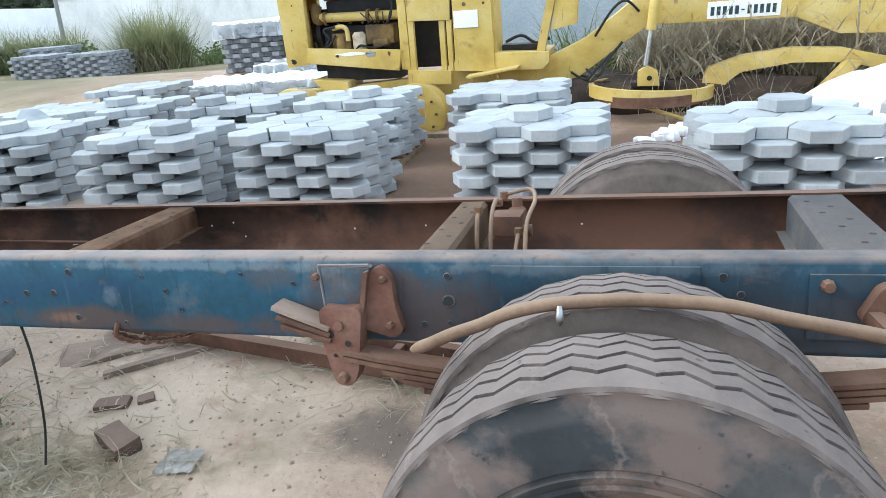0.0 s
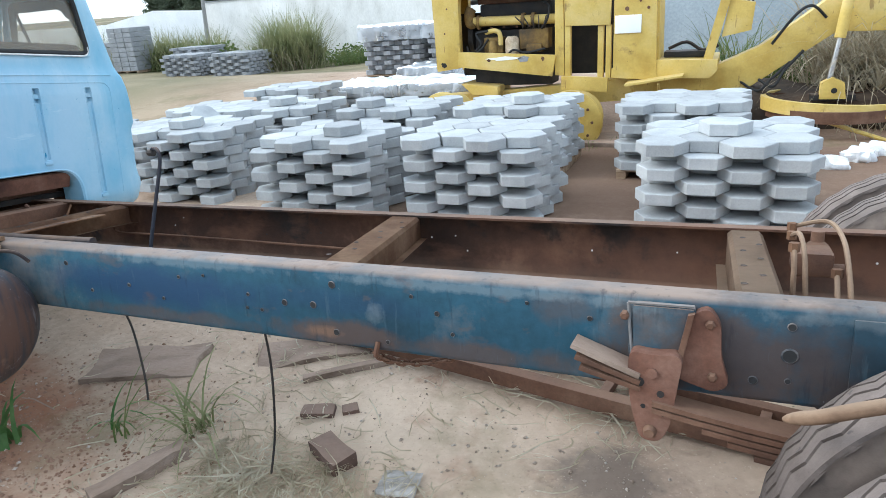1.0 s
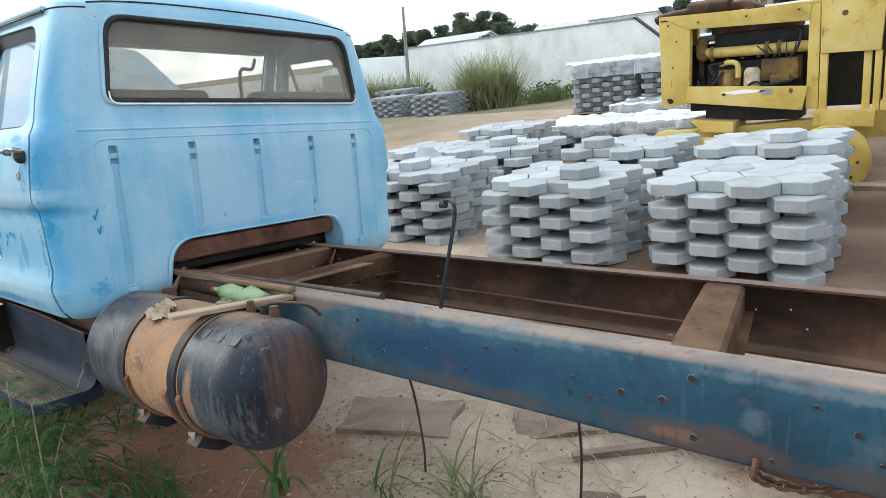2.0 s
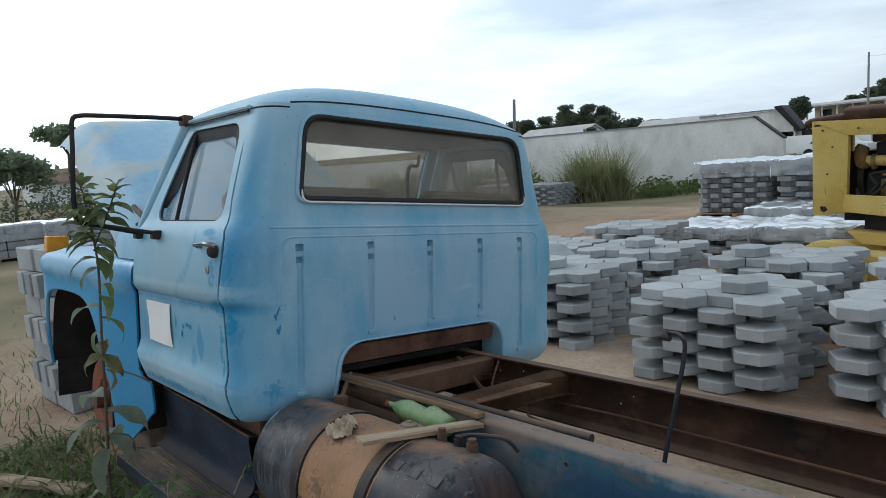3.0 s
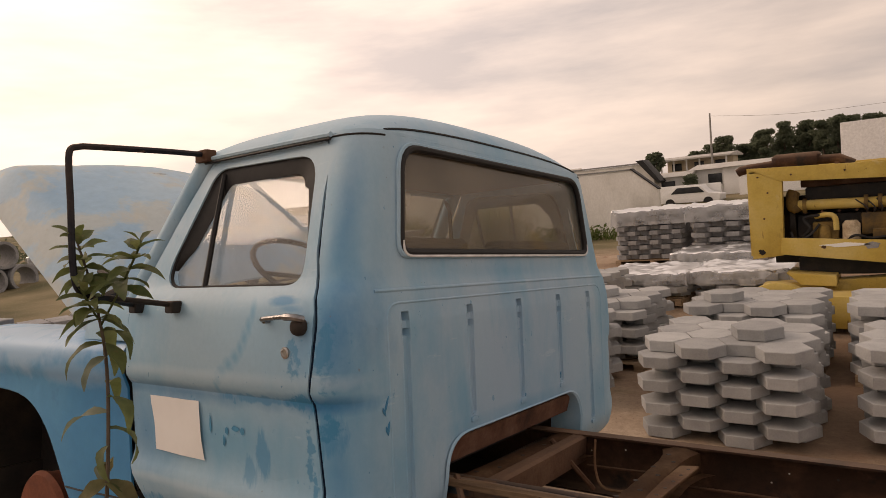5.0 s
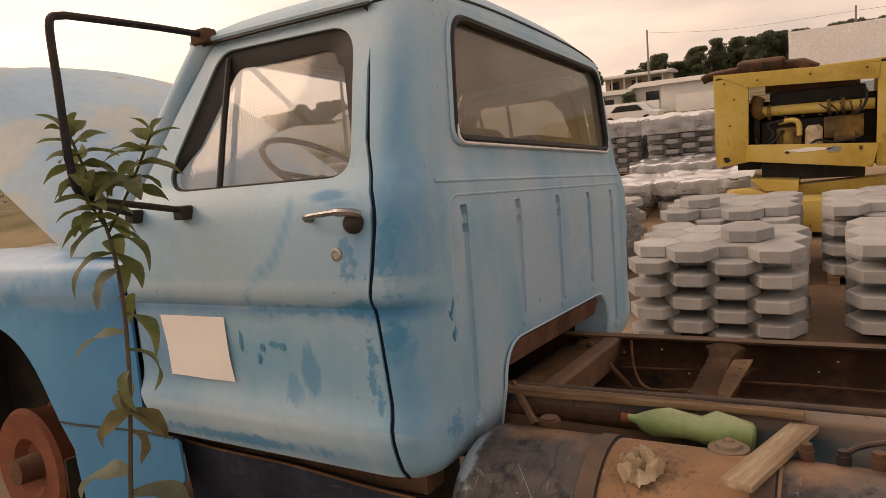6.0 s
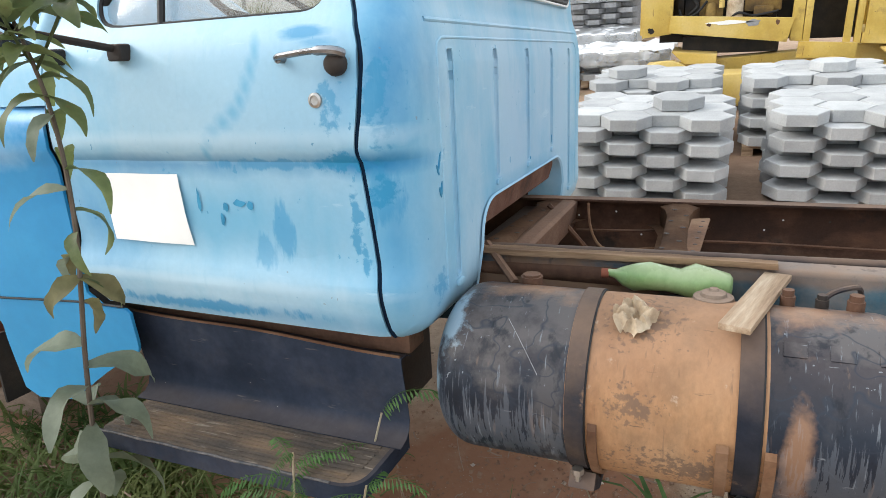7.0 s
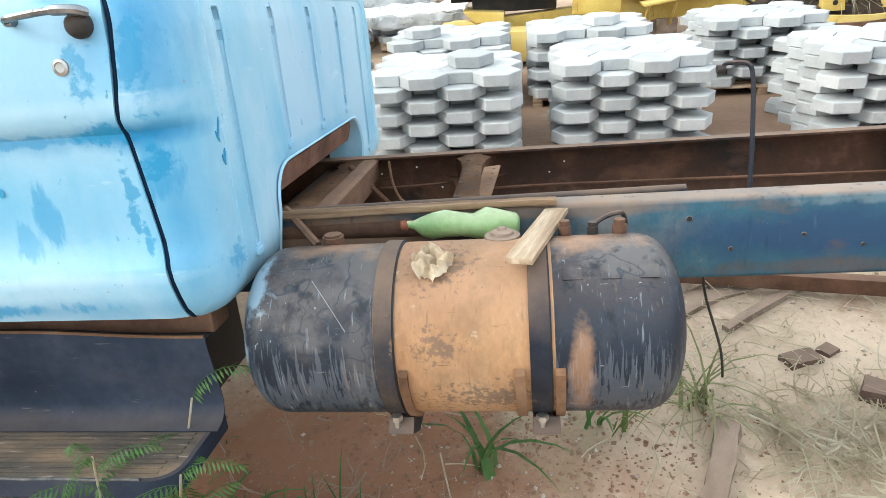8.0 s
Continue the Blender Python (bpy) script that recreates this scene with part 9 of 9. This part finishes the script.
# feathery weeds by the running board
def frond_mesh(seed):
    rnd = random.Random(seed)
    bm = bmesh.new()
    p, ang = Vector((0, 0, 0)), .9
    n_ = 16
    for i in range(n_):
        t = i / n_
        d = Vector((math.cos(ang), 0, math.sin(ang)))
        q = p + d * .17 / n_
        bm.faces.new([bm.verts.new(v) for v in (p + Vector((0, -.0012, 0)), p + Vector((0, .0012, 0)), q + Vector((0, .001, 0)), q + Vector((0, -.001, 0)))])
        L = .030 * math.sin(math.pi * (t * .85 + .12)) * rnd.uniform(.7, 1.15)
        for sg in (-1, 1):
            e = q + Vector((.014, sg * L, -.010 - .016 * rnd.random()))
            w = Vector((.0032, 0, .001))
            mid = (q + e) / 2
            bm.faces.new([bm.verts.new(v) for v in (q, mid - w, e, mid + w)])
        p = q
        ang -= 1.5 / n_
    return finish("frond", bm, M_WEED, 70)


FRONDS = [frond_mesh(k) for k in range(3)]


def build_weed(x, y, h, count, seed, label, lean=(0, 0)):
    s = thing("feathery_weed", label, "weed", Matrix.Translation((x, y, ground_height(x, y) - .01)), "feathery weeds")
    rnd = random.Random(seed)
    line = smooth_line([(0, 0, 0), (lean[0] * .4, lean[1] * .4, h * .5), (lean[0], lean[1], h)], 6)
    part("stem", tube(line, .003, 5), M_STRAW, s)
    for i in range(count):
        p = line[int((len(line) - 1) * (.3 + .7 * i / max(1, count - 1)))]
        m = Matrix.Translation(p) @ Matrix.Rotation(i * 2.4 + rnd.uniform(-.5, .5), 4, "Z") @ Matrix.Rotation(rnd.uniform(-.3, .5), 4, "Y") @ Matrix.Scale(rnd.uniform(.7, 1.25), 4)
        piece("frond", FRONDS[i % 3], s, m)
    return s


build_weed(-3.80, -.64, .64, 24, 1, "feathery green weed growing beside the running board", (.05, .05))
build_weed(-3.70, -.62, .60, 9, 3, "feathery green weed growing past the running board end", (.06, .28))
build_weed(-3.68, -.60, .58, 14, 4, "feathery green weed growing beside the running board", (.12, .02))

build_weed(-3.82, -.40, .30, 14, 9, "feathery green weed growing under the running board", (.04, -.06))
build_weed(-3.9, -.60, .30, 14, 10, "feathery green weed growing beside the running board", (.08, .02))
build_weed(-3.3, -.66, .30, 14, 12, "feathery green weed growing beside the fuel tank", (-.05, .03))
grass_clump("weed_patch", [(-3.75, -.32, .18), (-3.5, -.45, .2), (-3.2, -.55, .2), (-4.2, .0, .3), (-4.0, -.55, .2)], 420, (.06, .24), (.006, .016), 71, M_WEED, "dense low green weeds beside the truck", (1.2, 2.6), (.5, 1.3))
grass_clump("weed_patch", [(-4.6, -.55, .4), (-5.4, -.6, .5), (-4.9, -.2, .4), (-6.2, -.7, .5)], 2600, (.08, .28), (.006, .018), 72, M_GRASS, "dark weeds along the truck's front", (1.2, 2.6), (.5, 1.3))


def crumbs():
    rnd = random.Random(15)
    verts, faces = [], []
    for _ in range(4200):
        x, y = rnd.gauss(-3.0, .55), rnd.gauss(-.1, .35)
        s = .003 + .009 * rnd.random() ** 4
        z = ground_height(x, y) + s * .25
        k, a = len(verts), rnd.uniform(0, 6)
        for q in range(4):
            verts.append((x + s * math.cos(a + q * 1.57) * rnd.uniform(.7, 1.3), y + s * math.sin(a + q * 1.57) * rnd.uniform(.7, 1.3), z))
        verts += [(x, y, z + s * .8), (x, y, z - s)]
        for q in range(4):
            faces += [(k + q, k + (q + 1) % 4, k + 4), (k + (q + 1) % 4, k + q, k + 5)]
    me = bpy.data.meshes.new("crumb")
    me.from_pydata(verts, [], faces)
    me.materials.append(M_REDSOIL)
    tagged(new("soil_crumbs", me), "crumbs of dark red earth on the soil", "soil", kind="stuff")


crumbs()
